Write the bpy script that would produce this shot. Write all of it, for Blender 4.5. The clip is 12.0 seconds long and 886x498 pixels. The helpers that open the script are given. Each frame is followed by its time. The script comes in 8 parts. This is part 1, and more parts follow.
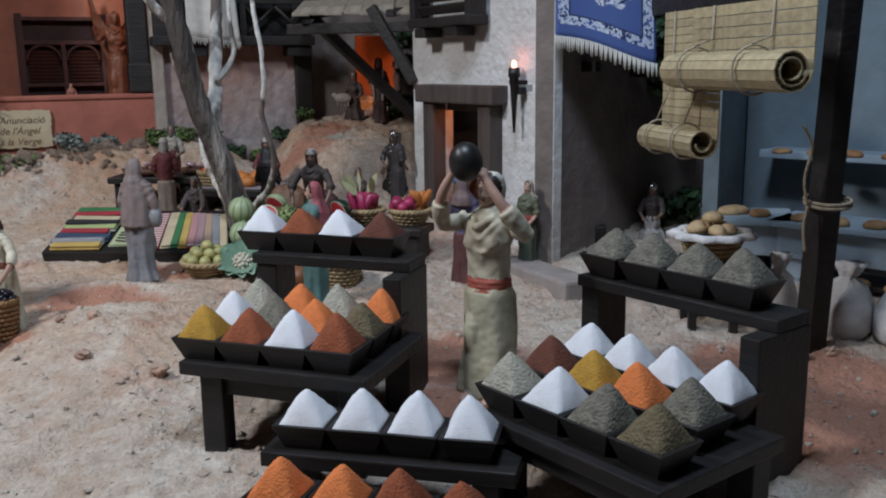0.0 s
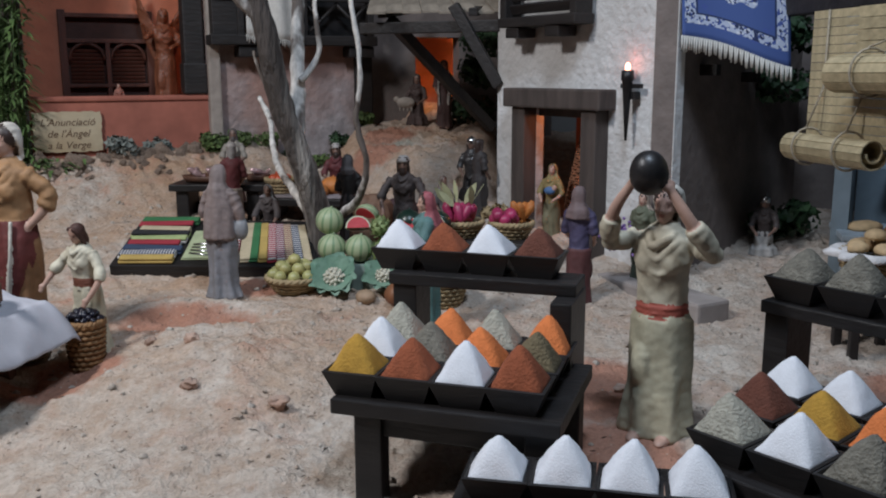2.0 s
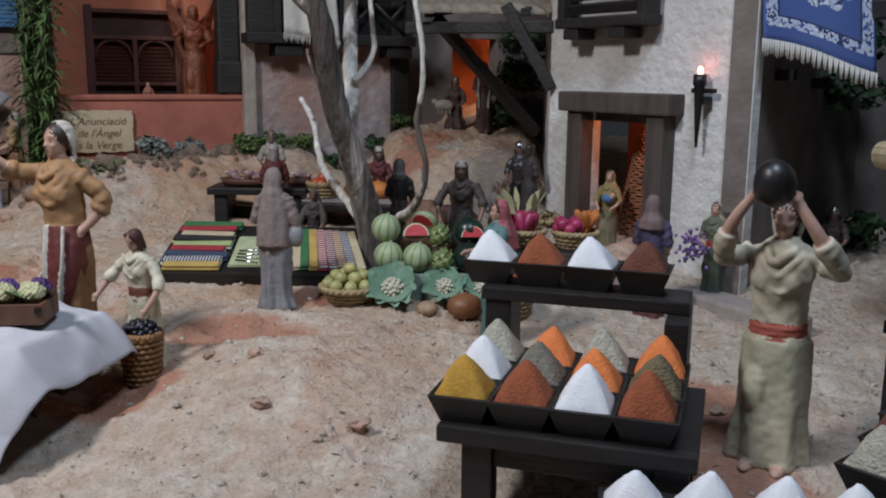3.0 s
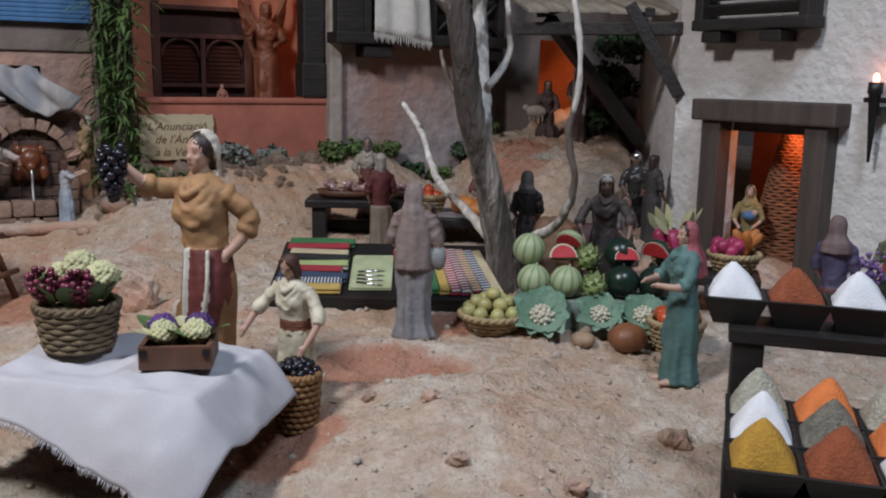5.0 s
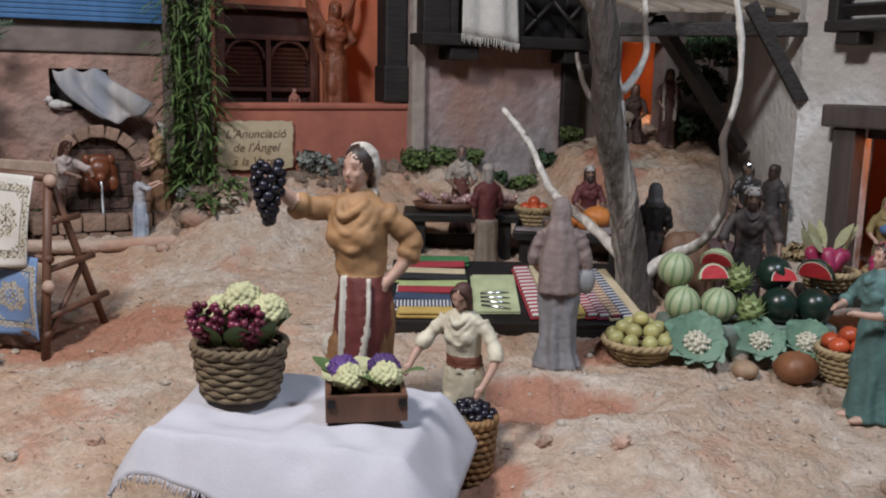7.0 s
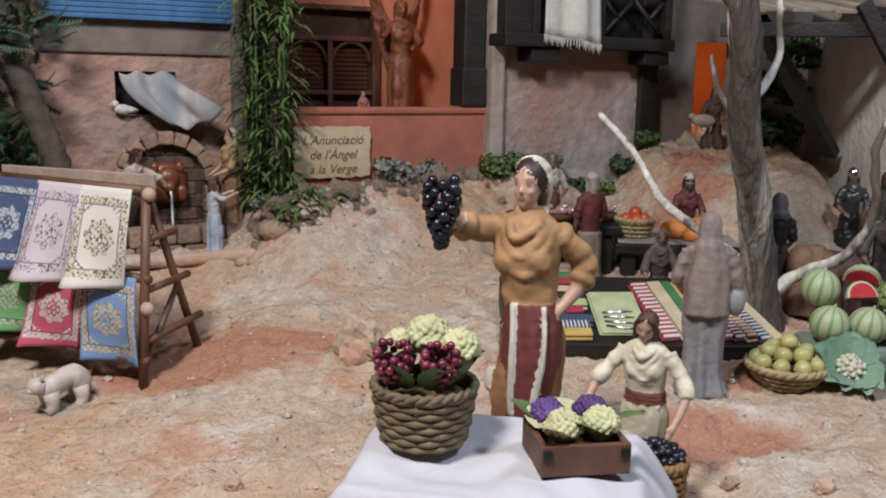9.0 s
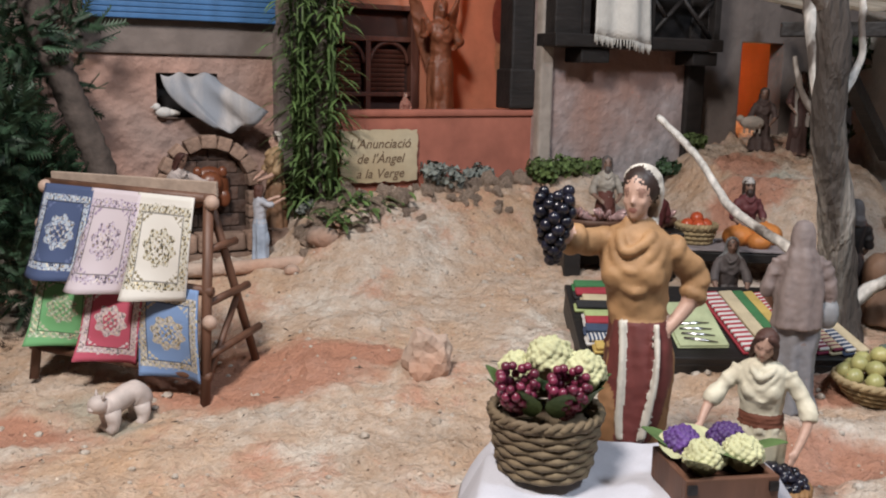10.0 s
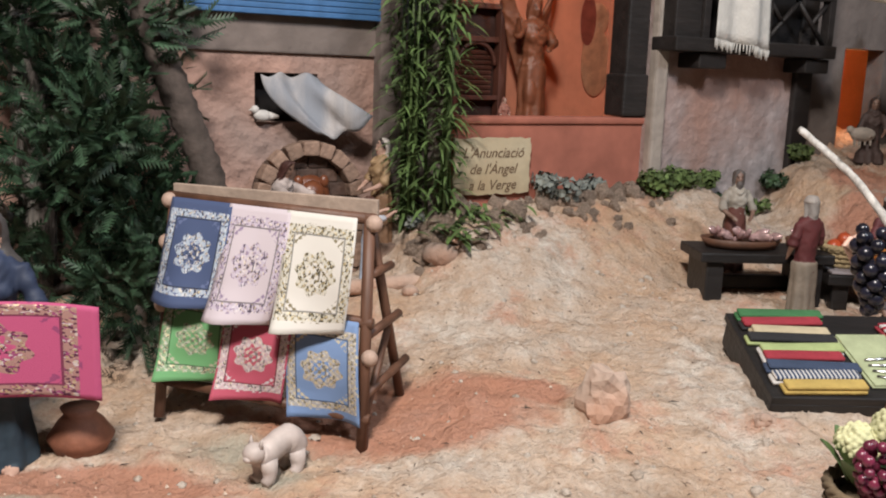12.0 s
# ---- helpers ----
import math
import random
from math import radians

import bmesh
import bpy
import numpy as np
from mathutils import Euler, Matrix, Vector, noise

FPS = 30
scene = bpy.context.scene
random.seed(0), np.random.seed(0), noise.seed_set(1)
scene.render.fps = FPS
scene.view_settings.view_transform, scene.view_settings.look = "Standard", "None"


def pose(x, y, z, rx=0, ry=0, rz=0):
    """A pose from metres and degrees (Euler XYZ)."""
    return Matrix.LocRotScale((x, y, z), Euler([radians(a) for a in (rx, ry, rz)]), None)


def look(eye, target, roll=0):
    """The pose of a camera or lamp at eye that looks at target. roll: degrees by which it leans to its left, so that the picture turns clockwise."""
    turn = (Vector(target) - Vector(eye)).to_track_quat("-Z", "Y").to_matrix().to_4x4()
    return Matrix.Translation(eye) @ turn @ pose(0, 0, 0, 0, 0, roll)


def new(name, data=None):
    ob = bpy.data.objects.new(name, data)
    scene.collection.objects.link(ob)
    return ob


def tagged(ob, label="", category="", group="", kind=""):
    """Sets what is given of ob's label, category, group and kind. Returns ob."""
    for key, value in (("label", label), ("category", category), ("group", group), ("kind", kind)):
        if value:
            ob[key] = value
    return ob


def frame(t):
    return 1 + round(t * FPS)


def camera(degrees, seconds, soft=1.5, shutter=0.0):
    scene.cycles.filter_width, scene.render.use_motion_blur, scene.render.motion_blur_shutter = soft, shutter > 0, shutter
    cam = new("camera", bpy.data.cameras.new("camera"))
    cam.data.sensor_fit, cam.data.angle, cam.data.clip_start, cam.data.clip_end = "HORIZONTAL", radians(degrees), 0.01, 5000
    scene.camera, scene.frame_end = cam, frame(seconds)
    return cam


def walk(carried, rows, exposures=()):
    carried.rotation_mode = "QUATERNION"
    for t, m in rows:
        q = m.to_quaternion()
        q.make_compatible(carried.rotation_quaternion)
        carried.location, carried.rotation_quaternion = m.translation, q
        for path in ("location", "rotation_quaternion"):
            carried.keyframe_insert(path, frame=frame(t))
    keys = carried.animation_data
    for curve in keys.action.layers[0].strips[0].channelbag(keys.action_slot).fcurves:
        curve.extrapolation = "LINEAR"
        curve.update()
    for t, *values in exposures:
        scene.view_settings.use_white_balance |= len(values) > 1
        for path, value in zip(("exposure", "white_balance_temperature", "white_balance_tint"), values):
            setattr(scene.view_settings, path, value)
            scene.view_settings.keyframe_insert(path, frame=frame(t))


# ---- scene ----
from mathutils.bvhtree import BVHTree  # noqa: E402

cam = camera(52.0, 12.0, soft=2.0)
PATH = [
    (0, (0.0865, 0.0156, 0.4055), (-0.0537, 1.9706, 0.0075), -0.77),
    (0.5, (0.052, 0.0321, 0.4045), (-0.0835, 1.9879, 0.0088), -0.89),
    (1, (0.0102, 0.0558, 0.4031), (-0.1167, 2.0127, 0.0103), -0.72),
    (1.5, (-0.0288, 0.0782, 0.4006), (-0.1498, 2.0364, 0.0126), -0.52),
    (2, (-0.0741, 0.103, 0.3987), (-0.1859, 2.0628, 0.0158), -0.17),
    (2.5, (-0.1187, 0.1248, 0.3977), (-0.2192, 2.0859, 0.0181), 0.21),
    (3, (-0.1656, 0.1525, 0.3954), (-0.2564, 2.1149, 0.0202), 0.57),
    (5, (-0.3535, 0.2543, 0.3958), (-0.4151, 2.2188, 0.0252), 1.09),
    (5.5, (-0.397, 0.2769, 0.3982), (-0.4515, 2.241, 0.0249), 1.08),
    (6, (-0.4393, 0.3005, 0.3969), (-0.4882, 2.2653, 0.0266), 1.08),
    (6.5, (-0.4743, 0.3204, 0.3954), (-0.52, 2.2861, 0.0291), 1.09),
    (7, (-0.5105, 0.3385, 0.3969), (-0.5491, 2.304, 0.0292), 1.06),
    (9, (-0.6468, 0.4052, 0.3998), (-0.6592, 2.3708, 0.0306), 1.02),
    (9.5, (-0.6814, 0.4226, 0.4006), (-0.6887, 2.388, 0.0306), 1.02),
    (10, (-0.7191, 0.4423, 0.4015), (-0.7226, 2.4077, 0.031), 0.96),
    (10.5, (-0.7595, 0.4624, 0.402), (-0.7514, 2.4279, 0.0318), 1.14),
    (11, (-0.8043, 0.4862, 0.4047), (-0.7842, 2.4507, 0.0301), 1.26),
    (11.5, (-0.8469, 0.5122, 0.403), (-0.8145, 2.4772, 0.0318), 1.60),
    (12, (-0.8914, 0.5337, 0.4064), (-0.8405, 2.4972, 0.0294), 1.95),
]
EXPOSURES = [(0, -0.33, 5680, 8), (3, -0.39, 5780, 9), (5.5, -0.34, 5920, 11), (6.5, -0.24, 6020, 12), (9.5, 0.11, 6260, 11), (12, 0.37, 6480, 11)]
walk(cam, [(t, look(eye, target, roll)) for t, eye, target, roll in PATH], EXPOSURES)

# ---- light ----
world = bpy.data.worlds.new("hall_air")
scene.world = world
world.use_nodes = True
world.node_tree.nodes["Background"].inputs[0].default_value = (0.80, 0.86, 1.0, 1)
world.node_tree.nodes["Background"].inputs[1].default_value = 0.06


def area_lamp(name, eye, target, size, watts, colour):
    data = bpy.data.lights.new(name, "AREA")
    data.shape, data.size, data.energy, data.color = "DISK", size, watts, colour
    ob = new(name, data)
    ob.matrix_world = look(eye, target)
    return ob


def point_lamp(name, place, watts, colour, radius=0.012):
    data = bpy.data.lights.new(name, "POINT")
    data.energy, data.color, data.shadow_soft_size = watts, colour, radius
    ob = new(name, data)
    ob.location = place
    return ob


# spotlights under the hall's ceiling, over the visitors' side of the display
area_lamp("ceiling_spot", (-1.02, 0.40, 1.36), (-0.95, 0.92, 0.1), 0.26, 24.5, (1.0, 0.92, 0.84))
area_lamp("ceiling_spot", (0.04, 0.50, 1.42), (0.06, 0.92, 0.1), 0.26, 11.5, (0.84, 0.92, 1.0))
point_lamp("room_bulb", (-0.62, 1.80, 0.60), 0.21, (1.0, 0.30, 0.09))
point_lamp("back_room_bulb", (-0.14, 2.06, 0.45), 2.2, (1.0, 0.36, 0.10))
point_lamp("house_bulb", (0.085, 1.46, 0.335), 0.30, (1.0, 0.27, 0.08))

# ---- materials ----


def material(name, colour, rough=0.8, var=0.25, scale=40.0, bump=0.3, bscale=None, metal=0.0, second=None, dist=0.002,
             spec=0.5, island=0.0, obrand=0.0, sheen=0.0, stretch=(1, 1, 1), mixlo=0.4, mixhi=0.62):
    """A painted or natural surface: two scales of colour change, optional second colour in patches, fine relief."""
    m = bpy.data.materials.new(name)
    m.use_nodes = True
    nt = m.node_tree
    N, L = nt.nodes, nt.links
    b = N["Principled BSDF"]
    b.inputs["Roughness"].default_value = rough
    b.inputs["Metallic"].default_value = metal
    b.inputs["Specular IOR Level"].default_value = spec
    co = N.new("ShaderNodeTexCoord")
    mp = N.new("ShaderNodeMapping")
    mp.inputs["Scale"].default_value = stretch
    L.new(co.outputs["Object"], mp.inputs[0])

    def noise_of(sc, detail, lo, hi):
        n = N.new("ShaderNodeTexNoise")
        n.inputs["Scale"].default_value, n.inputs["Detail"].default_value = sc, detail
        L.new(mp.outputs[0], n.inputs["Vector"])
        r = N.new("ShaderNodeMapRange")
        r.inputs[1].default_value, r.inputs[2].default_value = lo, hi
        L.new(n.outputs[0], r.inputs[0])
        return n, r

    def mix(fac, a, c, kind="MIX"):
        x = N.new("ShaderNodeMix")
        x.data_type, x.blend_type = "RGBA", kind
        for s, v in ((x.inputs[0], fac), (x.inputs[6], a), (x.inputs[7], c)):
            if isinstance(v, (int, float)):
                s.default_value = v
            elif isinstance(v, tuple):
                s.default_value = (*v[:3], 1)
            else:
                L.new(v, s)
        return x.outputs[2]

    _, r1 = noise_of(scale, 3, 0.3, 0.7)
    dark = tuple(c * (1 - var) for c in colour)
    light = tuple(min(1, c * (1 + var * 0.6)) for c in colour)
    col = mix(r1.outputs[0], dark, light)
    if second:
        _, r2 = noise_of(scale * 0.18, 4, mixlo, mixhi)
        col = mix(r2.outputs[0], col, second)
    n3, r3 = noise_of((bscale or scale * 4), 5, 0.25, 0.75)
    col = mix(0.35 * var + 0.08, col, mix(r3.outputs[0], (0.35, 0.35, 0.35), (1, 1, 1)), "MULTIPLY")
    if island or obrand:
        src = N.new("ShaderNodeNewGeometry").outputs["Random Per Island"] if island else N.new("ShaderNodeObjectInfo").outputs["Random"]
        r4 = N.new("ShaderNodeMapRange")
        amount = island or obrand
        r4.inputs[3].default_value, r4.inputs[4].default_value = 1 - amount, 1 + amount
        L.new(src, r4.inputs[0])
        hs = N.new("ShaderNodeHueSaturation")
        L.new(r4.outputs[0], hs.inputs["Value"])
        L.new(col, hs.inputs["Color"])
        col = hs.outputs[0]
    L.new(col, b.inputs["Base Color"])
    if sheen:
        b.inputs["Sheen Weight"].default_value = sheen
    if bump:
        bp = N.new("ShaderNodeBump")
        bp.inputs["Strength"].default_value, bp.inputs["Distance"].default_value = bump, dist
        L.new(n3.outputs[0], bp.inputs["Height"])
        L.new(bp.outputs[0], b.inputs["Normal"])
    return m


def glowing(name, colour, strength):
    m = bpy.data.materials.new(name)
    m.use_nodes = True
    b = m.node_tree.nodes["Principled BSDF"]
    b.inputs["Base Color"].default_value = (*colour, 1)
    b.inputs["Emission Color"].default_value = (*colour, 1)
    b.inputs["Emission Strength"].default_value = strength
    return m


def sand_material():
    """Pale plaster sand with patches of ochre and of terracotta wash, grit and small dark specks."""
    m = bpy.data.materials.new("sand")
    m.use_nodes = True
    nt = m.node_tree
    N, L = nt.nodes, nt.links
    b = N["Principled BSDF"]
    b.inputs["Roughness"].default_value = 0.95
    b.inputs["Specular IOR Level"].default_value = 0.2
    co = N.new("ShaderNodeTexCoord").outputs["Object"]

    def nz(scale, detail, lo, hi, rough=0.6):
        n = N.new("ShaderNodeTexNoise")
        n.inputs["Scale"].default_value, n.inputs["Detail"].default_value, n.inputs["Roughness"].default_value = scale, detail, rough
        L.new(co, n.inputs["Vector"])
        r = N.new("ShaderNodeMapRange")
        r.inputs[1].default_value, r.inputs[2].default_value = lo, hi
        L.new(n.outputs[0], r.inputs[0])
        return n.outputs[0], r.outputs[0]

    def mix(fac, a, c, kind="MIX"):
        x = N.new("ShaderNodeMix")
        x.data_type, x.blend_type = "RGBA", kind
        for s, v in ((x.inputs[0], fac), (x.inputs[6], a), (x.inputs[7], c)):
            if isinstance(v, (int, float)):
                s.default_value = v
            elif isinstance(v, tuple):
                s.default_value = (*v, 1)
            else:
                L.new(v, s)
        return x.outputs[2]

    at = N.new("ShaderNodeAttribute")
    at.attribute_name = "wash"
    sep = N.new("ShaderNodeSeparateColor")
    L.new(at.outputs["Color"], sep.inputs[0])
    _, fine = nz(60, 6, 0.35, 0.65)
    col = mix(fine, (0.55, 0.475, 0.405), (0.74, 0.675, 0.60))
    _, warm = nz(6, 9, 0.36, 0.66, 0.72)
    warm2 = N.new("ShaderNodeMath")
    warm2.operation = "MULTIPLY"
    L.new(warm, warm2.inputs[0])
    L.new(sep.outputs[1], warm2.inputs[1])
    col = mix(warm2.outputs[0], col, (0.63, 0.41, 0.26))
    _, rose = nz(11, 7, 0.52, 0.66, 0.7)
    rose2 = N.new("ShaderNodeMath")
    rose2.operation = "MULTIPLY"
    L.new(rose, rose2.inputs[0])
    L.new(sep.outputs[1], rose2.inputs[1])
    col = mix(rose2.outputs[0], col, (0.60, 0.34, 0.24))
    _, chalk = nz(8.3, 8, 0.54, 0.68, 0.7)
    col = mix(chalk, col, (0.78, 0.72, 0.64))
    mossy = N.new("ShaderNodeMath")
    mossy.operation = "MULTIPLY"
    L.new(sep.outputs[2], mossy.inputs[0])
    mossy.inputs[1].default_value = 0.75
    col = mix(mossy.outputs[0], col, (0.40, 0.40, 0.33))
    _, mott = nz(42, 8, 0.46, 0.60, 0.75)
    mo = N.new("ShaderNodeMath")
    mo.operation = "MULTIPLY"
    L.new(mott, mo.inputs[0])
    mo.inputs[1].default_value = 0.42
    col = mix(mo.outputs[0], col, (0.45, 0.30, 0.20))
    _, edge = nz(24, 6, 0.30, 0.70)
    red = N.new("ShaderNodeMath")
    red.operation, red.use_clamp = "MULTIPLY_ADD", True
    L.new(edge, red.inputs[0])
    red.inputs[1].default_value = 0.9
    add = N.new("ShaderNodeMath")
    add.operation = "MULTIPLY_ADD"
    L.new(sep.outputs[0], add.inputs[0])
    add.inputs[1].default_value, add.inputs[2].default_value = 2.4, -1.35
    L.new(add.outputs[0], red.inputs[2])
    mul = N.new("ShaderNodeMath")
    mul.operation, mul.use_clamp = "MULTIPLY", True
    L.new(red.outputs[0], mul.inputs[0])
    mul.inputs[1].default_value = 0.85
    col = mix(mul.outputs[0], col, (0.50, 0.235, 0.155))
    _, specks = nz(150, 3, 0.66, 0.72)
    col = mix(specks, col, (0.16, 0.11, 0.08))
    g3, grit = nz(230, 4, 0.25, 0.75)
    col = mix(0.42, col, mix(grit, (0.45, 0.43, 0.42), (1, 1, 1)), "MULTIPLY")
    L.new(col, b.inputs["Base Color"])
    g2, _ = nz(70, 6, 0, 1, 0.7)
    hsum = N.new("ShaderNodeMath")
    hsum.operation = "MULTIPLY_ADD"
    L.new(g3, hsum.inputs[0])
    hsum.inputs[1].default_value = 0.35
    L.new(g2, hsum.inputs[2])
    bp = N.new("ShaderNodeBump")
    bp.inputs["Strength"].default_value, bp.inputs["Distance"].default_value = 1.0, 0.009
    L.new(hsum.outputs[0], bp.inputs["Height"])
    L.new(bp.outputs[0], b.inputs["Normal"])
    return m


SAND = sand_material()
PALE = material("pale_plaster_white", (0.72, 0.71, 0.70), 0.9, 0.12, 25, 0.9, 80, dist=0.0045, second=(0.50, 0.47, 0.44))
PINK = material("pink_plaster", (0.42, 0.26, 0.21), 0.9, 0.25, 30, 1.0, 48, dist=0.009, second=(0.33, 0.24, 0.21))
GREY = material("grey_plaster", (0.36, 0.32, 0.32), 0.9, 0.35, 34, 1.0, 60, dist=0.005, second=(0.36, 0.22, 0.18))
BROWNWALL = material("brown_and_shaded_plaster", (0.20, 0.165, 0.15), 0.92, 0.25, 20, 0.7, 60, dist=0.004)
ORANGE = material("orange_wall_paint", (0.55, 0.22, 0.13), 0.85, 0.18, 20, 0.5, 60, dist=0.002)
TERRA = material("terracotta_wall_paint", (0.36, 0.125, 0.085), 0.8, 0.2, 25, 0.4, 80, dist=0.002)
BLUEWALL = material("pale_blue_paint", (0.20, 0.25, 0.29), 0.85, 0.15, 20, 0.5, 70, dist=0.002)
DARKWOOD = material("dark_stained_wood", (0.019, 0.015, 0.014), 0.6, 0.4, 60, 0.6, 160, stretch=(0.25, 1, 1))
STANDWOOD = material("black_brown_wood", (0.016, 0.014, 0.014), 0.5, 0.4, 50, 0.5, 150, stretch=(0.25, 1, 1))
DOORWOOD = material("grey_brown_wood", (0.085, 0.066, 0.058), 0.75, 0.35, 50, 0.6, 150, stretch=(1, 1, 0.2))
BROWNWOOD = material("brown_wood", (0.13, 0.062, 0.038), 0.55, 0.35, 50, 0.4, 150, stretch=(1, 1, 0.25))
BARK = material("grey_bark", (0.36, 0.33, 0.30), 0.92, 0.65, 150, 1.0, 190, stretch=(1, 1, 0.14), dist=0.010, second=(0.085, 0.070, 0.062), mixlo=0.44, mixhi=0.58)
STONE = material("stone", (0.44, 0.35, 0.29), 0.9, 0.3, 50, 0.8, 150, second=(0.40, 0.24, 0.17), obrand=0.25, dist=0.003)
TERRASTONE = material("rubble_stone", (0.52, 0.42, 0.34), 0.92, 0.3, 40, 0.8, 130, island=0.25, dist=0.003)
THATCH = material("rough_boards", (0.34, 0.29, 0.23), 0.9, 0.35, 40, 0.6, 140, stretch=(1, 0.2, 1))
HALL = material("hall_paint", (0.30, 0.29, 0.28), 0.9, 0.08, 3, 0.1, 30)
CARPET = material("hall_carpet", (0.06, 0.06, 0.065), 0.95, 0.2, 30, 0.3, 300)

# ---- mesh helpers ----


def finish(bm, smooth=False, recalc=True):
    if recalc:
        bmesh.ops.recalc_face_normals(bm, faces=bm.faces[:])
    me = bpy.data.meshes.new("m")
    bm.to_mesh(me)
    bm.free()
    if smooth:
        me.shade_smooth()
    return me


def mats(me, materials):
    for m in materials if isinstance(materials, (list, tuple)) else [materials]:
        me.materials.append(m)
    return me


def mesh_thing(name, bm, materials, label="", category="", group="", kind="", smooth=False, m=None):
    me = mats(finish(bm, smooth), materials)
    me.name = name
    ob = new(name, me)
    if m is not None:
        ob.matrix_world = m
    return tagged(ob, label, category, group, kind)


def empty_thing(name, m, label, category, group="", kind=""):
    ob = new(name)
    ob.empty_display_size = 0.01
    ob.matrix_world = m
    return tagged(ob, label, category, group, kind)


def part(name, bm, materials, parent, label="", smooth=False, m=None):
    me = mats(finish(bm, smooth), materials)
    me.name = name
    return place_part(name, me, parent, label, m)


def place_part(name, me, parent, label="", m=None):
    ob = new(name, me)
    ob.parent = parent
    if m is not None:
        ob.matrix_basis = m
    return tagged(ob, label)


I4 = Matrix.Identity(4)


def T(x, y, z):
    return Matrix.Translation((x, y, z))


def box(bm, size, m=I4, bevel=0.0, mi=0, jitter=0.0):
    """A box with its middle at the origin of m."""
    made = bmesh.ops.create_cube(bm, size=1.0, matrix=m @ Matrix.Diagonal((*size, 1)))
    vs = made["verts"]
    if jitter:
        for v in vs:
            v.co += Vector([random.uniform(-jitter, jitter) for _ in range(3)])
    fs = {f for v in vs for f in v.link_faces}
    for f in fs:
        f.material_index = mi
    if bevel:
        es = list({e for f in fs for e in f.edges})
        out = bmesh.ops.bevel(bm, geom=es, offset=bevel, segments=2, affect="EDGES", profile=0.6)
        for f in out["faces"]:
            f.material_index = mi
    return bm


def loft(bm, rings, mi=0, seg=16, caps=True, m=I4):
    """rings: (centre, rx, ry) or (centre, rx, ry, fold depth, folds, turn); each ring lies flat, across z."""
    rows = []
    for ring in rings:
        (x, y, z), rx, ry = ring[:3]
        depth, folds, turn = ring[3:6] if len(ring) > 3 else (0, 0, 0)
        row = []
        for k in range(seg):
            a = 2 * math.pi * k / seg
            r = 1 + depth * math.sin(folds * a + turn) * (0.7 + 0.3 * math.sin(a * 2.3 + turn))
            row.append(bm.verts.new(m @ Vector((x + rx * r * math.cos(a), y + ry * r * math.sin(a), z))))
        rows.append(row)
    skin(bm, rows, mi, caps)
    return bm


def skin(bm, rows, mi=0, caps=True, closed=True):
    n = len(rows[0])
    for a, b in zip(rows, rows[1:]):
        for k in range(n if closed else n - 1):
            f = bm.faces.new((a[k], a[(k + 1) % n], b[(k + 1) % n], b[k]))
            f.material_index, f.smooth = mi, True
    if caps and closed:
        for row in (rows[0], rows[-1]):
            f = bm.faces.new(row)
            f.material_index, f.smooth = mi, True


def tube(bm, pts, radii, mi=0, seg=10, m=I4, caps=True, flat=1.0):
    """A round bar along pts; radii: one, or one a point."""
    pts = [Vector(p) for p in pts]
    if isinstance(radii, (int, float)):
        radii = [radii] * len(pts)
    rows, side = [], None
    for k, p in enumerate(pts):
        way = (pts[min(k + 1, len(pts) - 1)] - pts[max(k - 1, 0)]).normalized()
        if side is None:
            side = way.orthogonal().normalized()
        side = (side - way * side.dot(way)).normalized()
        up = way.cross(side)
        rows.append([bm.verts.new(m @ (p + (side * math.cos(a) + up * math.sin(a) * flat) * radii[k]))
                     for a in (2 * math.pi * j / seg for j in range(seg))])
    skin(bm, rows, mi, caps)
    return bm


def ball(bm, centre, radii, mi=0, seg=12, rings=8, m=I4):
    """An ellipsoid, closed by a fan of triangles at each pole."""
    if isinstance(radii, (int, float)):
        radii = (radii,) * 3
    m = m @ T(*centre) @ Matrix.Diagonal((*radii, 1))
    poles = [bm.verts.new(m @ Vector((0, 0, e))) for e in (-1, 1)]
    rows = []
    for i in range(1, rings):
        z, r = -math.cos(math.pi * i / rings), math.sin(math.pi * i / rings)
        rows.append([bm.verts.new(m @ Vector((r * math.cos(2 * math.pi * k / seg), r * math.sin(2 * math.pi * k / seg), z))) for k in range(seg)])
    skin(bm, rows, mi, False)
    for k in range(seg):
        for tri in ((poles[0], rows[0][(k + 1) % seg], rows[0][k]), (poles[1], rows[-1][k], rows[-1][(k + 1) % seg])):
            f = bm.faces.new(tri)
            f.material_index, f.smooth = mi, True
    return poles + [v for row in rows for v in row]


def curve_pts(pts, n=6):
    """A smooth line through pts."""
    pts = [Vector(p) for p in pts]
    out = []
    for k in range(len(pts) - 1):
        p0, p1, p2, p3 = pts[max(k - 1, 0)], pts[k], pts[k + 1], pts[min(k + 2, len(pts) - 1)]
        for j in range(n):
            t = j / n
            out.append(0.5 * (2 * p1 + (p2 - p0) * t + (2 * p0 - 5 * p1 + 4 * p2 - p3) * t * t + (3 * p1 - p0 - 3 * p2 + p3) * t ** 3))
    return out + [pts[-1]]


def step01(a, b, x):
    t = min(1, max(0, (x - a) / (b - a)))
    return t * t * (3 - 2 * t)


# ---- the lie of the land ----
UX, UY = 0.873, 0.488          # the way along the buildings at the back
UTURN = 29.2


def along(s, d=0.0, base=(-0.86, 1.612)):
    """A place s along the back buildings' line and d behind it."""
    return base[0] + UX * s - UY * d, base[1] + UY * s + UX * d


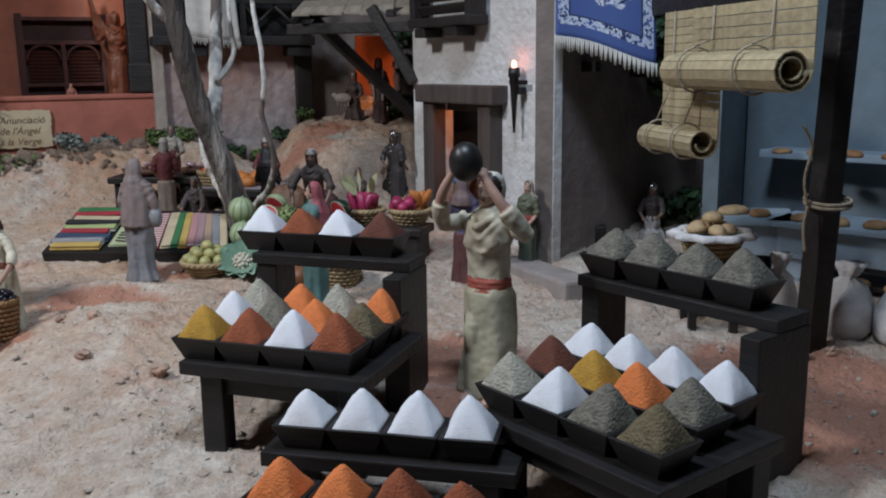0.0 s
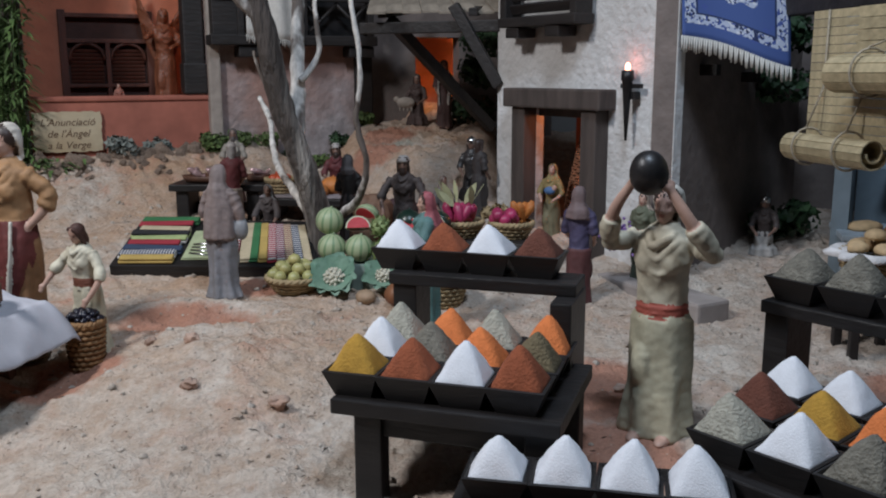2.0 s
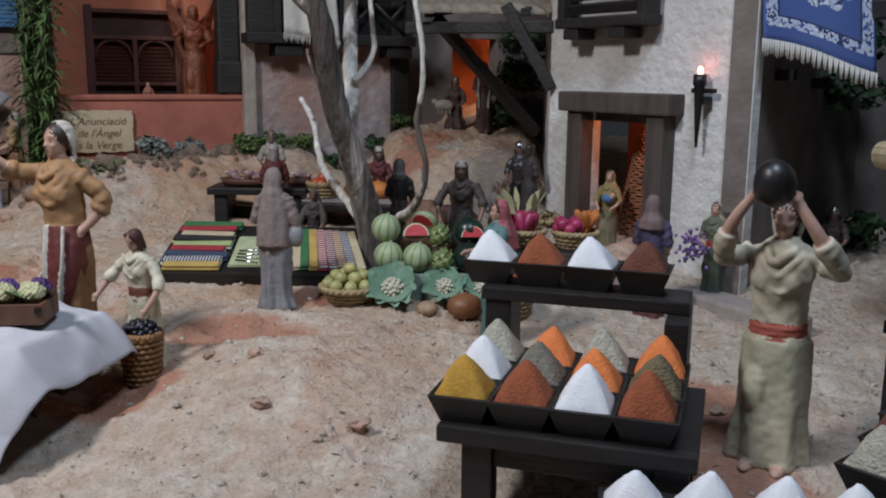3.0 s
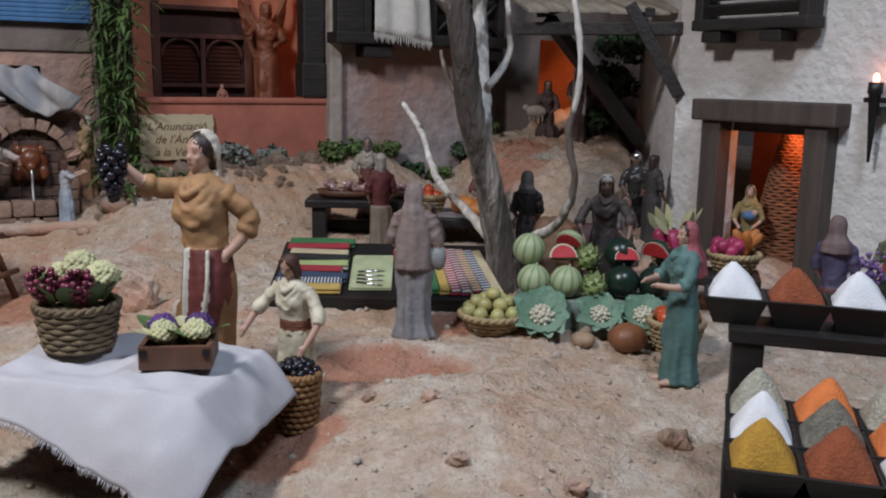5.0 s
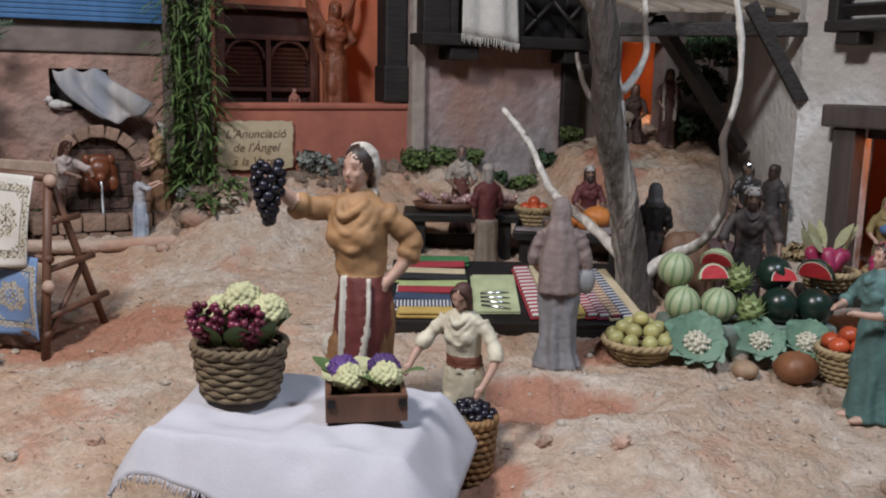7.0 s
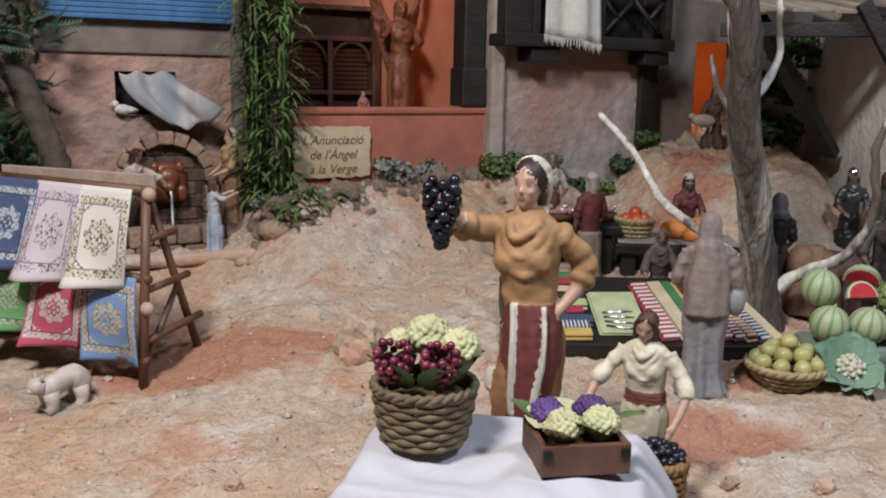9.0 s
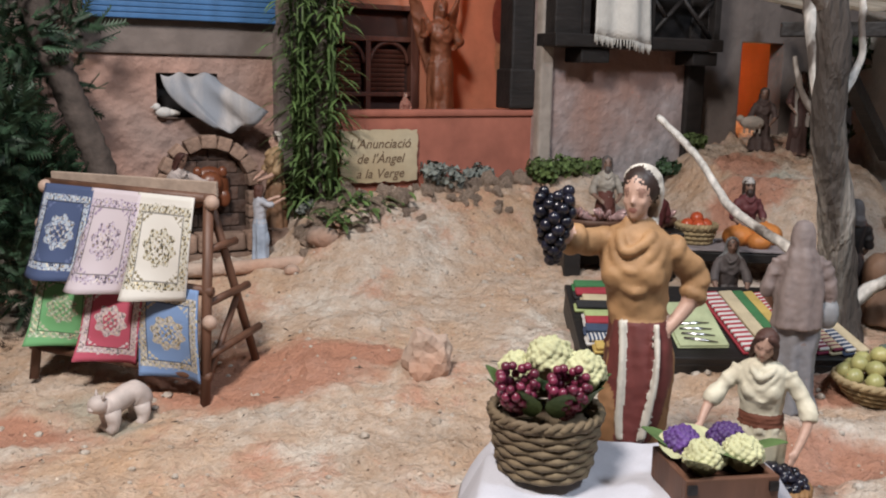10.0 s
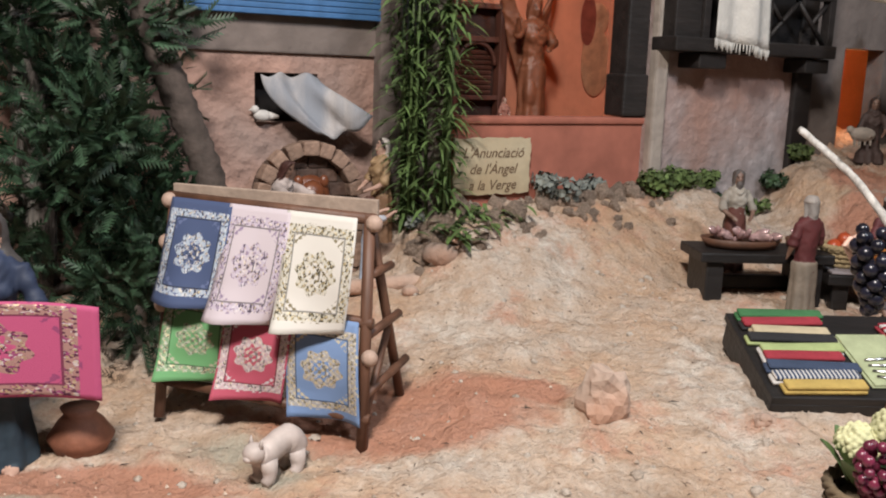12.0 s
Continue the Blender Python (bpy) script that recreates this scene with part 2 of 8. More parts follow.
def ground(x, y):
    z = 0.075 + 0.10 * (y - 0.75) + 0.05 * max(0.0, y - 1.2)
    z -= 0.022 * step01(-0.80, -0.98, x) * step01(1.0, 1.2, y) * step01(1.5, 1.38, y)
    s = (x + 0.86) * UX + (y - 1.612) * UY
    d = (x + 0.86) * UY - (y - 1.612) * UX       # in front of the terrace wall
    bank = step01(0.20, 0.015, d) * step01(-0.10, 0.0, s) * step01(0.50, 0.36, s)
    z += 0.062 * bank
    hx, hy = (x + 0.205) / 0.21, (y - 1.93) / 0.40
    z += 0.066 * step01(1.0, 0.60, math.hypot(hx, hy)) * step01(-0.045, -0.10, x)
    # the mound in front: a broad hump, a raised crescent behind it, a raked slope towards the spices
    mx, my = (x + 0.355) / 0.165, (y - 0.965) / 0.155
    hump = step01(1.0, 0.15, math.hypot(mx, my))
    z += 0.023 * hump
    mx, my = (x + 0.42) / 0.115, (y - 1.105) / 0.060
    ring = math.hypot(mx, my)
    z += 0.010 * step01(0.55, 0.0, abs(ring - 1.0)) * step01(-0.56, -0.46, x) - 0.006 * step01(0.9, 0.3, ring)
    rake = step01(1.0, 0.35, math.hypot((x + 0.325) / 0.075, (y - 0.965) / 0.085))
    if rake > 0:
        z += 0.0050 * rake * 1.3 * noise.noise(Vector(((x * 0.75 + y * 0.66) * 95, (x * 0.66 - y * 0.75) * 9, 0)))
    z -= 0.010 * step01(1.0, 0.4, math.hypot((x + 0.515) / 0.06, (y - 0.95) / 0.05))
    p = Vector((x, y, 0))
    z += 0.007 * noise.noise(p * 9) + 0.0040 * noise.noise(p * 31) + 0.0024 * noise.noise(p * 83) + 0.0014 * noise.noise(p * 190)
    z += 0.012 * max(0.0, noise.noise(p * 22 + Vector((3, 7, 0))) - 0.15) + 0.006 * max(0.0, noise.noise(p * 60)) ** 2 + 0.0028 * abs(noise.noise(p * 105)) + 0.0016 * noise.noise(p * 150)
    z += (0.010 * abs(noise.noise(p * 45)) + 0.006 * abs(noise.noise(p * 110))) * max(bank, 1.1 * step01(1.05, 0.75, math.hypot(hx, hy)))
    return z


# the hall round the display
bm = bmesh.new()
for x, y, w, d in ((-0.4, -2.6, 6.6, 0.1), (-0.4, 3.0, 6.6, 0.1), (-3.65, 0.2, 0.1, 5.5), (2.85, 0.2, 0.1, 5.5)):
    box(bm, (w, d, 3.2), T(x, y, 0.7))
mesh_thing("wall_hall", bm, HALL, "plain grey painted walls of the exhibition hall", "wall", kind="structure")
bm = bmesh.new()
box(bm, (6.5, 5.5, 0.1), T(-0.4, 0.2, -0.95))
mesh_thing("floor", bm, CARPET, "dark carpeted floor of the exhibition hall", "floor", kind="structure")
bm = bmesh.new()
box(bm, (6.5, 5.5, 0.1), T(-0.4, 0.2, 2.2))
mesh_thing("ceiling", bm, HALL, "plain grey ceiling of the exhibition hall", "ceiling", kind="structure")

# ground: one sheet of plaster and sand
NX, NY = 600, 430
bm = bmesh.new()
rows = [[bm.verts.new((-1.60 + 2.45 * i / NX, 0.44 + 1.72 * j / NY, 0)) for i in range(NX + 1)] for j in range(NY + 1)]
for row in rows:
    for v in row:
        v.co.z = ground(v.co.x, v.co.y)
skin(bm, rows, 0, False, False)
# red: terracotta wash, green: ochre tint, blue: grey-green tint
WASHES = ((-0.90, 1.27, 0.13, 0.07), (-0.432, 1.108, 0.085, 0.050), (-1.125, 1.170, 0.11, 0.032), (-0.500, 0.972, 0.050, 0.036), (-0.520, 0.925, 0.050, 0.034), (-0.80, 1.295, 0.05, 0.025),
          (0.36, 0.86, 0.16, 0.14), (0.03, 0.95, 0.08, 0.07), (-0.36, 1.24, 0.06, 0.03), (-0.30, 1.70, 0.06, 0.05), (0.02, 0.82, 0.07, 0.07), (-0.27, 1.80, 0.05, 0.06))
MOSSY = ((-1.02, 1.225, 0.07, 0.025), (-1.16, 1.125, 0.05, 0.025), (-0.62, 0.86, 0.10, 0.05), (-0.995, 1.185, 0.03, 0.015), (-0.26, 1.76, 0.05, 0.05))
wash = bm.verts.layers.float_color.new("wash")
for v in bm.verts:
    x, y = v.co.x, v.co.y
    red = max([step01(1.5, 0.5, math.hypot((x - a) / c, (y - b) / d)) for a, b, c, d in WASHES if abs(x - a) < 1.5 * c and abs(y - b) < 1.5 * d], default=0.0)
    moss = max([step01(1.4, 0.4, math.hypot((x - a) / c, (y - b) / d)) for a, b, c, d in MOSSY if abs(x - a) < 1.4 * c and abs(y - b) < 1.4 * d], default=0.0)
    warm = 0.30 + 0.70 * step01(0.10, -0.55, x - 0.25 * (y - 1.0)) * step01(0.75, 1.1, y)
    v[wash] = (red, warm, moss, 1)
mesh_thing("ground", bm, SAND, "uneven sandy plaster ground with ochre and terracotta patches", "ground", kind="structure", smooth=True)


def wall_run(name, a, b, z0, z1, thick, mat, label, holes=()):
    """An upright wall from a to b (its front foot line), thick to the back, with openings (s0, s1, z0, z1)."""
    a, b = Vector((*a, 0)), Vector((*b, 0))
    n = (b - a).length
    turn = math.degrees(math.atan2(b.y - a.y, b.x - a.x))
    m = pose(a.x, a.y, 0, 0, 0, turn)
    bm = bmesh.new()
    ss = sorted({0.0, n, *[h[0] for h in holes], *[h[1] for h in holes]})
    zs = sorted({z0, z1, *[h[2] for h in holes], *[h[3] for h in holes]})
    for s0, s1 in zip(ss, ss[1:]):
        for q0, q1 in zip(zs, zs[1:]):
            c = ((s0 + s1) / 2, (q0 + q1) / 2)
            if any(h[0] < c[0] < h[1] and h[2] < c[1] < h[3] for h in holes):
                continue
            box(bm, (s1 - s0, thick, q1 - q0), T(c[0], thick / 2, c[1]))
    bmesh.ops.remove_doubles(bm, verts=bm.verts[:], dist=1e-5)
    inner = [f for f in bm.faces if all(len(e.link_faces) > 2 for e in f.edges)]
    bmesh.ops.delete(bm, geom=inner, context="FACES")
    return mesh_thing(name, bm, mat, label, "wall", kind="structure", m=m), m


# terrace and orange room
wall_run("wall_terrace", along(0.0), along(0.302), 0.15, 0.350, 0.02, TERRA, "low terracotta-painted terrace wall with a rounded coping")
wall_run("wall_orange_room", along(-0.10, 0.26), along(0.50, 0.26), 0.15, 0.80, 0.02, ORANGE, "orange painted back wall of an open room",
         holes=[(0.174, 0.348, 0.338, 0.512)])
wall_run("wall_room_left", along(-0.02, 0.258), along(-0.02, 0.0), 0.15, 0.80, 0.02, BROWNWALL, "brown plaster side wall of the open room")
wall_run("wall_room_right", along(0.47, 0.03), along(0.47, 0.258), 0.15, 0.80, 0.02, ORANGE, "orange side wall of the open room")
bm = bmesh.new()
box(bm, (0.47, 0.236, 0.02), pose(*along(0.235, 0.14), 0.315, 0, 0, UTURN))
mesh_thing("floor_room", bm, TERRA, "terracotta floor of the open room", "floor", kind="structure")
# grey house
wall_run("wall_grey", along(0.300, -0.006), along(0.585, -0.006), 0.15, 0.80, 0.03, GREY, "patchy grey plaster house wall")
wall_run("wall_brown", along(0.587, 0.012), along(1.05, 0.012), 0.15, 0.80, 0.03, BROWNWALL, "brown plaster wall with an orange-lit doorway",
         holes=[(0.135, 0.235, 0.15, 0.468)])
wall_run("wall_back_room", along(0.60, 0.20), along(1.05, 0.20), 0.15, 0.80, 0.02, ORANGE, "orange lit wall behind the doorway")
# pink house
wall_run("wall_pink", along(-0.75, 0.115), along(-0.022, 0.115), 0.10, 0.80, 0.03, PINK, "rough pink plaster house wall with a small window",
         holes=[(0.551, 0.630, 0.344, 0.402)])
# white house
HA, HB = (-0.070, 1.560), (0.150, 1.262)
HTURN = math.degrees(math.atan2(HB[1] - HA[1], HB[0] - HA[0]))
HM = pose(HA[0], HA[1], 0, 0, 0, HTURN)
HLEN = math.hypot(HB[0] - HA[0], HB[1] - HA[1])
wall_run("wall_white_front", HA, HB, 0.10, 0.80, 0.014, PALE, "rough whitewashed house wall with a wooden door frame", holes=[(0.098, 0.222, 0.10, 0.347)])
wall_run("wall_white_left", (-0.055, 1.95), (-0.069, 1.563), 0.10, 0.80, 0.03, PALE, "whitewashed side wall of the house under the porch")
# The right side's shade is put into its colour: brown instead of whitewash.
wall_run("wall_white_right", (0.149, 1.263), (0.45, 1.65), 0.05, 0.80, 0.03, BROWNWALL, "side wall of the white house, its shade put in as grey-brown")
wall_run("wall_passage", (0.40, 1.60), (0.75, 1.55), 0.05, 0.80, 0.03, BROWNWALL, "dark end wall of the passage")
wall_run("wall_house_inner", (0.06, 1.62), (0.22, 1.46), 0.10, 0.60, 0.02, ORANGE, "orange lit inner wall of the white house")
# blue stall
wall_run("wall_stall_left", (0.372, 1.262), (0.47, 1.50), 0.05, 0.80, 0.02, BLUEWALL, "pale blue side wall of the bakery stall")
wall_run("wall_stall_back", (0.46, 1.47), (0.95, 1.10), 0.05, 0.80, 0.02, BLUEWALL, "pale blue back wall of the bakery stall")

# ---- paints of the modelled figures ----
PAINTS = {}


def paint(r, g, b, rough=0.68, var=0.26):
    key = (r, g, b, rough)
    if key not in PAINTS:
        PAINTS[key] = material("figure_paint", (r, g, b), rough, var, 55, 0.25, 180, dist=0.001)
    return PAINTS[key]


SKIN = paint(0.50, 0.32, 0.25, 0.5, 0.12)
DARKSKIN = paint(0.20, 0.12, 0.09, 0.5)
HAIR = paint(0.035, 0.020, 0.016, 0.5)
WHITECLOTH = paint(0.55, 0.53, 0.48)
BLACKPAINT = paint(0.015, 0.014, 0.015, 0.4)


def sculpt(bm, voxel, folds=None, soften=2):
    """Closed shapes melted into one cast skin, each part of it keeping its paint; folds(co, slot) pushes cloth in and out."""
    bm.normal_update()
    bmesh.ops.recalc_face_normals(bm, faces=bm.faces[:])
    tree_ = BVHTree.FromBMesh(bm)
    bm.faces.ensure_lookup_table()
    slots = [f.material_index for f in bm.faces]
    me = bpy.data.meshes.new("cast")
    bm.to_mesh(me)
    bm.free()
    ob = bpy.data.objects.new("cast", me)
    scene.collection.objects.link(ob)
    md = ob.modifiers.new("melt", "REMESH")
    md.mode, md.voxel_size, md.use_smooth_shade = "VOXEL", voxel, True
    sm = ob.modifiers.new("soften", "SMOOTH")
    sm.factor, sm.iterations = 0.5, soften
    out = bpy.data.meshes.new_from_object(ob.evaluated_get(bpy.context.evaluated_depsgraph_get()))
    bpy.data.objects.remove(ob)
    bpy.data.meshes.remove(me)
    cast = bmesh.new()
    cast.from_mesh(out)
    bpy.data.meshes.remove(out)
    for f in cast.faces:
        hit = tree_.find_nearest(f.calc_center_median())
        f.material_index, f.smooth = slots[hit[2]], True
    if folds:
        cast.normal_update()
        for v in cast.verts:
            if v.link_faces:
                v.co += v.normal * folds(v.co, v.link_faces[0].material_index)
    return cast


def shell(bm, rows, mi, thick):
    """A sheet given by rows of points, closed all round with a thickness inwards."""
    pts = [[Vector(p) for p in r] for r in rows]
    nr, nc = len(pts), len(pts[0])
    outer, inner = [], []
    for i in range(nr):
        a, b = [], []
        for j in range(nc):
            du = pts[i][min(j + 1, nc - 1)] - pts[i][max(j - 1, 0)]
            dv = pts[min(i + 1, nr - 1)][j] - pts[max(i - 1, 0)][j]
            n = du.cross(dv)
            n = n.normalized() if n.length > 1e-9 else Vector((0, 0, 1))
            a.append(bm.verts.new(pts[i][j]))
            b.append(bm.verts.new(pts[i][j] + n * thick))
        outer.append(a)
        inner.append(b)

    def quad(*q):
        f = bm.faces.new(q)
        f.material_index = mi

    for i in range(nr - 1):
        for j in range(nc - 1):
            quad(outer[i][j], outer[i][j + 1], outer[i + 1][j + 1], outer[i + 1][j])
            quad(inner[i + 1][j], inner[i + 1][j + 1], inner[i][j + 1], inner[i][j])
    for j in range(nc - 1):
        quad(outer[0][j + 1], outer[0][j], inner[0][j], inner[0][j + 1])
        quad(outer[-1][j], outer[-1][j + 1], inner[-1][j + 1], inner[-1][j])
    for i in range(nr - 1):
        quad(outer[i][0], outer[i + 1][0], inner[i + 1][0], inner[i][0])
        quad(outer[i + 1][-1], outer[i][-1], inner[i][-1], inner[i + 1][-1])


def figure(label, foot, h, turn, robe, skirt=None, veil=None, belt=None, skin=None, hair=None, arms=None, head_turn=0,
           split=0.55, veil_to=0.66, seat=0.0, lean=0.0, wide=1.0, extra=None, apron=None, group="", z=None, folds=7, neck=0.0,
           nod=0.0, tilt=0.0, voxel=0.0098, sway=0.0, slim=1.0):
    """A cast and painted figurine, one mesh. foot: its place on the ground; turn: the way it faces, 0 to the viewer's side (-y).
    arms: for each side a list of points, shoulder to hand, in heights. seat: how far the body sinks when seated. sway: hip to one side."""
    skin = skin or SKIN
    hair = hair or HAIR
    slots = [robe, skirt or robe, skin, veil or hair, belt or robe, apron or robe]
    bm = bmesh.new()
    w = wide * 0.84
    shear = Matrix(((1, 0, 0, 0), (0, 1, -lean, 0), (0, 0, 1, 0), (0, 0, 0, 1)))
    rnd = random.Random(label + str(foot))
    ph = rnd.uniform(0, 6)
    zs = lambda v: v - seat * min(1, v / 0.5)  # noqa: E731
    fl = 0.05 if seat else 0.0
    sx = sway
    # skirt or robe below the waist, one knee pushed forward
    loft(bm, [((0, 0, 0.0), (0.128 + fl) * w, 0.098 + fl, 0.12, folds, ph), ((0, 0, 0.014), (0.144 + fl) * w, 0.110 + fl, 0.13, folds, ph),
              ((0, 0, zs(0.10)), (0.130 + fl) * w * slim, 0.100 + fl, 0.12, folds, ph + 0.15), ((sx * 0.3, 0, zs(0.20)), (0.118 + fl) * w * slim, 0.094 + fl, 0.10, folds, ph + 0.35),
              ((sx * 0.6, 0, zs(0.30)), 0.117 * w * slim, 0.091, 0.08, folds, ph + 0.6), ((sx, 0, zs(0.40)), 0.120 * w, 0.090, 0.05, folds, ph + 0.7),
              ((sx, 0, zs(0.47)), 0.119 * w, 0.087, 0.04, folds, ph + 0.6), ((sx * 0.6, 0, zs(split + 0.02)), 0.086 * w, 0.068, 0.02, folds, ph)], 1, 64, m=shear)
    ball(bm, (sx - 0.045, -0.052, zs(0.30)), (0.052, 0.052, 0.11), 1, 14, 10, m=shear)
    # body above the waist: narrow waist, chest, sloping shoulders
    loft(bm, [((sx * 0.8, 0, zs(split - 0.05)), 0.112 * w, 0.084, 0.07, 9, ph), ((sx * 0.6, 0, zs(split)), 0.092 * w, 0.070, 0.05, 9, ph + 0.4),
              ((sx * 0.3, -0.003, zs(0.62)), 0.096 * w, 0.074, 0.03, 7, ph + 0.8), ((0, -0.008, zs(0.69)), 0.108 * w, 0.082, 0.02, 6, ph), ((0, -0.004, zs(0.74)), 0.120 * w, 0.076, 0.02, 5, ph),
              ((0, 0, zs(0.780)), 0.124 * w, 0.062), ((0, 0.004, zs(0.806)), 0.096 * w, 0.052), ((0, 0.004, zs(0.825)), 0.050, 0.042), ((0, 0.004, zs(0.84)), 0.034, 0.034)], 0, 48, m=shear)
    for side in (-1, 1):
        ball(bm, (side * 0.045 * w, -0.058, zs(0.695)), (0.044, 0.036, 0.042), 0, 12, 8, m=shear)
    # cowl folds across the chest, half sunk into the cloth
    for k, (dip, top) in enumerate(((0.050, 0.812), (0.085, 0.795), (0.120, 0.775))):
        q = 0.055 + 0.020 * k
        tube(bm, curve_pts([(-q * w, -0.030, zs(top)), (-q * 0.6, -0.070, zs(top - dip * 0.6)), (0.012 * (k - 1), -0.084, zs(top - dip)), (q * 0.6, -0.068, zs(top - dip * 0.5)), (q * w, -0.030, zs(top))], 5),
             [0.004] + [0.0125 - 0.0015 * k] * 19 + [0.004], 0, 8, m=shear)
    if apron:
        loft(bm, [((sx - 0.016, -0.050, zs(0.225)), 0.036 * w, 0.060), ((sx - 0.004, -0.048, zs(0.25)), 0.068 * w, 0.070, 0.05, 5, ph), ((sx + 0.004, -0.036, zs(0.32)), 0.092 * w, 0.078, 0.05, 5, ph),
                  ((sx + 0.004, -0.020, zs(0.42)), 0.116 * w, 0.088, 0.04, 5, ph + 0.4), ((sx, -0.008, zs(0.50)), 0.114 * w, 0.086, 0.03, 5, ph), ((sx * 0.6, 0, zs(split + 0.03)), 0.093 * w, 0.078, 0.02, 5, ph)], 5, 36, m=shear)
    if belt:
        for dz in (-0.018, 0.004, 0.024):
            loft(bm, [((sx * 0.7, 0, zs(split) + dz - 0.014), 0.094 * w, 0.074), ((sx * 0.7, 0, zs(split) + dz), 0.106 * w, 0.085, 0.02, 7, dz * 90),
                      ((sx * 0.7, 0, zs(split) + dz + 0.014), 0.094 * w, 0.074)], 4, 28, m=shear)
    hz = zs(0.905)
    # neck; head with brow, sockets, nose, cheeks, mouth and chin
    hm = shear @ T(0, -0.004 - neck, hz) @ pose(0, 0, 0, nod, tilt, head_turn)
    tube(bm, [(0, 0.006, zs(0.79)), (0, 0.002 - neck * 0.6, zs(0.85)), (0, 0.004 - neck, hz - 0.02)], [0.034, 0.025, 0.026], 2, 12, m=shear)
    ball(bm, (0, 0.004, 0.012), (0.044, 0.054, 0.056), 2, 20, 14, m=hm)
    ball(bm, (0, -0.016, -0.024), (0.033, 0.034, 0.042), 2, 16, 12, m=hm)
    ball(bm, (0, -0.036, -0.052), (0.014, 0.013, 0.012), 2, 10, 8, m=hm)
    tube(bm, [(0, -0.044, 0.012), (0, -0.052, -0.004), (0, -0.059, -0.016), (0, -0.050, -0.022)], [0.005, 0.006, 0.0085, 0.006], 2, 8, m=hm)
    tube(bm, [(-0.015, -0.043, -0.036), (0, -0.050, -0.035), (0.015, -0.043, -0.036)], [0.003, 0.0058, 0.003], 20, 8, m=hm)
    for side in (-1, 1):
        ball(bm, (side * 0.021, -0.034, -0.016), (0.014, 0.014, 0.013), 2, 10, 8, m=hm)
        tube(bm, [(side * 0.008, -0.048, 0.013), (side * 0.018, -0.046, 0.017), (side * 0.031, -0.036, 0.013)], [0.0036, 0.0048, 0.003], 21, 8, m=hm)
        ball(bm, (side * 0.018, -0.042, 0.003), (0.0085, 0.006, 0.0045), 21, 8, 6, m=hm)
    if veil:
        # a cloth over the head that falls on the shoulders, open towards the face
        rows = []
        tied = veil_to >= 0.79
        for k, (zz, r, back) in enumerate(((0.081, 0.010, 0.014), (0.074, 0.038, 0.016), (0.054, 0.060, 0.018), (0.015, 0.066, 0.020), (-0.03, 0.060, 0.024), (-0.065, 0.050, 0.030), (veil_to - 0.905, 0.052, 0.034)) if tied else ((0.079, 0.012, 0.012), (0.068, 0.042, 0.012), (0.040, 0.060, 0.014), (0.0, 0.066, 0.018), (-0.05, 0.066, 0.024),
                                           (-0.09, 0.084, 0.028), ((veil_to - 0.905) * 0.62 if veil_to < 0.74 else -0.105, (0.124 * w if veil_to < 0.77 else 0.076), 0.026), (veil_to - 0.905, (0.136 * w if veil_to < 0.77 else 0.078), 0.026))):
            gap = (0, 0.75, 1.25, 1.52, 1.65, 1.7, 1.6)[k] if tied else (0, 0.42, 0.95, 1.06, 1.04, 0.95, 1.0, 1.1)[k]
            row = []
            for j in range(25):
                a = -math.pi / 2 + gap + (2 * math.pi - 2 * gap) * j / 24
                rr = r * 0.90 * (1 + (0.06 if k > 3 else 0.015) * math.sin(6 * a + ph))
                row.append(hm @ Vector((rr * math.cos(a), rr * 0.92 * math.sin(a) + back, zz)))
            rows.append(row)
        shell(bm, rows, 3, 0.014)
    else:
        ball(bm, (0, 0.016, 0.020), (0.051, 0.056, 0.058), 3, 16, 10, m=hm)
        ball(bm, (0, 0.036, -0.035), (0.047, 0.036, 0.085), 3, 12, 8, m=hm)
        for side in (-1, 1):
            tube(bm, curve_pts([(side * 0.012, -0.030, 0.066), (side * 0.040, -0.022, 0.035), (side * 0.047, -0.006, -0.02), (side * 0.050, 0.006, -0.085)], 4), [0.010, 0.013, 0.014, 0.014, 0.014, 0.013, 0.013, 0.014, 0.014, 0.013, 0.013, 0.012, 0.010], 3, 8, m=hm)
    # arms: full sleeve with a turned cuff, bare forearm, hand with fingers and thumb
    for side, pts in zip((-1, 1), arms or ([(0.105, 0, 0.775), (0.150, -0.01, 0.62), (0.11, -0.08, 0.52)],) * 2):
        line = curve_pts([(side * p[0] * (w if p[0] > 0.08 else 1), p[1], zs(p[2])) for p in pts], 6)
        n = len(line)
        cut = max(3, int(n * 0.66))
        tube(bm, line[:cut], [0.037 - 0.006 * k / n + 0.0035 * math.sin(k * 2.3 + ph) + (0.007 if k == cut - 2 else 0) for k in range(cut)], 0, 14, m=shear)
        tube(bm, line[cut - 2:], [0.026 - 0.009 * k / (n - cut + 1) for k in range(n - cut + 2)], 2, 10, m=shear)
        end, way = Vector(line[-1]), (Vector(line[-1]) - Vector(line[-3])).normalized()
        ball(bm, end + way * 0.010, (0.019, 0.019, 0.019), 2, 10, 8, m=shear)
        flat = way.orthogonal().normalized()
        for g in (-1, 0, 1):
            tube(bm, [end + way * 0.012 + flat * 0.011 * g, end + way * 0.034 + flat * 0.012 * g + Vector((0, -0.004, -0.004)), end + way * 0.050 + flat * 0.010 * g + Vector((0, -0.006, -0.012))], [0.0085, 0.008, 0.006], 2, 8, m=shear)
        tube(bm, [end + flat * 0.012, end + flat * 0.026 + way * 0.016, end + flat * 0.024 + way * 0.030], [0.008, 0.0075, 0.006], 2, 8, m=shear)
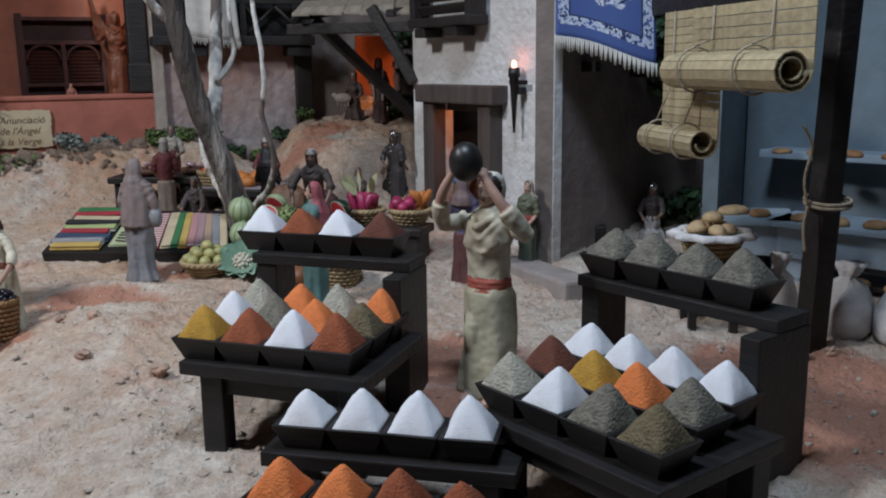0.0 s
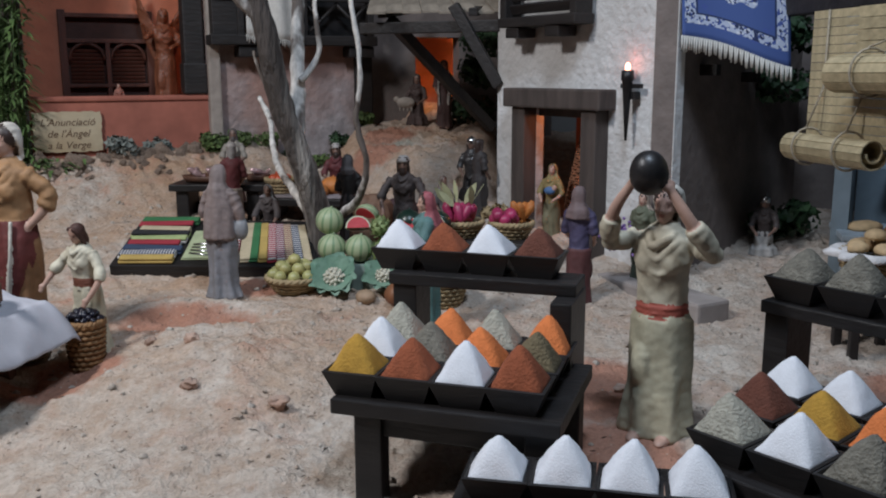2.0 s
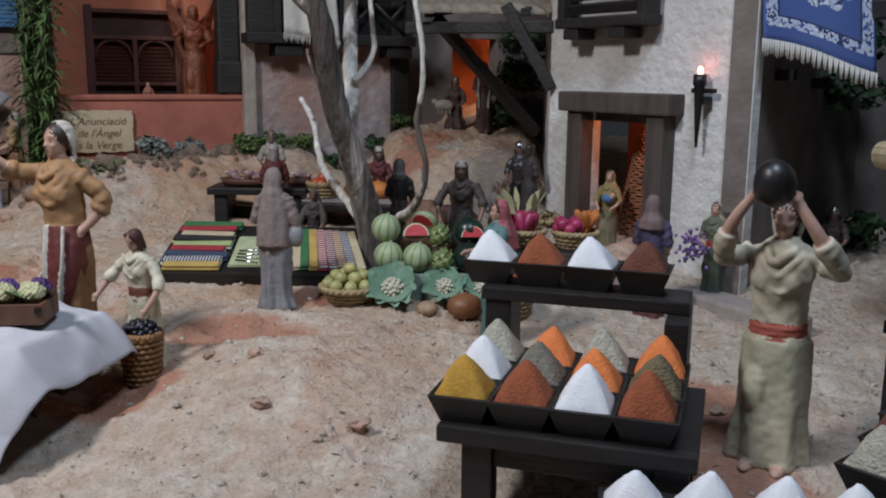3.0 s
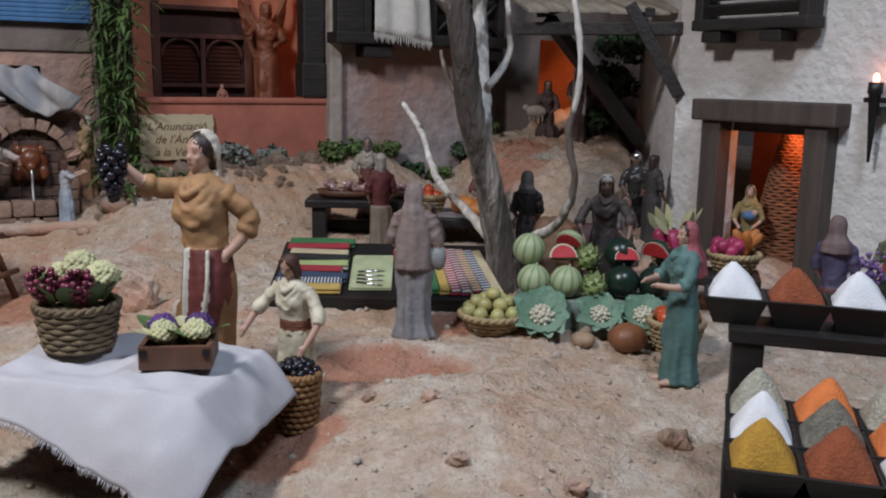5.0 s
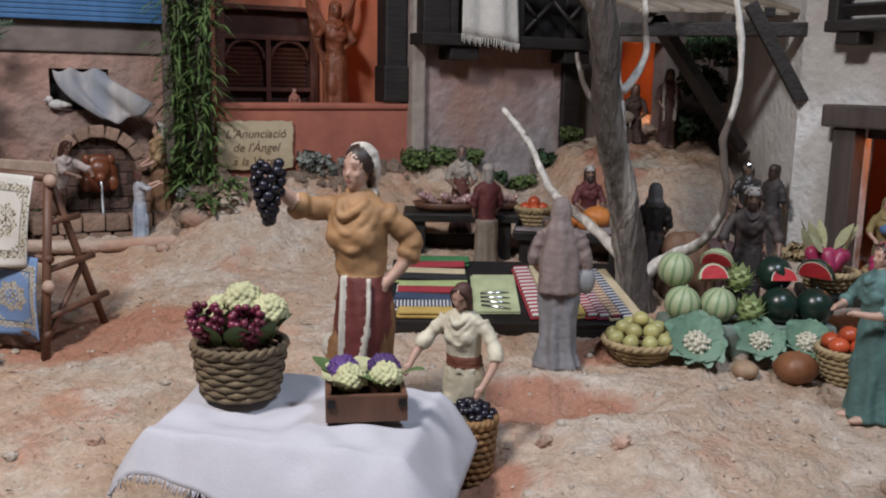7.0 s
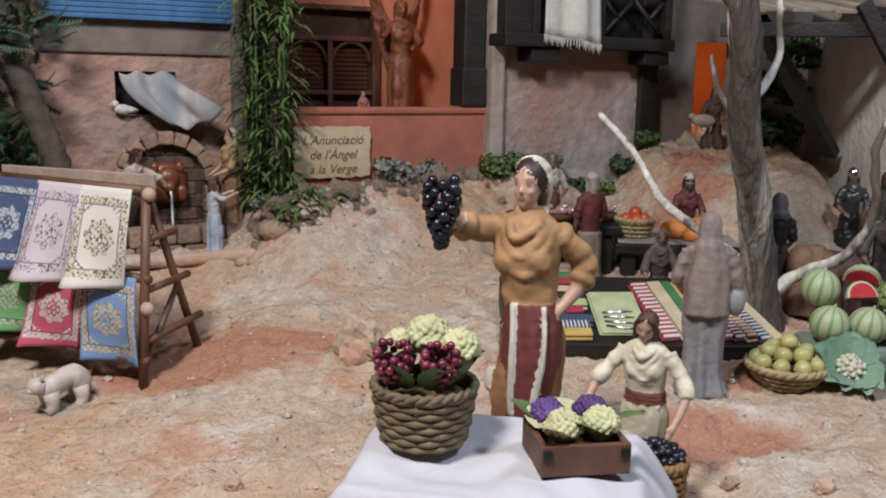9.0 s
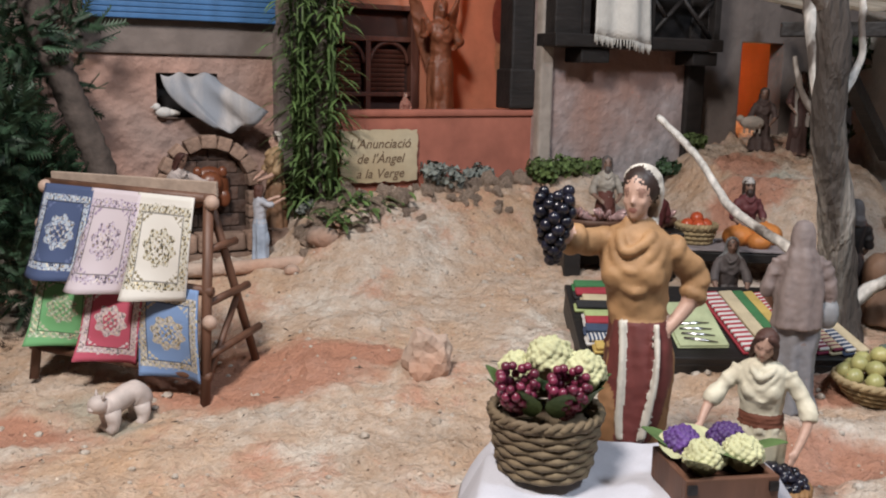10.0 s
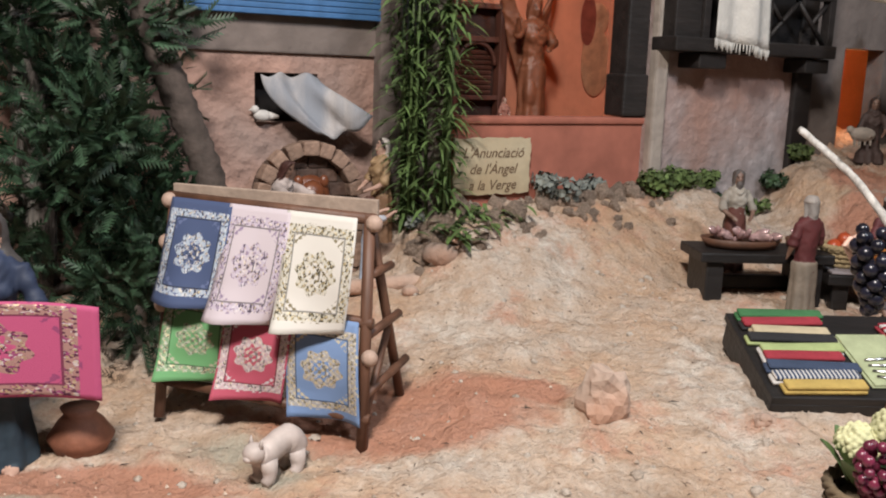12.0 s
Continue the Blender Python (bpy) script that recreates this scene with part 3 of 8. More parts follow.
    if not seat:
        for side in (-1, 1):
            ball(bm, (side * 0.055, -0.105, 0.014), (0.028, 0.055, 0.020), 2, 10, 6)
    if extra:
        extra(bm, slots, zs, hm)
    for f in bm.faces:
        if f.material_index > 19:
            f.material_index += len(slots) - 20
    slots += [paint(0.34, 0.15, 0.12) if skin is SKIN else skin, paint(0.30, 0.17, 0.13) if skin is SKIN else HAIR]
    if veil:
        slots.append(hair)
        ball(bm, (0, 0.008, 0.018), (0.0500, 0.054, 0.057), len(slots) - 1, 16, 10, m=hm)

    def cloth(co, mi):
        if mi not in (0, 1, 3, 5):
            return 0.0
        if mi in (1, 5):
            q = Vector((co.x * 13, co.y * 13, co.z * 2.6 + ph))
        elif mi == 0:
            q = Vector((co.x * 8 + co.z * 6, co.y * 9, co.z * 12 - abs(co.x) * 9 + ph))
        else:
            q = Vector((co.x * 10, co.y * 10, co.z * 4 + ph))
        ridge = 1 - 2.2 * abs(noise.noise(q))
        return (0.0058 if mi != 3 else 0.0040) * ridge + 0.0022 * noise.noise(co * 40)

    bm = sculpt(bm, voxel, cloth)
    for v in bm.verts:
        q = v.co * 5 + Vector((ph, 0, 0))
        v.co += Vector((noise.noise(q), noise.noise(q + Vector((7, 0, 0))), 0)) * 0.008
    gz = ground(*foot) if z is None else z
    bm.transform(pose(0, 0, -0.003, 0, 0, turn) @ Matrix.Diagonal((h, h, h, 1)))
    me = bpy.data.meshes.new("figurine")
    bm.to_mesh(me)
    bm.free()
    ob = new("figurine", mats(me, slots))
    ob.matrix_world = T(foot[0], foot[1], gz)
    return tagged(ob, label, "figurine", group)


def grid(bm, rows, mi=0):
    for a, b in zip(rows, rows[1:]):
        for k in range(len(a) - 1):
            f = bm.faces.new((a[k], a[k + 1], b[k + 1], b[k]))
            f.material_index, f.smooth = mi, True


# ---- spice stands ----
SPICES = {
    "white": material("white_salt", (0.74, 0.75, 0.79), 0.95, 0.05, 200, 0.45, 800, dist=0.0015),
    "rust": material("rust_red_spice", (0.27, 0.075, 0.030), 0.95, 0.18, 120, 0.8, 500, dist=0.002),
    "brown": material("brown_spice", (0.13, 0.045, 0.028), 0.95, 0.18, 120, 0.8, 500, dist=0.002),
    "orange": material("orange_spice", (0.68, 0.20, 0.055), 0.95, 0.12, 120, 0.7, 500, dist=0.002),
    "yellow": material("mustard_yellow_spice", (0.44, 0.25, 0.035), 0.95, 0.15, 120, 0.7, 500, dist=0.002),
    "olive": material("olive_green_herbs", (0.17, 0.135, 0.075), 0.95, 0.30, 160, 1.0, 420, dist=0.003),
    "herb": material("grey_green_herbs", (0.20, 0.185, 0.15), 0.95, 0.35, 160, 1.0, 420, dist=0.003),
    "cream": material("cream_grey_meal", (0.42, 0.40, 0.33), 0.95, 0.22, 160, 1.0, 420, dist=0.003),
}
WORDS = {"white": "white salt", "rust": "rust-red ground spice", "brown": "dark brown ground spice", "orange": "bright orange spice",
         "yellow": "mustard yellow spice", "olive": "olive green dried herbs", "herb": "grey-green dried herbs", "cream": "cream grey meal"}


def tray(kind, x, y, z, turn, size=0.044, tall=0.020, heap=0.034, group="spice trays"):
    """A square wooden tray that widens upwards, with a heap of spice in it. z: the shelf's top."""
    rnd = random.Random(f"{x:.3f}{y:.3f}")
    th = empty_thing("spice_tray", pose(x, y, z, 0, 0, turn + rnd.uniform(-3, 3)), f"dark wooden tray heaped with {WORDS[kind]}", "tray", group)
    bm = bmesh.new()
    t, b, w = size / 2, size * 0.33, 0.0022
    loops = [[(-b, -b, 0), (b, -b, 0), (b, b, 0), (-b, b, 0)], [(-t, -t, tall), (t, -t, tall), (t, t, tall), (-t, t, tall)],
             [(-t + w, -t + w, tall + 0.0006), (t - w, -t + w, tall + 0.0006), (t - w, t - w, tall + 0.0006), (-t + w, t - w, tall + 0.0006)],
             [(-b + w, -b + w, w), (b - w, -b + w, w), (b - w, b - w, w), (-b + w, b - w, w)]]
    rows = [[bm.verts.new(v) for v in loop] for loop in loops]
    skin(bm, rows, 0, True)
    for f in bm.faces:
        f.smooth = False
    part("tray_box", bm, STANDWOOD, th)
    bm = bmesh.new()
    n, rows = 28, []
    hw = t - w - 0.0003
    tip = (rnd.uniform(-0.003, 0.003), rnd.uniform(-0.003, 0.003))
    heap *= rnd.uniform(0.92, 1.06)
    for k in range(9):
        f = k / 8
        row = []
        for j in range(n):
            a = 2 * math.pi * (j + 0.5) / n
            c, s = math.cos(a), math.sin(a)
            sq = 1 / max(abs(c), abs(s))
            r = hw * ((1 - f ** 1.32) ** 0.90) * (sq * (1 - f) ** 1.5 + 1 - (1 - f) ** 1.5)
            r *= 1 + 0.07 * noise.noise(Vector((c * 2 + x * 90, s * 2, f * 3 + y * 70))) * min(1, f * 4) + 0.03 * noise.noise(Vector((c * 6 + x * 90, s * 6, f * 9))) * min(1, f * 4)
            if k == 8:
                r = 0.0016
            zz = tall - 0.0035 + heap * (f - 0.13 * f ** 5) + 0.0009 * noise.noise(Vector((c * 5 + x * 50, s * 5, f * 9)))
            row.append(bm.verts.new((r * c + tip[0] * f, r * s + tip[1] * f, zz)))
        rows.append(row)
    skin(bm, rows, 0, True)
    part("spice_heap", bm, SPICES[kind], th, WORDS[kind], smooth=True)
    return th


def plank(name, parent, size, m, bevel=0.0015):
    bm = bmesh.new()
    box(bm, size, I4, bevel)
    return part(name, bm, STANDWOOD, parent, m=m)


def tray_row(kinds, x, y, z, turn, pitch, **kw):
    for k, kind in enumerate(kinds):
        a = radians(turn)
        tray(kind, x + pitch * k * math.cos(a), y + pitch * k * math.sin(a), z, turn, **kw)


def spice_stand(label, x, y, turn, width, low, depth, high, foot, shelf, group="spice stands"):
    """A stepped stand: a table with legs, and a raised shelf at its back on posts. x, y: front left corner."""
    st = empty_thing("spice_stand", pose(x, y, foot, 0, 0, turn), label, "stand", group)
    lz, hz = low - foot, high - foot
    plank("table_board", st, (width, depth, 0.012), T(width / 2, depth / 2, lz - 0.006))
    for px in (0.028, width - 0.016):
        plank("leg", st, (0.022, 0.018, lz - 0.012), T(px, 0.014, (lz - 0.012) / 2))
        plank("leg", st, (0.022, 0.022, lz - 0.012), T(px, depth - 0.02, (lz - 0.012) / 2))
    plank("stretcher", st, (width - 0.05, 0.010, 0.016), T(width / 2, 0.016, lz - 0.022))
    s0, s1, sd = shelf
    plank("raised_shelf", st, (s1 - s0, 0.046, 0.011), T((s0 + s1) / 2, sd, hz - 0.0055))
    plank("post", st, (0.022, 0.040, hz - 0.011), T(s0 + 0.014, sd, (hz - 0.011) / 2))
    plank("end_board", st, (0.018, 0.072, hz - 0.011), T(s1 - 0.008, sd - 0.012, (hz - 0.011) / 2))
    return st


LT, RT = -15.0, -48.0
spice_stand("black-brown stepped wooden stand with spice trays", -0.197, 0.748, LT, 0.176, 0.157, 0.142, 0.224, 0.070, (-0.008, 0.160, 0.166))
for n, kinds in enumerate((("yellow", "rust", "white", "rust"), ("white", "herb", "orange", "olive"), ("cream", "orange", "cream", "orange"))):
    tray_row(kinds, -0.177 + 0.012 * n, 0.768 + 0.044 * n, 0.157, LT, 0.0425)
tray_row(("white", "rust", "white", "brown"), -0.158, 0.914, 0.224, LT, 0.0425, heap=0.030)
# low plank with the white row, and the bench in front
st = empty_thing("spice_bench", pose(-0.100, 0.655, 0.068, 0, 0, -9), "low black-brown wooden bench with white salt trays", "bench", "spice stands")
plank("seat_board", st, (0.20, 0.05, 0.012), T(0.095, 0.03, 0.040))
for px in (0.02, 0.17):
    plank("leg", st, (0.02, 0.03, 0.034), T(px, 0.03, 0.017))
tray_row(("white",) * 4, -0.070, 0.683, 0.114, -9, 0.044)
st = empty_thing("spice_bench", pose(-0.105, 0.590, 0.060, 0, 0, -12), "low black-brown wooden bench with orange spice trays", "bench", "spice stands")
plank("seat_board", st, (0.20, 0.05, 0.012), T(0.098, 0.025, 0.022))
for px in (0.02, 0.17):
    plank("leg", st, (0.02, 0.03, 0.016), T(px, 0.025, 0.008))
tray_row(("orange", "orange", "rust", "rust"), -0.075, 0.610, 0.088, -13, 0.0455)

spice_stand("black-brown stepped wooden stand with herb and salt trays", 0.060, 0.700, RT, 0.185, 0.134, 0.145, 0.207, 0.068, (-0.064, 0.150, 0.207))
for n, kinds in enumerate((("cream", "white", "herb", "olive"), ("brown", "yellow", "orange", "herb"), ("white", "white", "white", "white"))):
    tray_row(kinds, 0.093 + 0.033 * n, 0.709 + 0.046 * n, 0.134, RT, 0.0470, size=0.046)
tray_row(("herb",) * 4, 0.188, 0.868, 0.208, RT, 0.0475, size=0.047, heap=0.034)


# ---- buildings: openings, woodwork and trim ----


def upright(s, d, z=0.0, extra=0.0):
    """A pose on the back buildings' line: x along it, y to the back."""
    x, y = along(s, d)
    return pose(x, y, z, 0, 0, UTURN + extra)


def bar(name, parent, size, m, mat, bevel=0.001, label=""):
    bm = bmesh.new()
    box(bm, size, I4, bevel)
    return part(name, bm, mat, parent, label, m=m)


def cloth_part(name, fn, nu, nv, mat, parent, label="", thick=0.0012):
    """A sheet of cloth: fn(u, v) gives its place; with thickness and a pattern map."""
    me = sheet_mesh(fn, nu, nv, mat, thick)
    me.name = name
    return place_part(name, me, parent, label)


def sheet_mesh(fn, nu, nv, mat, thick):
    bm = bmesh.new()
    layer = bm.loops.layers.uv.new("uv")
    P = [[Vector(fn(i / nu, j / nv)) for i in range(nu + 1)] for j in range(nv + 1)]
    fronts, backs = [], []
    for j in range(nv + 1):
        fr, ba = [], []
        for i in range(nu + 1):
            du = P[j][min(i + 1, nu)] - P[j][max(i - 1, 0)]
            dv = P[min(j + 1, nv)][i] - P[max(j - 1, 0)][i]
            n = du.cross(dv).normalized() * thick * 0.5
            fr.append((bm.verts.new(P[j][i] + n), i / nu, j / nv))
            ba.append((bm.verts.new(P[j][i] - n), i / nu, j / nv))
        fronts.append(fr)
        backs.append(ba)

    def face(q):
        f = bm.faces.new([c[0] for c in q])
        f.smooth = True
        for loop, c in zip(f.loops, q):
            loop[layer].uv = (c[1], c[2])

    for g, flip in ((fronts, False), (backs, True)):
        for j in range(nv):
            for i in range(nu):
                q = [g[j][i], g[j][i + 1], g[j + 1][i + 1], g[j + 1][i]]
                face(q[::-1] if flip else q)
    rim = [(j, 0) for j in range(nv + 1)] + [(nv, i) for i in range(1, nu + 1)] + [(j, nu) for j in range(nv - 1, -1, -1)] + [(0, i) for i in range(nu - 1, 0, -1)]
    for (a, b), (c, d) in zip(rim, rim[1:] + rim[:1]):
        face([fronts[a][b], fronts[c][d], backs[c][d], backs[a][b]])
    return mats(finish(bm), mat)


# coping of the terrace wall
bm = bmesh.new()
box(bm, (0.304, 0.028, 0.009), T(0.151, 0.010, 0.3545), 0.003)
mesh_thing("trim_terrace_coping", bm, TERRA, "rounded terracotta coping of the terrace wall", "trim", kind="structure", m=upright(0, 0))

# parchment sign
PARCH = material("parchment", (0.50, 0.43, 0.30), 0.8, 0.12, 40, 0.3, 120, second=(0.40, 0.31, 0.19))
INK = material("brown_ink", (0.17, 0.11, 0.065), 0.7, 0.1)
sign = empty_thing("sign", upright(0.058, -0.006, 0.299), "parchment sign with ragged edges and brown lettering", "sign")
bm = bmesh.new()
rnd = random.Random(5)
edge = []
for k in range(64):
    a = k / 64 * 4
    side, f = int(a), a % 1
    w, h = 0.055, 0.034
    x, z = [(-w + 2 * w * f, -h), (w, -h + 2 * h * f), (w - 2 * w * f, h), (-w, h - 2 * h * f)][side]
    edge.append((x + rnd.uniform(-0.0012, 0.0012), z + rnd.uniform(-0.0012, 0.0012)))
fr = [bm.verts.new((x, -0.0015, z)) for x, z in edge]
bk = [bm.verts.new((x, 0.0015, z)) for x, z in edge]
bm.faces.new(fr)
bm.faces.new(bk[::-1])
for k in range(64):
    bm.faces.new((fr[k], bk[k], bk[(k + 1) % 64], fr[(k + 1) % 64]))
part("board", bm, PARCH, sign)
for k, words in enumerate(("L'Anunciació", "de l'Àngel", "a la Verge")):
    cu = bpy.data.curves.new("lettering", "FONT")
    cu.body, cu.size, cu.align_x, cu.shear, cu.extrude = words, 0.0172, "CENTER", 0.3, 0.0002
    cu.materials.append(INK)
    ob = new("lettering", cu)
    ob.parent = sign
    ob.matrix_basis = pose(0, -0.0022, 0.011 - 0.0195 * k, 90, 0, 0)
    tagged(ob, "brown slanted lettering")

# lattice window of the orange room
REDWOOD = material("red_brown_wood", (0.11, 0.040, 0.026), 0.6, 0.35, 50, 0.5, 150, stretch=(1, 1, 0.2))
win = empty_thing("window_1", upright(0.0735, 0.268, 0.338), "dark wooden window with twin round arches and louvres", "window", kind="structure")
bar("backing", win, (0.174, 0.004, 0.174), T(0.087, 0.008, 0.087), paint(0.055, 0.022, 0.016))
for px in (0.005, 0.169):
    bar("frame", win, (0.014, 0.016, 0.19), T(px, -0.006, 0.087), REDWOOD)
for pz in (0.0, 0.123, 0.172):
    bar("rail", win, (0.160, 0.012, 0.008), T(0.087, -0.006, pz), REDWOOD)
bar("rail", win, (0.160, 0.012, 0.007), T(0.087, -0.006, 0.036), REDWOOD)
bar("mullion", win, (0.009, 0.012, 0.122), T(0.087, -0.0055, 0.062), REDWOOD)
for px in (0.048, 0.126):
    bm = bmesh.new()
    tube(bm, [(px + 0.033 * math.cos(a), -0.006, 0.085 + 0.033 * math.sin(a)) for a in [math.pi * k / 16 for k in range(17)]], 0.0035, 0, 6)
    part("arch", bm, REDWOOD, win, smooth=True)
    for k in range(9):
        bar("slat", win, (0.062, 0.004, 0.0045), pose(px, 0.002, 0.044 + 0.0075 * k, 30), REDWOOD, 0)
# angel and little bust before it, and the painted figure on the wall
BRONZE = paint(0.20, 0.072, 0.035, 0.5)


def wings(bm, slots, zs, hm):
    for side in (-1, 1):
        rows = []
        for k in range(8):
            f = k / 7
            rows.append([(side * (0.03 + 0.17 * f + 0.05 * math.sin(3 * f)), 0.06 + 0.015 * j, 0.78 + 0.42 * f - (0.42 - 0.34 * f) * j / 4) for j in range(5)])
        shell(bm, rows, 0, 0.022 * side)


figure("bronze-brown angel statuette with raised wings", along(0.262, 0.205), 0.205, 29, BRONZE, BRONZE, hair=BRONZE, skin=BRONZE, z=0.325, extra=wings,
       arms=([(0.105, 0, 0.775), (0.2, -0.05, 0.72), (0.25, -0.10, 0.80)], [(0.105, 0, 0.775), (0.15, -0.06, 0.66), (0.06, -0.12, 0.62)]))
figure("small kneeling pink-brown statuette behind the terrace wall", along(0.161, 0.125), 0.060, 29, paint(0.34, 0.15, 0.11), veil=paint(0.36, 0.18, 0.14), z=0.323)
bm = bmesh.new()
for cx, cz, rx, rz, mi in ((0, 0.06, 0.030, 0.055, 0), (0, 0.128, 0.022, 0.026, 0), (-0.020, 0.125, 0.016, 0.040, 1)):
    vs = [bm.verts.new((cx + rx * math.cos(a), -0.001 - 0.0006 * mi, cz + rz * math.sin(a))) for a in [2 * math.pi * k / 24 for k in range(24)]]
    f = bm.faces.new(vs)
    f.material_index = mi
    bmesh.ops.extrude_face_region(bm, geom=[f])
mesh_thing("wall_painting", bm, [paint(0.62, 0.34, 0.20), paint(0.36, 0.09, 0.06)], "faded painted shape on the orange wall", "painting", m=upright(0.425, 0.257, 0.375))

# dark wooden column between terrace and grey house
col = empty_thing("column", upright(0.279, 0.012, 0.36), "dark stained wooden column on the terrace wall", "column")
bar("shaft", col, (0.036, 0.034, 0.44), T(0, 0, 0.22), DARKWOOD, 0.003)
bar("foot", col, (0.042, 0.038, 0.055), T(0, 0, 0.028), DARKWOOD, 0.003)
bm = bmesh.new()
box(bm, (0.022, 0.016, 0.63), T(0.311, -0.012, 0.485), 0.004)
mesh_thing("trim_corner", bm, material("corner_plaster", (0.36, 0.31, 0.27), 0.9, 0.25, 30, 0.9, 80), "pale worn plaster corner of the grey house", "trim", kind="structure", m=upright(0, 0))

# balcony box of the grey house with lattice panel, beams and a white towel
bal = empty_thing("balcony", upright(0.300, -0.030, 0.447), "dark wooden balcony with a lattice panel and projecting beams", "balcony")
bar("floor_beam", bal, (0.315, 0.046, 0.018), T(0.157, 0.0, 0.009), DARKWOOD, 0.002)
bar("side_panel", bal, (0.050, 0.034, 0.33), T(0.030, 0.004, 0.18), DARKWOOD, 0.002)
bar("back_panel", bal, (0.20, 0.006, 0.33), T(0.205, 0.022, 0.18), BLACKPAINT, 0)
for px in (0.055, 0.172, 0.303):
    bar("upright", bal, (0.012, 0.014, 0.33), T(px, -0.012, 0.18), DARKWOOD)
for pz in (0.085, 0.20):
    bar("rail", bal, (0.30, 0.013, 0.010), T(0.157, -0.013, pz), DARKWOOD)
for k, (x0, x1) in enumerate(((0.178, 0.240), (0.297, 0.235), (0.178, 0.208), (0.297, 0.267))):
    bm = bmesh.new()
    tube(bm, [(x0, -0.011, 0.020 if k < 2 else 0.075), (x1, -0.011, 0.078 if k < 2 else 0.045)], 0.0035, 0, 6)
    part("lattice_bar", bm, DARKWOOD, bal)
for px in (0.075, 0.285):
    bar("bracket", bal, (0.050, 0.040, 0.020), T(px, 0.004, -0.011), DARKWOOD, 0.002)
TOWEL = material("white_towel", (0.62, 0.60, 0.56), 0.95, 0.1, 80, 0.6, 300)
towel = empty_thing("towel", upright(0.352, -0.062, 0.452), "white fringed towel hung over a balcony rail", "towel")
cloth_part("cloth", lambda u, v: (0.010 + 0.088 * u + 0.012 * (1 - v) * u, 0.006 * math.sin(7 * u) + 0.003 * math.sin(15 * u + 2), 0.17 * v + 0.012 * (1 - u) * (1 - v)), 24, 12, TOWEL, towel)
for k in range(30):
    u = k / 29
    bm = bmesh.new()
    x, y, z = 0.010 + 0.088 * u + 0.012 * u, 0.006 * math.sin(7 * u) + 0.003 * math.sin(15 * u + 2), 0.012 * (1 - u)
    tube(bm, [(x, y, z + 0.001), (x + 0.0008 * math.sin(k), y, z - 0.011 - 0.003 * math.sin(k * 2.1))], 0.0011, 0, 4)
    part("fringe", bm, TOWEL, towel)
bm = bmesh.new()
box(bm, (0.036, 0.03, 0.62), T(0.600, 0.000, 0.46), 0.003)
mesh_thing("post", bm, DARKWOOD, "dark wooden corner post of the grey house", "post", m=upright(0, 0))

# pink house: window lining, curtain, dove, blind, pilaster
win = empty_thing("window_2", upright(-0.199, 0.115, 0.344), "small square window opening with a dark inside", "window", kind="structure")
# Black sheet behind the opening, standing in for the unlit inside.
bar("backing", win, (0.09, 0.004, 0.07), T(0.039, 0.034, 0.029), BLACKPAINT, 0)
bar("lintel", win, (0.095, 0.012, 0.006), T(0.041, 0.010, 0.060), BROWNWALL, 0.001)
CURT = material("striped_curtain", (0.47, 0.44, 0.43), 0.95, 0.2, 30, 0.5, 260, stretch=(4, 4, 0.3), second=(0.27, 0.29, 0.33))
cur = empty_thing("curtain", upright(-0.199, 0.105, 0.344), "pale grey striped curtain blowing out of a window", "curtain")
cloth_part("cloth", lambda u, v: (0.004 + 0.070 * u + 0.060 * v * v, -0.012 * math.sin(math.pi * v) * (0.4 + u) - 0.030 * v * v - 0.005 * math.sin(9 * u),
                                  0.056 - 0.056 * v * (0.62 + 0.38 * (1 - u) + 0.25 * v) - 0.008 * math.sin(math.pi * u) * v - 0.003 * math.sin(14 * u + 4 * v)), 30, 20, CURT, cur)
bm = bmesh.new()
ball(bm, (0, 0, 0.008), (0.011, 0.007, 0.007))
ball(bm, (-0.009, 0, 0.015), (0.005, 0.0045, 0.005))
tube(bm, [(0.008, 0, 0.008), (0.020, 0, 0.007)], [0.005, 0.002])
tube(bm, [(-0.013, 0, 0.015), (-0.0165, 0, 0.0145)], [0.0015, 0.0005], 0, 6)
mesh_thing("dove_figurine", bm, paint(0.62, 0.60, 0.58), "small white dove figurine on a window sill", "figurine", smooth=True, m=upright(-0.192, 0.108, 0.344))
BLINDBLUE = material("blue_painted_slats", (0.055, 0.16, 0.36), 0.55, 0.15, 60, 0.3, 200)
bl = empty_thing("roller_blind", upright(-0.284, 0.100, 0.467), "bright blue slatted roller blind", "blind")
for k in range(22):
    bar("slat", bl, (0.240, 0.006, 0.0062), T(0.120, 0, 0.0035 + 0.0068 * k), BLINDBLUE, 0.0012)
bm = bmesh.new()
box(bm, (0.26, 0.006, 0.044), T(-0.165, 0.113, 0.447), 0.002)
mesh_thing("trim_band", bm, BROWNWALL, "smooth brown band under the blue blind", "trim", kind="structure", m=upright(0, 0))
bm = bmesh.new()
box(bm, (0.028, 0.022, 0.65), T(-0.032, 0.105, 0.475), 0.004)
mesh_thing("trim_pilaster", bm, BROWNWALL, "worn brown plaster pilaster of the pink house", "trim", kind="structure", m=upright(0, 0))

# ---- fountain ----
FS = material("fountain_stone", (0.27, 0.18, 0.135), 0.85, 0.3, 60, 0.8, 150, obrand=0.3, dist=0.003)
ft = empty_thing("fountain", upright(-0.145, 0.084, 0.135), "stone wall fountain with an arched niche and a mask spout", "fountain")
bm = bmesh.new()
prof = [(-0.059, 0.0), (0.059, 0.0)] + [(0.059 * math.cos(a), 0.122 + 0.059 * math.sin(a)) for a in [math.pi * k / 18 for k in range(19)]]
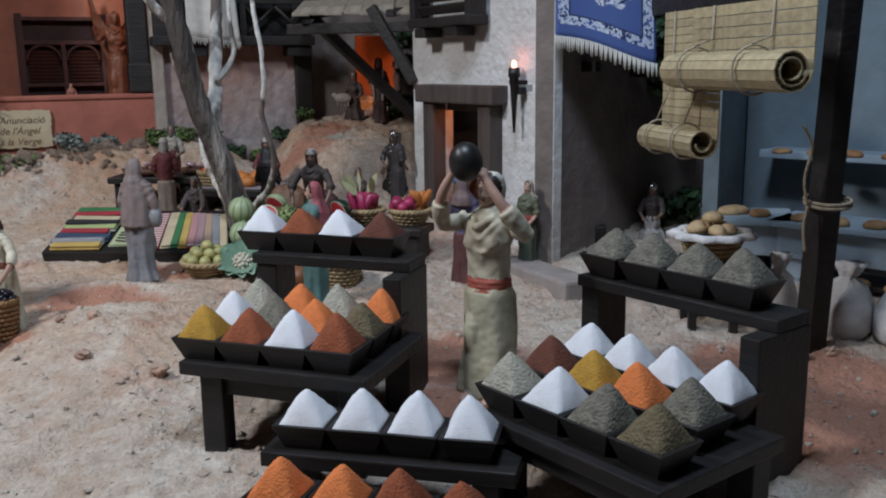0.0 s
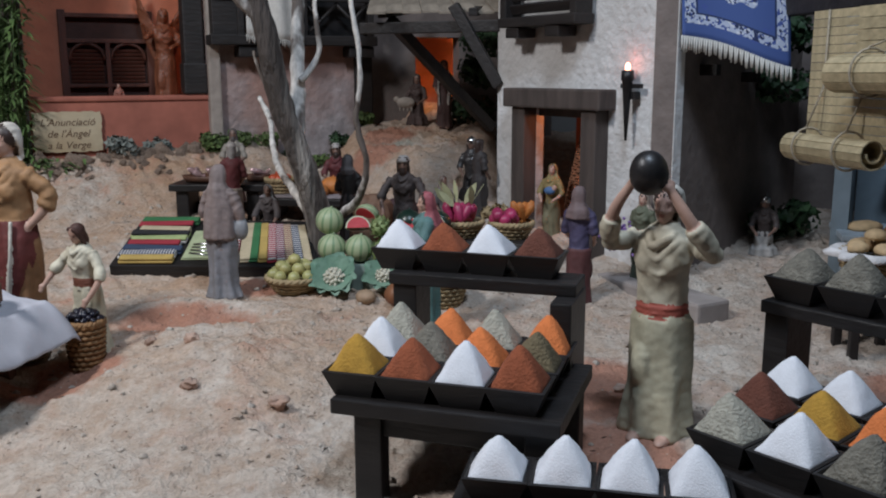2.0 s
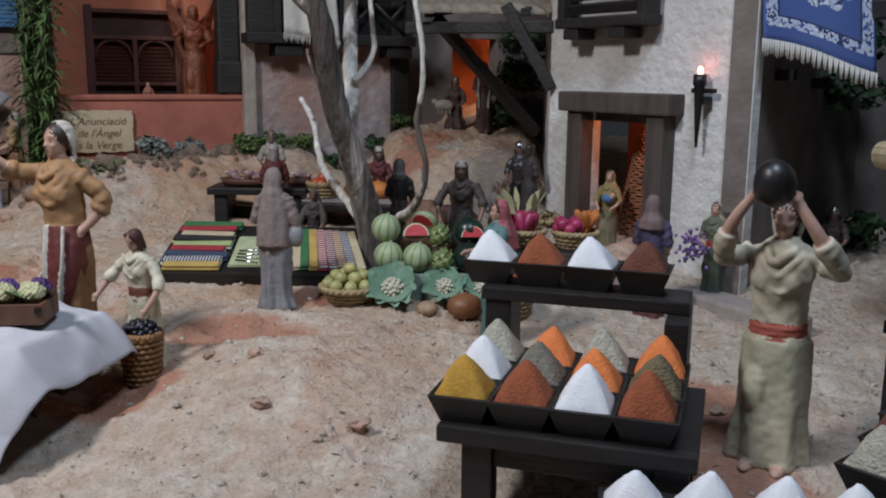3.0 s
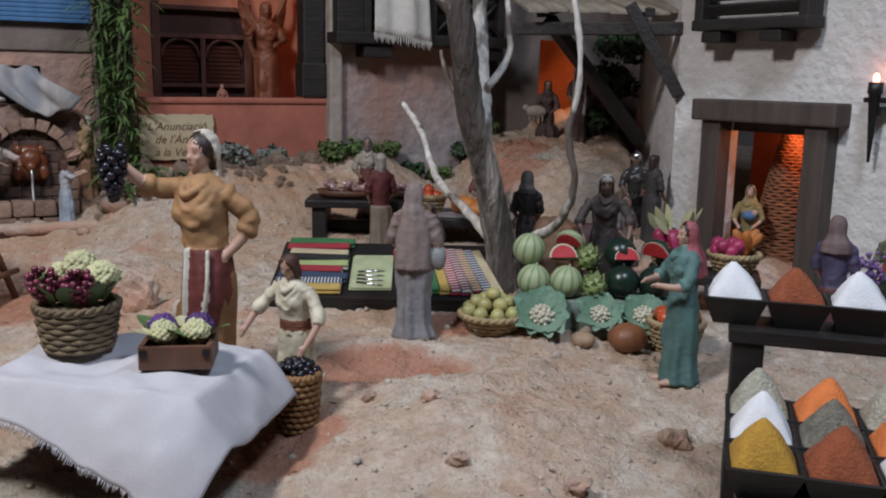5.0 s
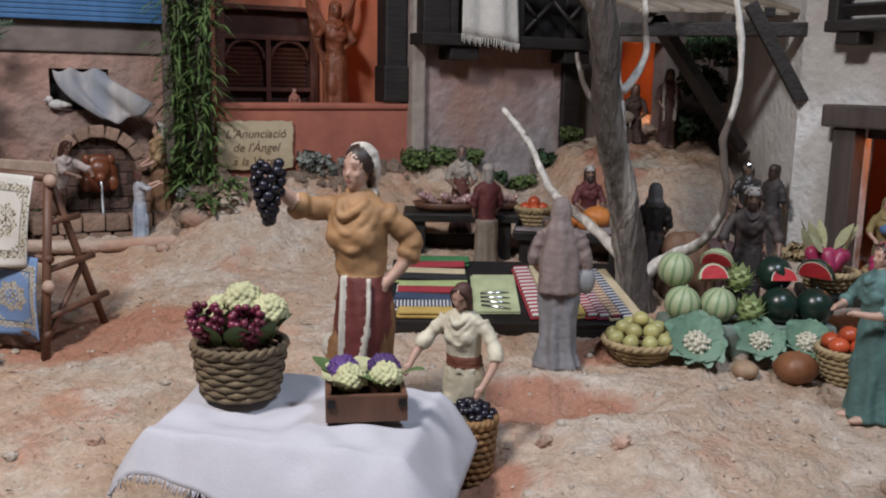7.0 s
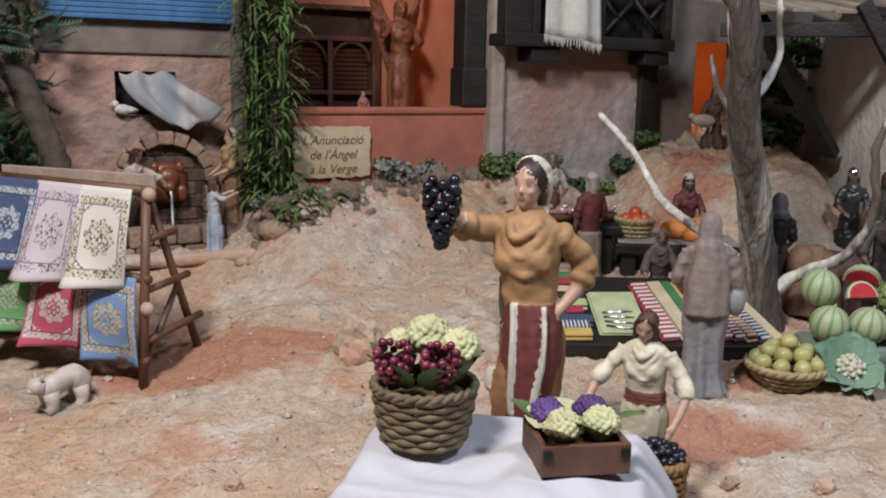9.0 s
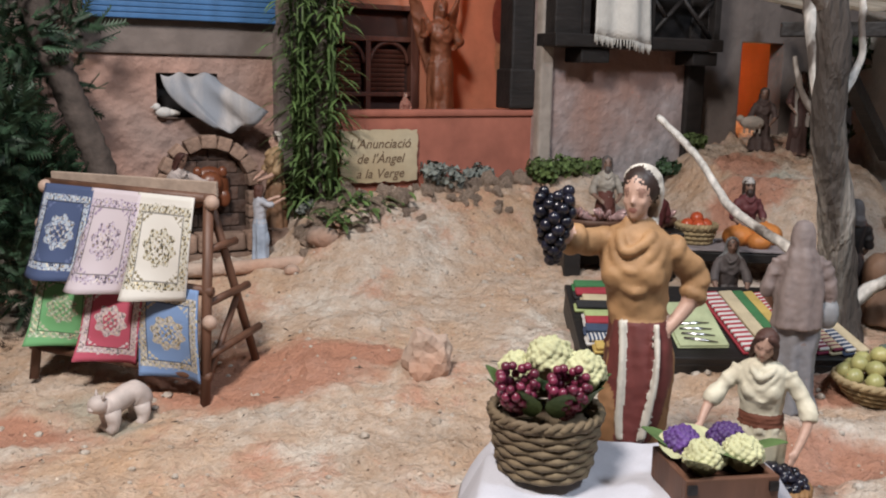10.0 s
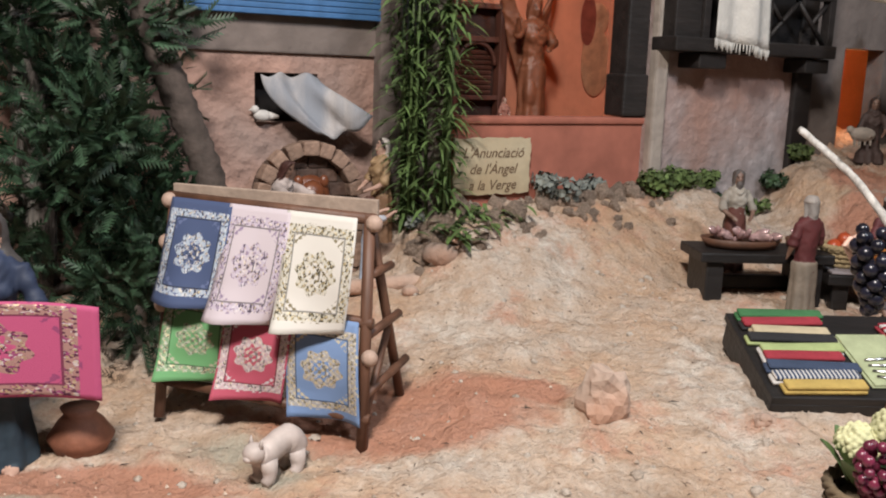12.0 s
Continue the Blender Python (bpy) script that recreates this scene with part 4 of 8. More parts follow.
rows = [[bm.verts.new((x, y, z)) for x, z in prof] for y in (0.003, 0.045)]
skin(bm, rows, 0, True)
# The niche's dark inside is put into the core's colour.
part("core", bm, paint(0.085, 0.055, 0.042, 0.9), ft)
rnd = random.Random(3)


def stone_mesh(sx, sy, sz, seed, mat):
    random.seed(seed)
    bm = bmesh.new()
    box(bm, (sx, sy, sz), I4, min(sx, sy, sz) * 0.16, 0, min(sx, sy, sz) * 0.07)
    return mats(finish(bm), mat)


VOUS = [stone_mesh(0.0185, 0.020, 0.017, k, FS) for k in range(3)]
for k in range(9):
    a = math.pi * (k + 0.5) / 9
    place_part("arch_stone", VOUS[k % 3], ft, m=pose(0.059 * math.cos(a), -0.004, 0.122 + 0.059 * math.sin(a), 0, -math.degrees(a) + 90, 0))
for k in range(6):
    for side in (-1, 1):
        place_part("arch_stone", VOUS[k % 3], ft, m=T(side * 0.059, -0.004, 0.015 + 0.0185 * k))
# Red-brown like the masonry, darkened in colour to carry the niche's shade.
NICHE = material("shaded_niche_stone", (0.10, 0.058, 0.043), 0.7, 0.3, 60, 0.8, 150, obrand=0.3, dist=0.003)
BLK = [stone_mesh(0.026, 0.010, 0.0165, 10 + k, NICHE) for k in range(3)]
for r in range(8):
    for k in range(4):
        x = -0.039 + 0.027 * k + (0.012 if r % 2 else 0)
        z = 0.06 + 0.0175 * r
        if math.hypot(x, max(0, z - 0.122)) < 0.052:
            place_part("back_stone", BLK[(r + k) % 3], ft, m=T(x, 0.006, z))
BAS = [stone_mesh(0.030, 0.022, 0.024, 20 + k, FS) for k in range(3)]
for r in range(3):
    for k in range(6):
        place_part("basin_stone", BAS[(r * 2 + k) % 3], ft, m=T(-0.078 + 0.031 * k + 0.008 * (r % 2), -0.052, 0.010 + 0.0245 * r))
    for side in (-1, 1):
        for j in range(2):
            place_part("basin_stone", BAS[(r + j) % 3], ft, m=pose(side * 0.085, -0.030 + 0.030 * j, 0.010 + 0.0245 * r, 0, 0, 90))
bm = bmesh.new()
box(bm, (0.14, 0.05, 0.003), T(0, -0.022, 0.058))
part("water", bm, material("still_water", (0.05, 0.05, 0.045), 0.08, 0.1, bump=0.1), ft)
MASK = paint(0.17, 0.055, 0.025, 0.35)
bm = bmesh.new()
ball(bm, (0, -0.008, 0.122), (0.026, 0.010, 0.028), 0, 16, 10)
ball(bm, (0, -0.014, 0.128), (0.016, 0.012, 0.016), 0, 14, 8)
ball(bm, (0, -0.024, 0.118), (0.008, 0.008, 0.008))
for side in (-1, 1):
    ball(bm, (side * 0.016, -0.012, 0.142), (0.006, 0.005, 0.008))
    ball(bm, (side * 0.018, -0.012, 0.108), (0.008, 0.006, 0.012))
mask = part("mask", bm, MASK, ft, "copper-brown animal mask spout", smooth=True)
bm = bmesh.new()
tube(bm, curve_pts([(0, -0.028, 0.114), (0, -0.033, 0.100), (0, -0.035, 0.058)], 5), [0.0022] + [0.0016] * 10, 0, 8)
part("water_jet", bm, paint(0.75, 0.78, 0.80, 0.1), mask, "clear resin water jet", smooth=True)
bm = bmesh.new()
tube(bm, curve_pts([(-0.12, 0, 0.006), (-0.04, -0.012, 0.005), (0.05, -0.006, 0.007), (0.12, 0.012, 0.009)], 6), [0.009] * 18 + [0.006], 0, 8)
mesh_thing("log", bm, STONE, "low weathered kerb log in front of the fountain", "log", smooth=True, m=T(-0.955, 1.515, ground(-0.955, 1.515)) @ pose(0, 0, 0, 0, 0, 20))
for x, y, sc in ((-0.868, 1.535, 0.020), (-0.90, 1.50, 0.010)):
    bm = bmesh.new()
    ball(bm, (0, 0, 0), (sc, sc * 0.8, sc * 0.7), 0, 10, 7)
    for v in bm.verts:
        v.co *= 1 + 0.25 * noise.noise(v.co * 70 + Vector((x, y, 0)) * 20)
    mesh_thing("stone", bm, STONE, "rough reddish field stone on the sand", "stone", "loose stones", smooth=True, m=T(x, y, ground(x, y) + sc * 0.15))

# ---- porch ----
porch = empty_thing("porch_roof", T(-0.17, 1.64, 0.495), "board porch roof on dark beams and slanting braces", "roof")
for k in range(9):
    bar("roof_board", porch, (0.030, 0.20, 0.005), pose(-0.105 + 0.029 * k, 0.05 + 0.01 * math.sin(k * 2.3), 0.014 + 0.002 * (k % 2), 10, 0, 6), THATCH, 0.001)
for name, a, b, r in (("front_beam", (-0.125, -0.005, -0.026), (0.105, -0.075, -0.026), 0.010), ("brace", (-0.078, -0.010, -0.012), (0.090, 0.122, -0.196), 0.0095),
                      ("brace", (0.030, -0.070, 0.006), (0.102, -0.085, -0.118), 0.0095), ("rafter", (-0.09, -0.02, -0.004), (-0.02, 0.28, 0.03), 0.007),
                      ("rafter", (0.06, -0.06, -0.004), (0.09, 0.28, 0.03), 0.007)):
    a, b = Vector(a), Vector(b)
    bm = bmesh.new()
    m = look(a, b)
    box(bm, (r * 2, r * 1.8, (b - a).length), T(0, 0, -(b - a).length / 2), 0.0015)
    part(name, bm, DARKWOOD, porch, m=m)

# ---- white house: door, torch, shutter box, hanging rug ----
door = empty_thing("door_1", HM, "open doorway with a heavy grey-brown wooden frame", "door", kind="structure")
for px in (0.0825, 0.2375):
    bar("jamb", door, (0.030, 0.040, 0.245), T(px, -0.004, 0.2245), DOORWOOD, 0.002)
bar("lintel", door, (0.212, 0.046, 0.028), T(0.160, -0.008, 0.361), DOORWOOD, 0.003)
bar("stop", door, (0.124, 0.012, 0.012), T(0.160, 0.010, 0.340), DOORWOOD, 0.001)
WICKER = material("woven_wicker", (0.30, 0.14, 0.075), 0.8, 0.35, 80, 0.8, 200, stretch=(1, 1, 3))
bm = bmesh.new()
for k in range(48):
    z = 0.00433 * k
    r = 0.040 * (1 - (k / 48) ** 1.5) + 0.003
    tube(bm, [(r * math.cos(a), r * math.sin(a), z + 0.0010 * math.sin(a * 11 + k * math.pi)) for a in [2 * math.pi * j / 44 for j in range(45)]], 0.0024, 0, 5)
mesh_thing("wicker_cone", bm, WICKER, "tall woven wicker cone lit orange inside the doorway", "basket", smooth=True, m=T(0.075, 1.500, 0.15))
sh = empty_thing("shutter_box", HM @ T(0.052, -0.022, 0.462), "dark wooden shutter box on projecting beam ends", "window")
bar("frame_rail", sh, (0.172, 0.036, 0.014), T(0.086, 0, 0.007), DARKWOOD, 0.002)
for px in (0.008, 0.164):
    bar("frame_post", sh, (0.014, 0.030, 0.25), T(px, 0, 0.13), DARKWOOD, 0.002)
for k in range(12):
    bar("slat", sh, (0.144, 0.006, 0.014), pose(0.086, -0.002, 0.026 + 0.0185 * k, 25), DARKWOOD, 0.001)
for px in (0.030, 0.120):
    bar("beam_end", sh, (0.030, 0.034, 0.014), T(px, 0.002, -0.008), DARKWOOD, 0.002)
IRON = material("black_iron", (0.010, 0.009, 0.010), 0.45, 0.3, 60, 0.4, 200)
tc = empty_thing("wall_torch", HM @ T(0.302, -0.016, 0.31), "black iron wall torch with a small glowing red bulb", "torch")
bm = bmesh.new()
tube(bm, [(0, 0, 0), (0, 0, 0.040), (0, 0, 0.076), (0, 0, 0.078), (0, 0, 0.090)], [0.0016, 0.0042, 0.0068, 0.0085, 0.0080], 0, 12)
holder = part("torch_holder", bm, IRON, tc, smooth=True)
bm = bmesh.new()
box(bm, (0.036, 0.006, 0.006), T(0.004, 0.004, 0.070), 0.001)
box(bm, (0.006, 0.014, 0.010), T(0.006, 0.008, 0.058), 0.001)
part("bracket", bm, IRON, tc)
bm = bmesh.new()
ball(bm, (0, 0, 0.094), (0.0036, 0.0036, 0.0062), 0, 10, 8)
part("bulb", bm, glowing("torch_bulb", (1.0, 0.30, 0.16), 9.0), holder, "glowing red bulb", smooth=True)
point_lamp("torch_light", HM @ Vector((0.302, -0.017, 0.416)), 0.006, (1.0, 0.20, 0.12), 0.003)


def rug_material(name, field, border, motif, gold=0.5, petal=7.0):
    """A small printed rug: plain ends, border bands, corner shapes and a medallion, with glints of gold thread."""
    m = bpy.data.materials.new(name)
    m.use_nodes = True
    nt = m.node_tree
    N, L = nt.nodes, nt.links
    b = N["Principled BSDF"]
    b.inputs["Roughness"].default_value = 0.75
    sep = N.new("ShaderNodeSeparateXYZ")
    L.new(N.new("ShaderNodeUVMap").outputs[0], sep.inputs[0])

    def math_(op, a, c=0.0, d=0.0):
        x = N.new("ShaderNodeMath")
        x.operation = op
        for s, v in zip(x.inputs, (a, c, d)):
            if isinstance(v, (int, float)):
                s.default_value = v
            else:
                L.new(v, s)
        return x.outputs[0]

    def mix(fac, a, c):
        x = N.new("ShaderNodeMix")
        x.data_type = "RGBA"
        for s, v in ((x.inputs[0], fac), (x.inputs[6], a), (x.inputs[7], c)):
            if isinstance(v, (int, float)):
                s.default_value = v
            elif isinstance(v, tuple):
                s.default_value = (*v, 1)
            else:
                L.new(v, s)
        return x.outputs[2]

    u, v = sep.outputs[0], sep.outputs[1]
    eu = math_("MINIMUM", u, math_("SUBTRACT", 1.0, u))
    ev = math_("MULTIPLY", math_("MINIMUM", v, math_("SUBTRACT", 1.0, v)), 1.5)
    evb = math_("SUBTRACT", ev, 0.13)
    e = math_("MINIMUM", eu, evb)
    cu, cv = math_("SUBTRACT", u, 0.5), math_("MULTIPLY", math_("SUBTRACT", v, 0.5), 1.5)
    rad = math_("SQRT", math_("ADD", math_("MULTIPLY", cu, cu), math_("MULTIPLY", cv, cv)))
    ang = math_("ARCTAN2", cv, cu)
    wave = math_("MULTIPLY", math_("SINE", math_("MULTIPLY", ang, 8.0)), 0.030)
    medal = math_("LESS_THAN", math_("ADD", rad, wave), 0.27)
    medal2 = math_("LESS_THAN", math_("SUBTRACT", rad, wave), 0.15)
    curl = math_("MULTIPLY", math_("SINE", math_("MULTIPLY", u, petal * 6.28)), math_("SINE", math_("MULTIPLY", v, petal * 9.0)))
    fine = math_("MULTIPLY", math_("SINE", math_("MULTIPLY", u, petal * 15.7)), math_("SINE", math_("MULTIPLY", v, petal * 22.0)))
    curl = math_("ADD", curl, math_("MULTIPLY", fine, 0.55))
    curl = math_("GREATER_THAN", math_("ADD", curl, math_("MULTIPLY", math_("SINE", math_("MULTIPLY", rad, 90.0)), 0.4)), 0.18)
    inb = math_("MULTIPLY", math_("LESS_THAN", e, 0.13), math_("GREATER_THAN", e, 0.025))
    line = math_("LESS_THAN", math_("ABSOLUTE", math_("SUBTRACT", e, 0.14)), 0.010)
    corner = math_("LESS_THAN", math_("ABSOLUTE", math_("SUBTRACT", math_("ADD", eu, evb), 0.40)), 0.075)
    col = mix(math_("MULTIPLY", corner, curl), field, motif)
    col = mix(medal, col, border)
    col = mix(math_("MULTIPLY", medal, curl), col, motif)
    col = mix(medal2, col, field)
    col = mix(math_("MULTIPLY", medal2, curl), col, motif)
    col = mix(inb, col, border)
    col = mix(math_("MULTIPLY", inb, curl), col, motif)
    col = mix(line, col, tuple(c * 0.35 for c in field))
    col = mix(math_("LESS_THAN", evb, 0.0), col, field)
    vor = N.new("ShaderNodeTexVoronoi")
    vor.inputs["Scale"].default_value = 46.0
    L.new(N.new("ShaderNodeUVMap").outputs[0], vor.inputs["Vector"])
    cell = N.new("ShaderNodeSeparateColor")
    L.new(vor.outputs["Color"], cell.inputs[0])
    orn = math_("MAXIMUM", math_("MULTIPLY", medal, curl), math_("MULTIPLY", inb, curl))
    col = mix(math_("MULTIPLY", orn, math_("GREATER_THAN", cell.outputs[0], 0.62)), col, tuple(0.35 + 0.5 * c for c in border))
    col = mix(math_("MULTIPLY", math_("MAXIMUM", medal, inb), math_("GREATER_THAN", cell.outputs[1], 0.80)), col, tuple(0.3 * c for c in motif))
    spark = math_("MULTIPLY", math_("LESS_THAN", vor.outputs["Distance"], 0.42), math_("MAXIMUM", math_("MULTIPLY", medal, curl), math_("MULTIPLY", inb, curl)))
    spark = math_("MULTIPLY", spark, gold)
    col = mix(spark, col, (0.75, 0.62, 0.36))
    L.new(col, b.inputs["Base Color"])
    L.new(spark, b.inputs["Metallic"])
    L.new(math_("SUBTRACT", 0.8, math_("MULTIPLY", spark, 0.5)), b.inputs["Roughness"])
    n = N.new("ShaderNodeTexNoise")
    n.inputs["Scale"].default_value = 120.0
    L.new(N.new("ShaderNodeUVMap").outputs[0], n.inputs["Vector"])
    bp = N.new("ShaderNodeBump")
    bp.inputs["Strength"].default_value, bp.inputs["Distance"].default_value = 0.4, 0.001
    L.new(n.outputs[0], bp.inputs["Height"])
    L.new(bp.outputs[0], b.inputs["Normal"])
    return m


BLUERUG = rug_material("blue_rug", (0.050, 0.085, 0.25), (0.40, 0.44, 0.56), (0.05, 0.08, 0.27), 0.0, petal=8.0)
hang = empty_thing("hanging_rug", T(0.150, 1.250, 0.440), "blue and white patterned rug with a white fringe", "rug")


def rug_hang(u, v):
    return (0.130 * u, 0.004 * math.sin(6 * u) - 0.012 * (1 - v) + 0.03 * v, 0.16 * v - 0.034 * u * (1 - 0.3 * v) + 0.004 * math.sin(5 * u))


cloth_part("rug_cloth", rug_hang, 26, 20, BLUERUG, hang)
for k in range(44):
    x, y, z = rug_hang(k / 43, 0)
    bm = bmesh.new()
    tube(bm, [(x, y, z + 0.001), (x + 0.001 * math.sin(k * 3.1), y - 0.001, z - 0.017 - 0.002 * math.sin(k * 1.3))], [0.0017, 0.0011], 0, 4)
    part("fringe", bm, TOWEL, hang)
bm = bmesh.new()
box(bm, (0.19, 0.05, 0.035), T(0, 0, 0.008), 0.004)
mesh_thing("door_step", bm, material("step_plaster", (0.33, 0.29, 0.27), 0.9, 0.2, 30, 0.6, 90), "low grey plaster step before the white house", "step", kind="structure", m=T(0.130, 1.215, 0.112) @ pose(0, 0, 0, 0, 0, -58))
for x, z in ((0.20, 0.40), (0.28, 0.39)):
    bm = bmesh.new()
    box(bm, (0.014, 0.03, 0.014), I4, 0.001)
    mesh_thing("beam_end", bm, DARKWOOD, "dark beam end in the passage wall", "beam", "beam ends", m=T(x, 1.262 + (x - 0.149) * 1.287 - 0.012, z) @ pose(0, 0, 0, 0, 0, 52))

# ---- bakery stall ----
BLUECNT = material("blue_painted_counter", (0.36, 0.43, 0.50), 0.7, 0.15, 30, 0.5, 80)
st = empty_thing("stall_counter", T(0.372, 1.255, 0.0), "pale blue L-shaped bakery counter", "counter")
for sx, sy, cx, cy, turn in ((0.10, 0.10, 0.045, 0.010, -12), (0.30, 0.09, 0.205, -0.10, -38)):
    bar("counter_top", st, (sx + 0.012, sy + 0.012, 0.008), pose(cx, cy, 0.197, 0, 0, turn), BLUECNT, 0.002)
    bar("counter_base", st, (sx * 0.96, sy * 0.9, 0.04), pose(cx, cy, 0.172, 0, 0, turn), BLUECNT, 0.002)
    for k in (-1, 1):
        bar("counter_leg", st, (0.02, sy * 0.8, 0.09), pose(cx + k * sx * 0.40 * math.cos(radians(turn)), cy + k * sx * 0.40 * math.sin(radians(turn)), 0.108, 0, 0, turn), BLUECNT, 0.002)
    bar("lower_board", st, (sx * 0.9, sy * 0.8, 0.006), pose(cx, cy, 0.125, 0, 0, turn), DARKWOOD, 0.001)
sh = empty_thing("wall_shelf", T(0.52, 1.385, 0.270), "pale blue shelf with small loaves", "shelf")
bar("shelf_board", sh, (0.40, 0.07, 0.012), pose(0.12, -0.085, 0, 0, 0, -37), BLUECNT, 0.002)
BREAD = material("bread_crust", (0.36, 0.17, 0.065), 0.7, 0.35, 60, 0.6, 150, second=(0.48, 0.31, 0.15))
PALEBREAD = material("pale_bread", (0.56, 0.40, 0.22), 0.75, 0.25, 60, 0.5, 150)


def loaf(x, y, z, r, long=1.0, turn=0.0, mat=None, tall=0.5):
    bm = bmesh.new()
    ball(bm, (0, 0, 0), (r * long, r, r * tall), 0, 14, 8)
    for v in bm.verts:
        v.co *= 1 + 0.10 * noise.noise(v.co * 110 + Vector((x, y, z)) * 30)
        v.co.z = max(v.co.z, -r * tall * 0.4)
    mesh_thing("loaf", bm, mat or BREAD, "small brown crusted bread loaf" if mat is None else "small pale golden bread loaf", "bread", "loaves", smooth=True, m=pose(x, y, z + r * tall * 0.4, 0, 0, turn))


rnd = random.Random(8)
for k in range(6):
    loaf(0.475 + 0.038 * k, 1.335 - 0.030 * k, 0.276, rnd.uniform(0.010, 0.014), rnd.uniform(1, 1.5), rnd.uniform(0, 180))
for x, y, r, lg, t in ((0.395, 1.265, 0.017, 1.4, 20), (0.425, 1.245, 0.014, 1.2, 60), (0.47, 1.205, 0.014, 1.3, 10), (0.50, 1.17, 0.016, 1.0, 0), (0.54, 1.15, 0.015, 1.1, 30), (0.555, 1.115, 0.016, 1.0, 0), (0.60, 1.10, 0.015, 1.2, 0)):
    loaf(x, y, 0.201, r, lg, t, PALEBREAD if r > 0.0165 else None)
for x, y in ((0.48, 1.18), (0.52, 1.145), (0.56, 1.12)):
    loaf(x, y, 0.128, 0.015, 1.3, 30)
# post with rope
pt = empty_thing("stall_post", T(0.415, 0.985, ground(0.415, 0.985) - 0.006), "dark wooden stall post with a tied rope", "post")
bm = bmesh.new()
box(bm, (0.025, 0.024, 0.40), pose(0.004, -0.004, 0.197, 1.5, 1.0, 25), 0.003)
part("shaft", bm, DARKWOOD, pt)
ROPE = material("twine", (0.42, 0.36, 0.27), 0.95, 0.25, 200, 0.8, 500)
for dz in (0, 0.004):
    bm = bmesh.new()
    tube(bm, [(0.004 + 0.023 * math.cos(a), -0.010 + 0.022 * math.sin(a), 0.163 + dz + 0.003 * math.sin(a)) for a in [2 * math.pi * k / 20 for k in range(21)]], 0.0019, 0, 6)
    part("rope_turn", bm, ROPE, pt, "pale twine")
bm = bmesh.new()
tube(bm, curve_pts([(-0.020, -0.022, 0.162), (-0.026, -0.026, 0.19), (-0.022, -0.03, 0.225), (-0.032, -0.03, 0.245)], 5), 0.0016, 0, 6)
tube(bm, curve_pts([(-0.020, -0.022, 0.162), (-0.024, -0.026, 0.14), (-0.021, -0.026, 0.115)], 5), 0.0017, 0, 6)
part("rope_end", bm, ROPE, pt, "pale twine")
bm = bmesh.new()
box(bm, (0.022, 0.52, 0.020), I4, 0.002)
mesh_thing("stall_beam", bm, DARKWOOD, "dark wooden beam over the stall front", "beam", m=T(0.352, 1.03, 0.474) @ pose(0, 0, 0, 0, 0, 16.5))

# bamboo mats, rolled up and tied under the beam
BAMBOO = material("split_bamboo", (0.46, 0.38, 0.23), 0.6, 0.22, 90, 0.4, 240, obrand=0.12, stretch=(1, 1, 1))


def mat_blind(x, y, z, turn, width, drop, turns, r0, label):
    """A slat blind hanging down and rolled up at its foot."""
    th = empty_thing("bamboo_blind", pose(x, y, z, 0, 0, turn), label, "blind", "bamboo blinds")
    line = [(0.0, -s) for s in np.linspace(0, drop, max(4, int(drop / 0.0085)))]
    n = int(turns * 12)
    cz = -drop - r0 * 0.2
    for k in range(n):
        a = math.pi - 2 * math.pi * k / 12
        r = r0 * (1 - 0.62 * k / n)
        line.append((-r0 - r * math.cos(a) - 0.0, cz + r * math.sin(-a) * 1.0 - r0 * 0.2))
    for (y0, z0), (y1, z1) in zip(line, line[1:]):
        n_ = math.hypot(y1 - y0, z1 - z0)
        bm = bmesh.new()
        box(bm, (width, 0.0014, n_ * 0.93), I4)
        part("slat", bm, BAMBOO, th, m=T(0, (y0 + y1) / 2, (z0 + z1) / 2) @ pose(0, 0, 0, math.degrees(math.atan2(-(y1 - y0), (z1 - z0))) , 0, 0))
    for px in (-0.28, 0.22):
        bm = bmesh.new()
        w = r0 * 1.12
        tube(bm, [(px * width, -r0 + w * math.cos(a), cz - r0 * 0.2 + w * math.sin(a)) for a in [2 * math.pi * k / 18 for k in range(19)]], 0.0013, 0, 5)
        tube(bm, [(px * width, -0.003, 0.0), (px * width, -0.004, -drop * 0.6), (px * width, -r0 * 1.2, cz + r0 * 0.95)], 0.0012, 0, 5)
        part("tie", bm, ROPE, th, "pale twine")
    return th


mat_blind(0.296, 1.090, 0.463, -73.5, 0.135, 0.138, 1.6, 0.018, "split bamboo blind hanging low, rolled at its foot")
mat_blind(0.326, 0.965, 0.463, -73.5, 0.225, 0.058, 2.4, 0.021, "split bamboo blind rolled up and tied with twine")

# sacks, bread basket, cage
SACK = material("white_sackcloth", (0.68, 0.66, 0.66), 0.95, 0.15, 60, 0.8, 300)


def sack(x, y, r, h, turn, label):
    bm = bmesh.new()
    loft(bm, [((0, 0, 0), r * 0.75, r * 0.65, 0.05, 5, 0), ((0, 0, h * 0.12), r, r * 0.85, 0.05, 5, 0.4), ((0, 0, h * 0.45), r * 0.98, r * 0.85, 0.06, 6, 1),
              ((0.1 * r, 0, h * 0.70), r * 0.62, r * 0.55, 0.10, 7, 1), ((0.15 * r, 0, h * 0.80), r * 0.22, r * 0.22, 0.12, 7, 1), ((0.2 * r, 0, h * 0.86), r * 0.30, r * 0.28, 0.2, 7, 1),
              ((0.25 * r, 0, h), r * 0.45, r * 0.38, 0.28, 7, 1.2)], 0, 28)
    mesh_thing("sack", bm, SACK, label, "sack", "flour sacks", smooth=True, m=pose(x, y, ground(x, y) - 0.003, 0, 0, turn))


sack(0.462, 1.035, 0.036, 0.085, 0, "full white cloth flour sack tied at its neck")
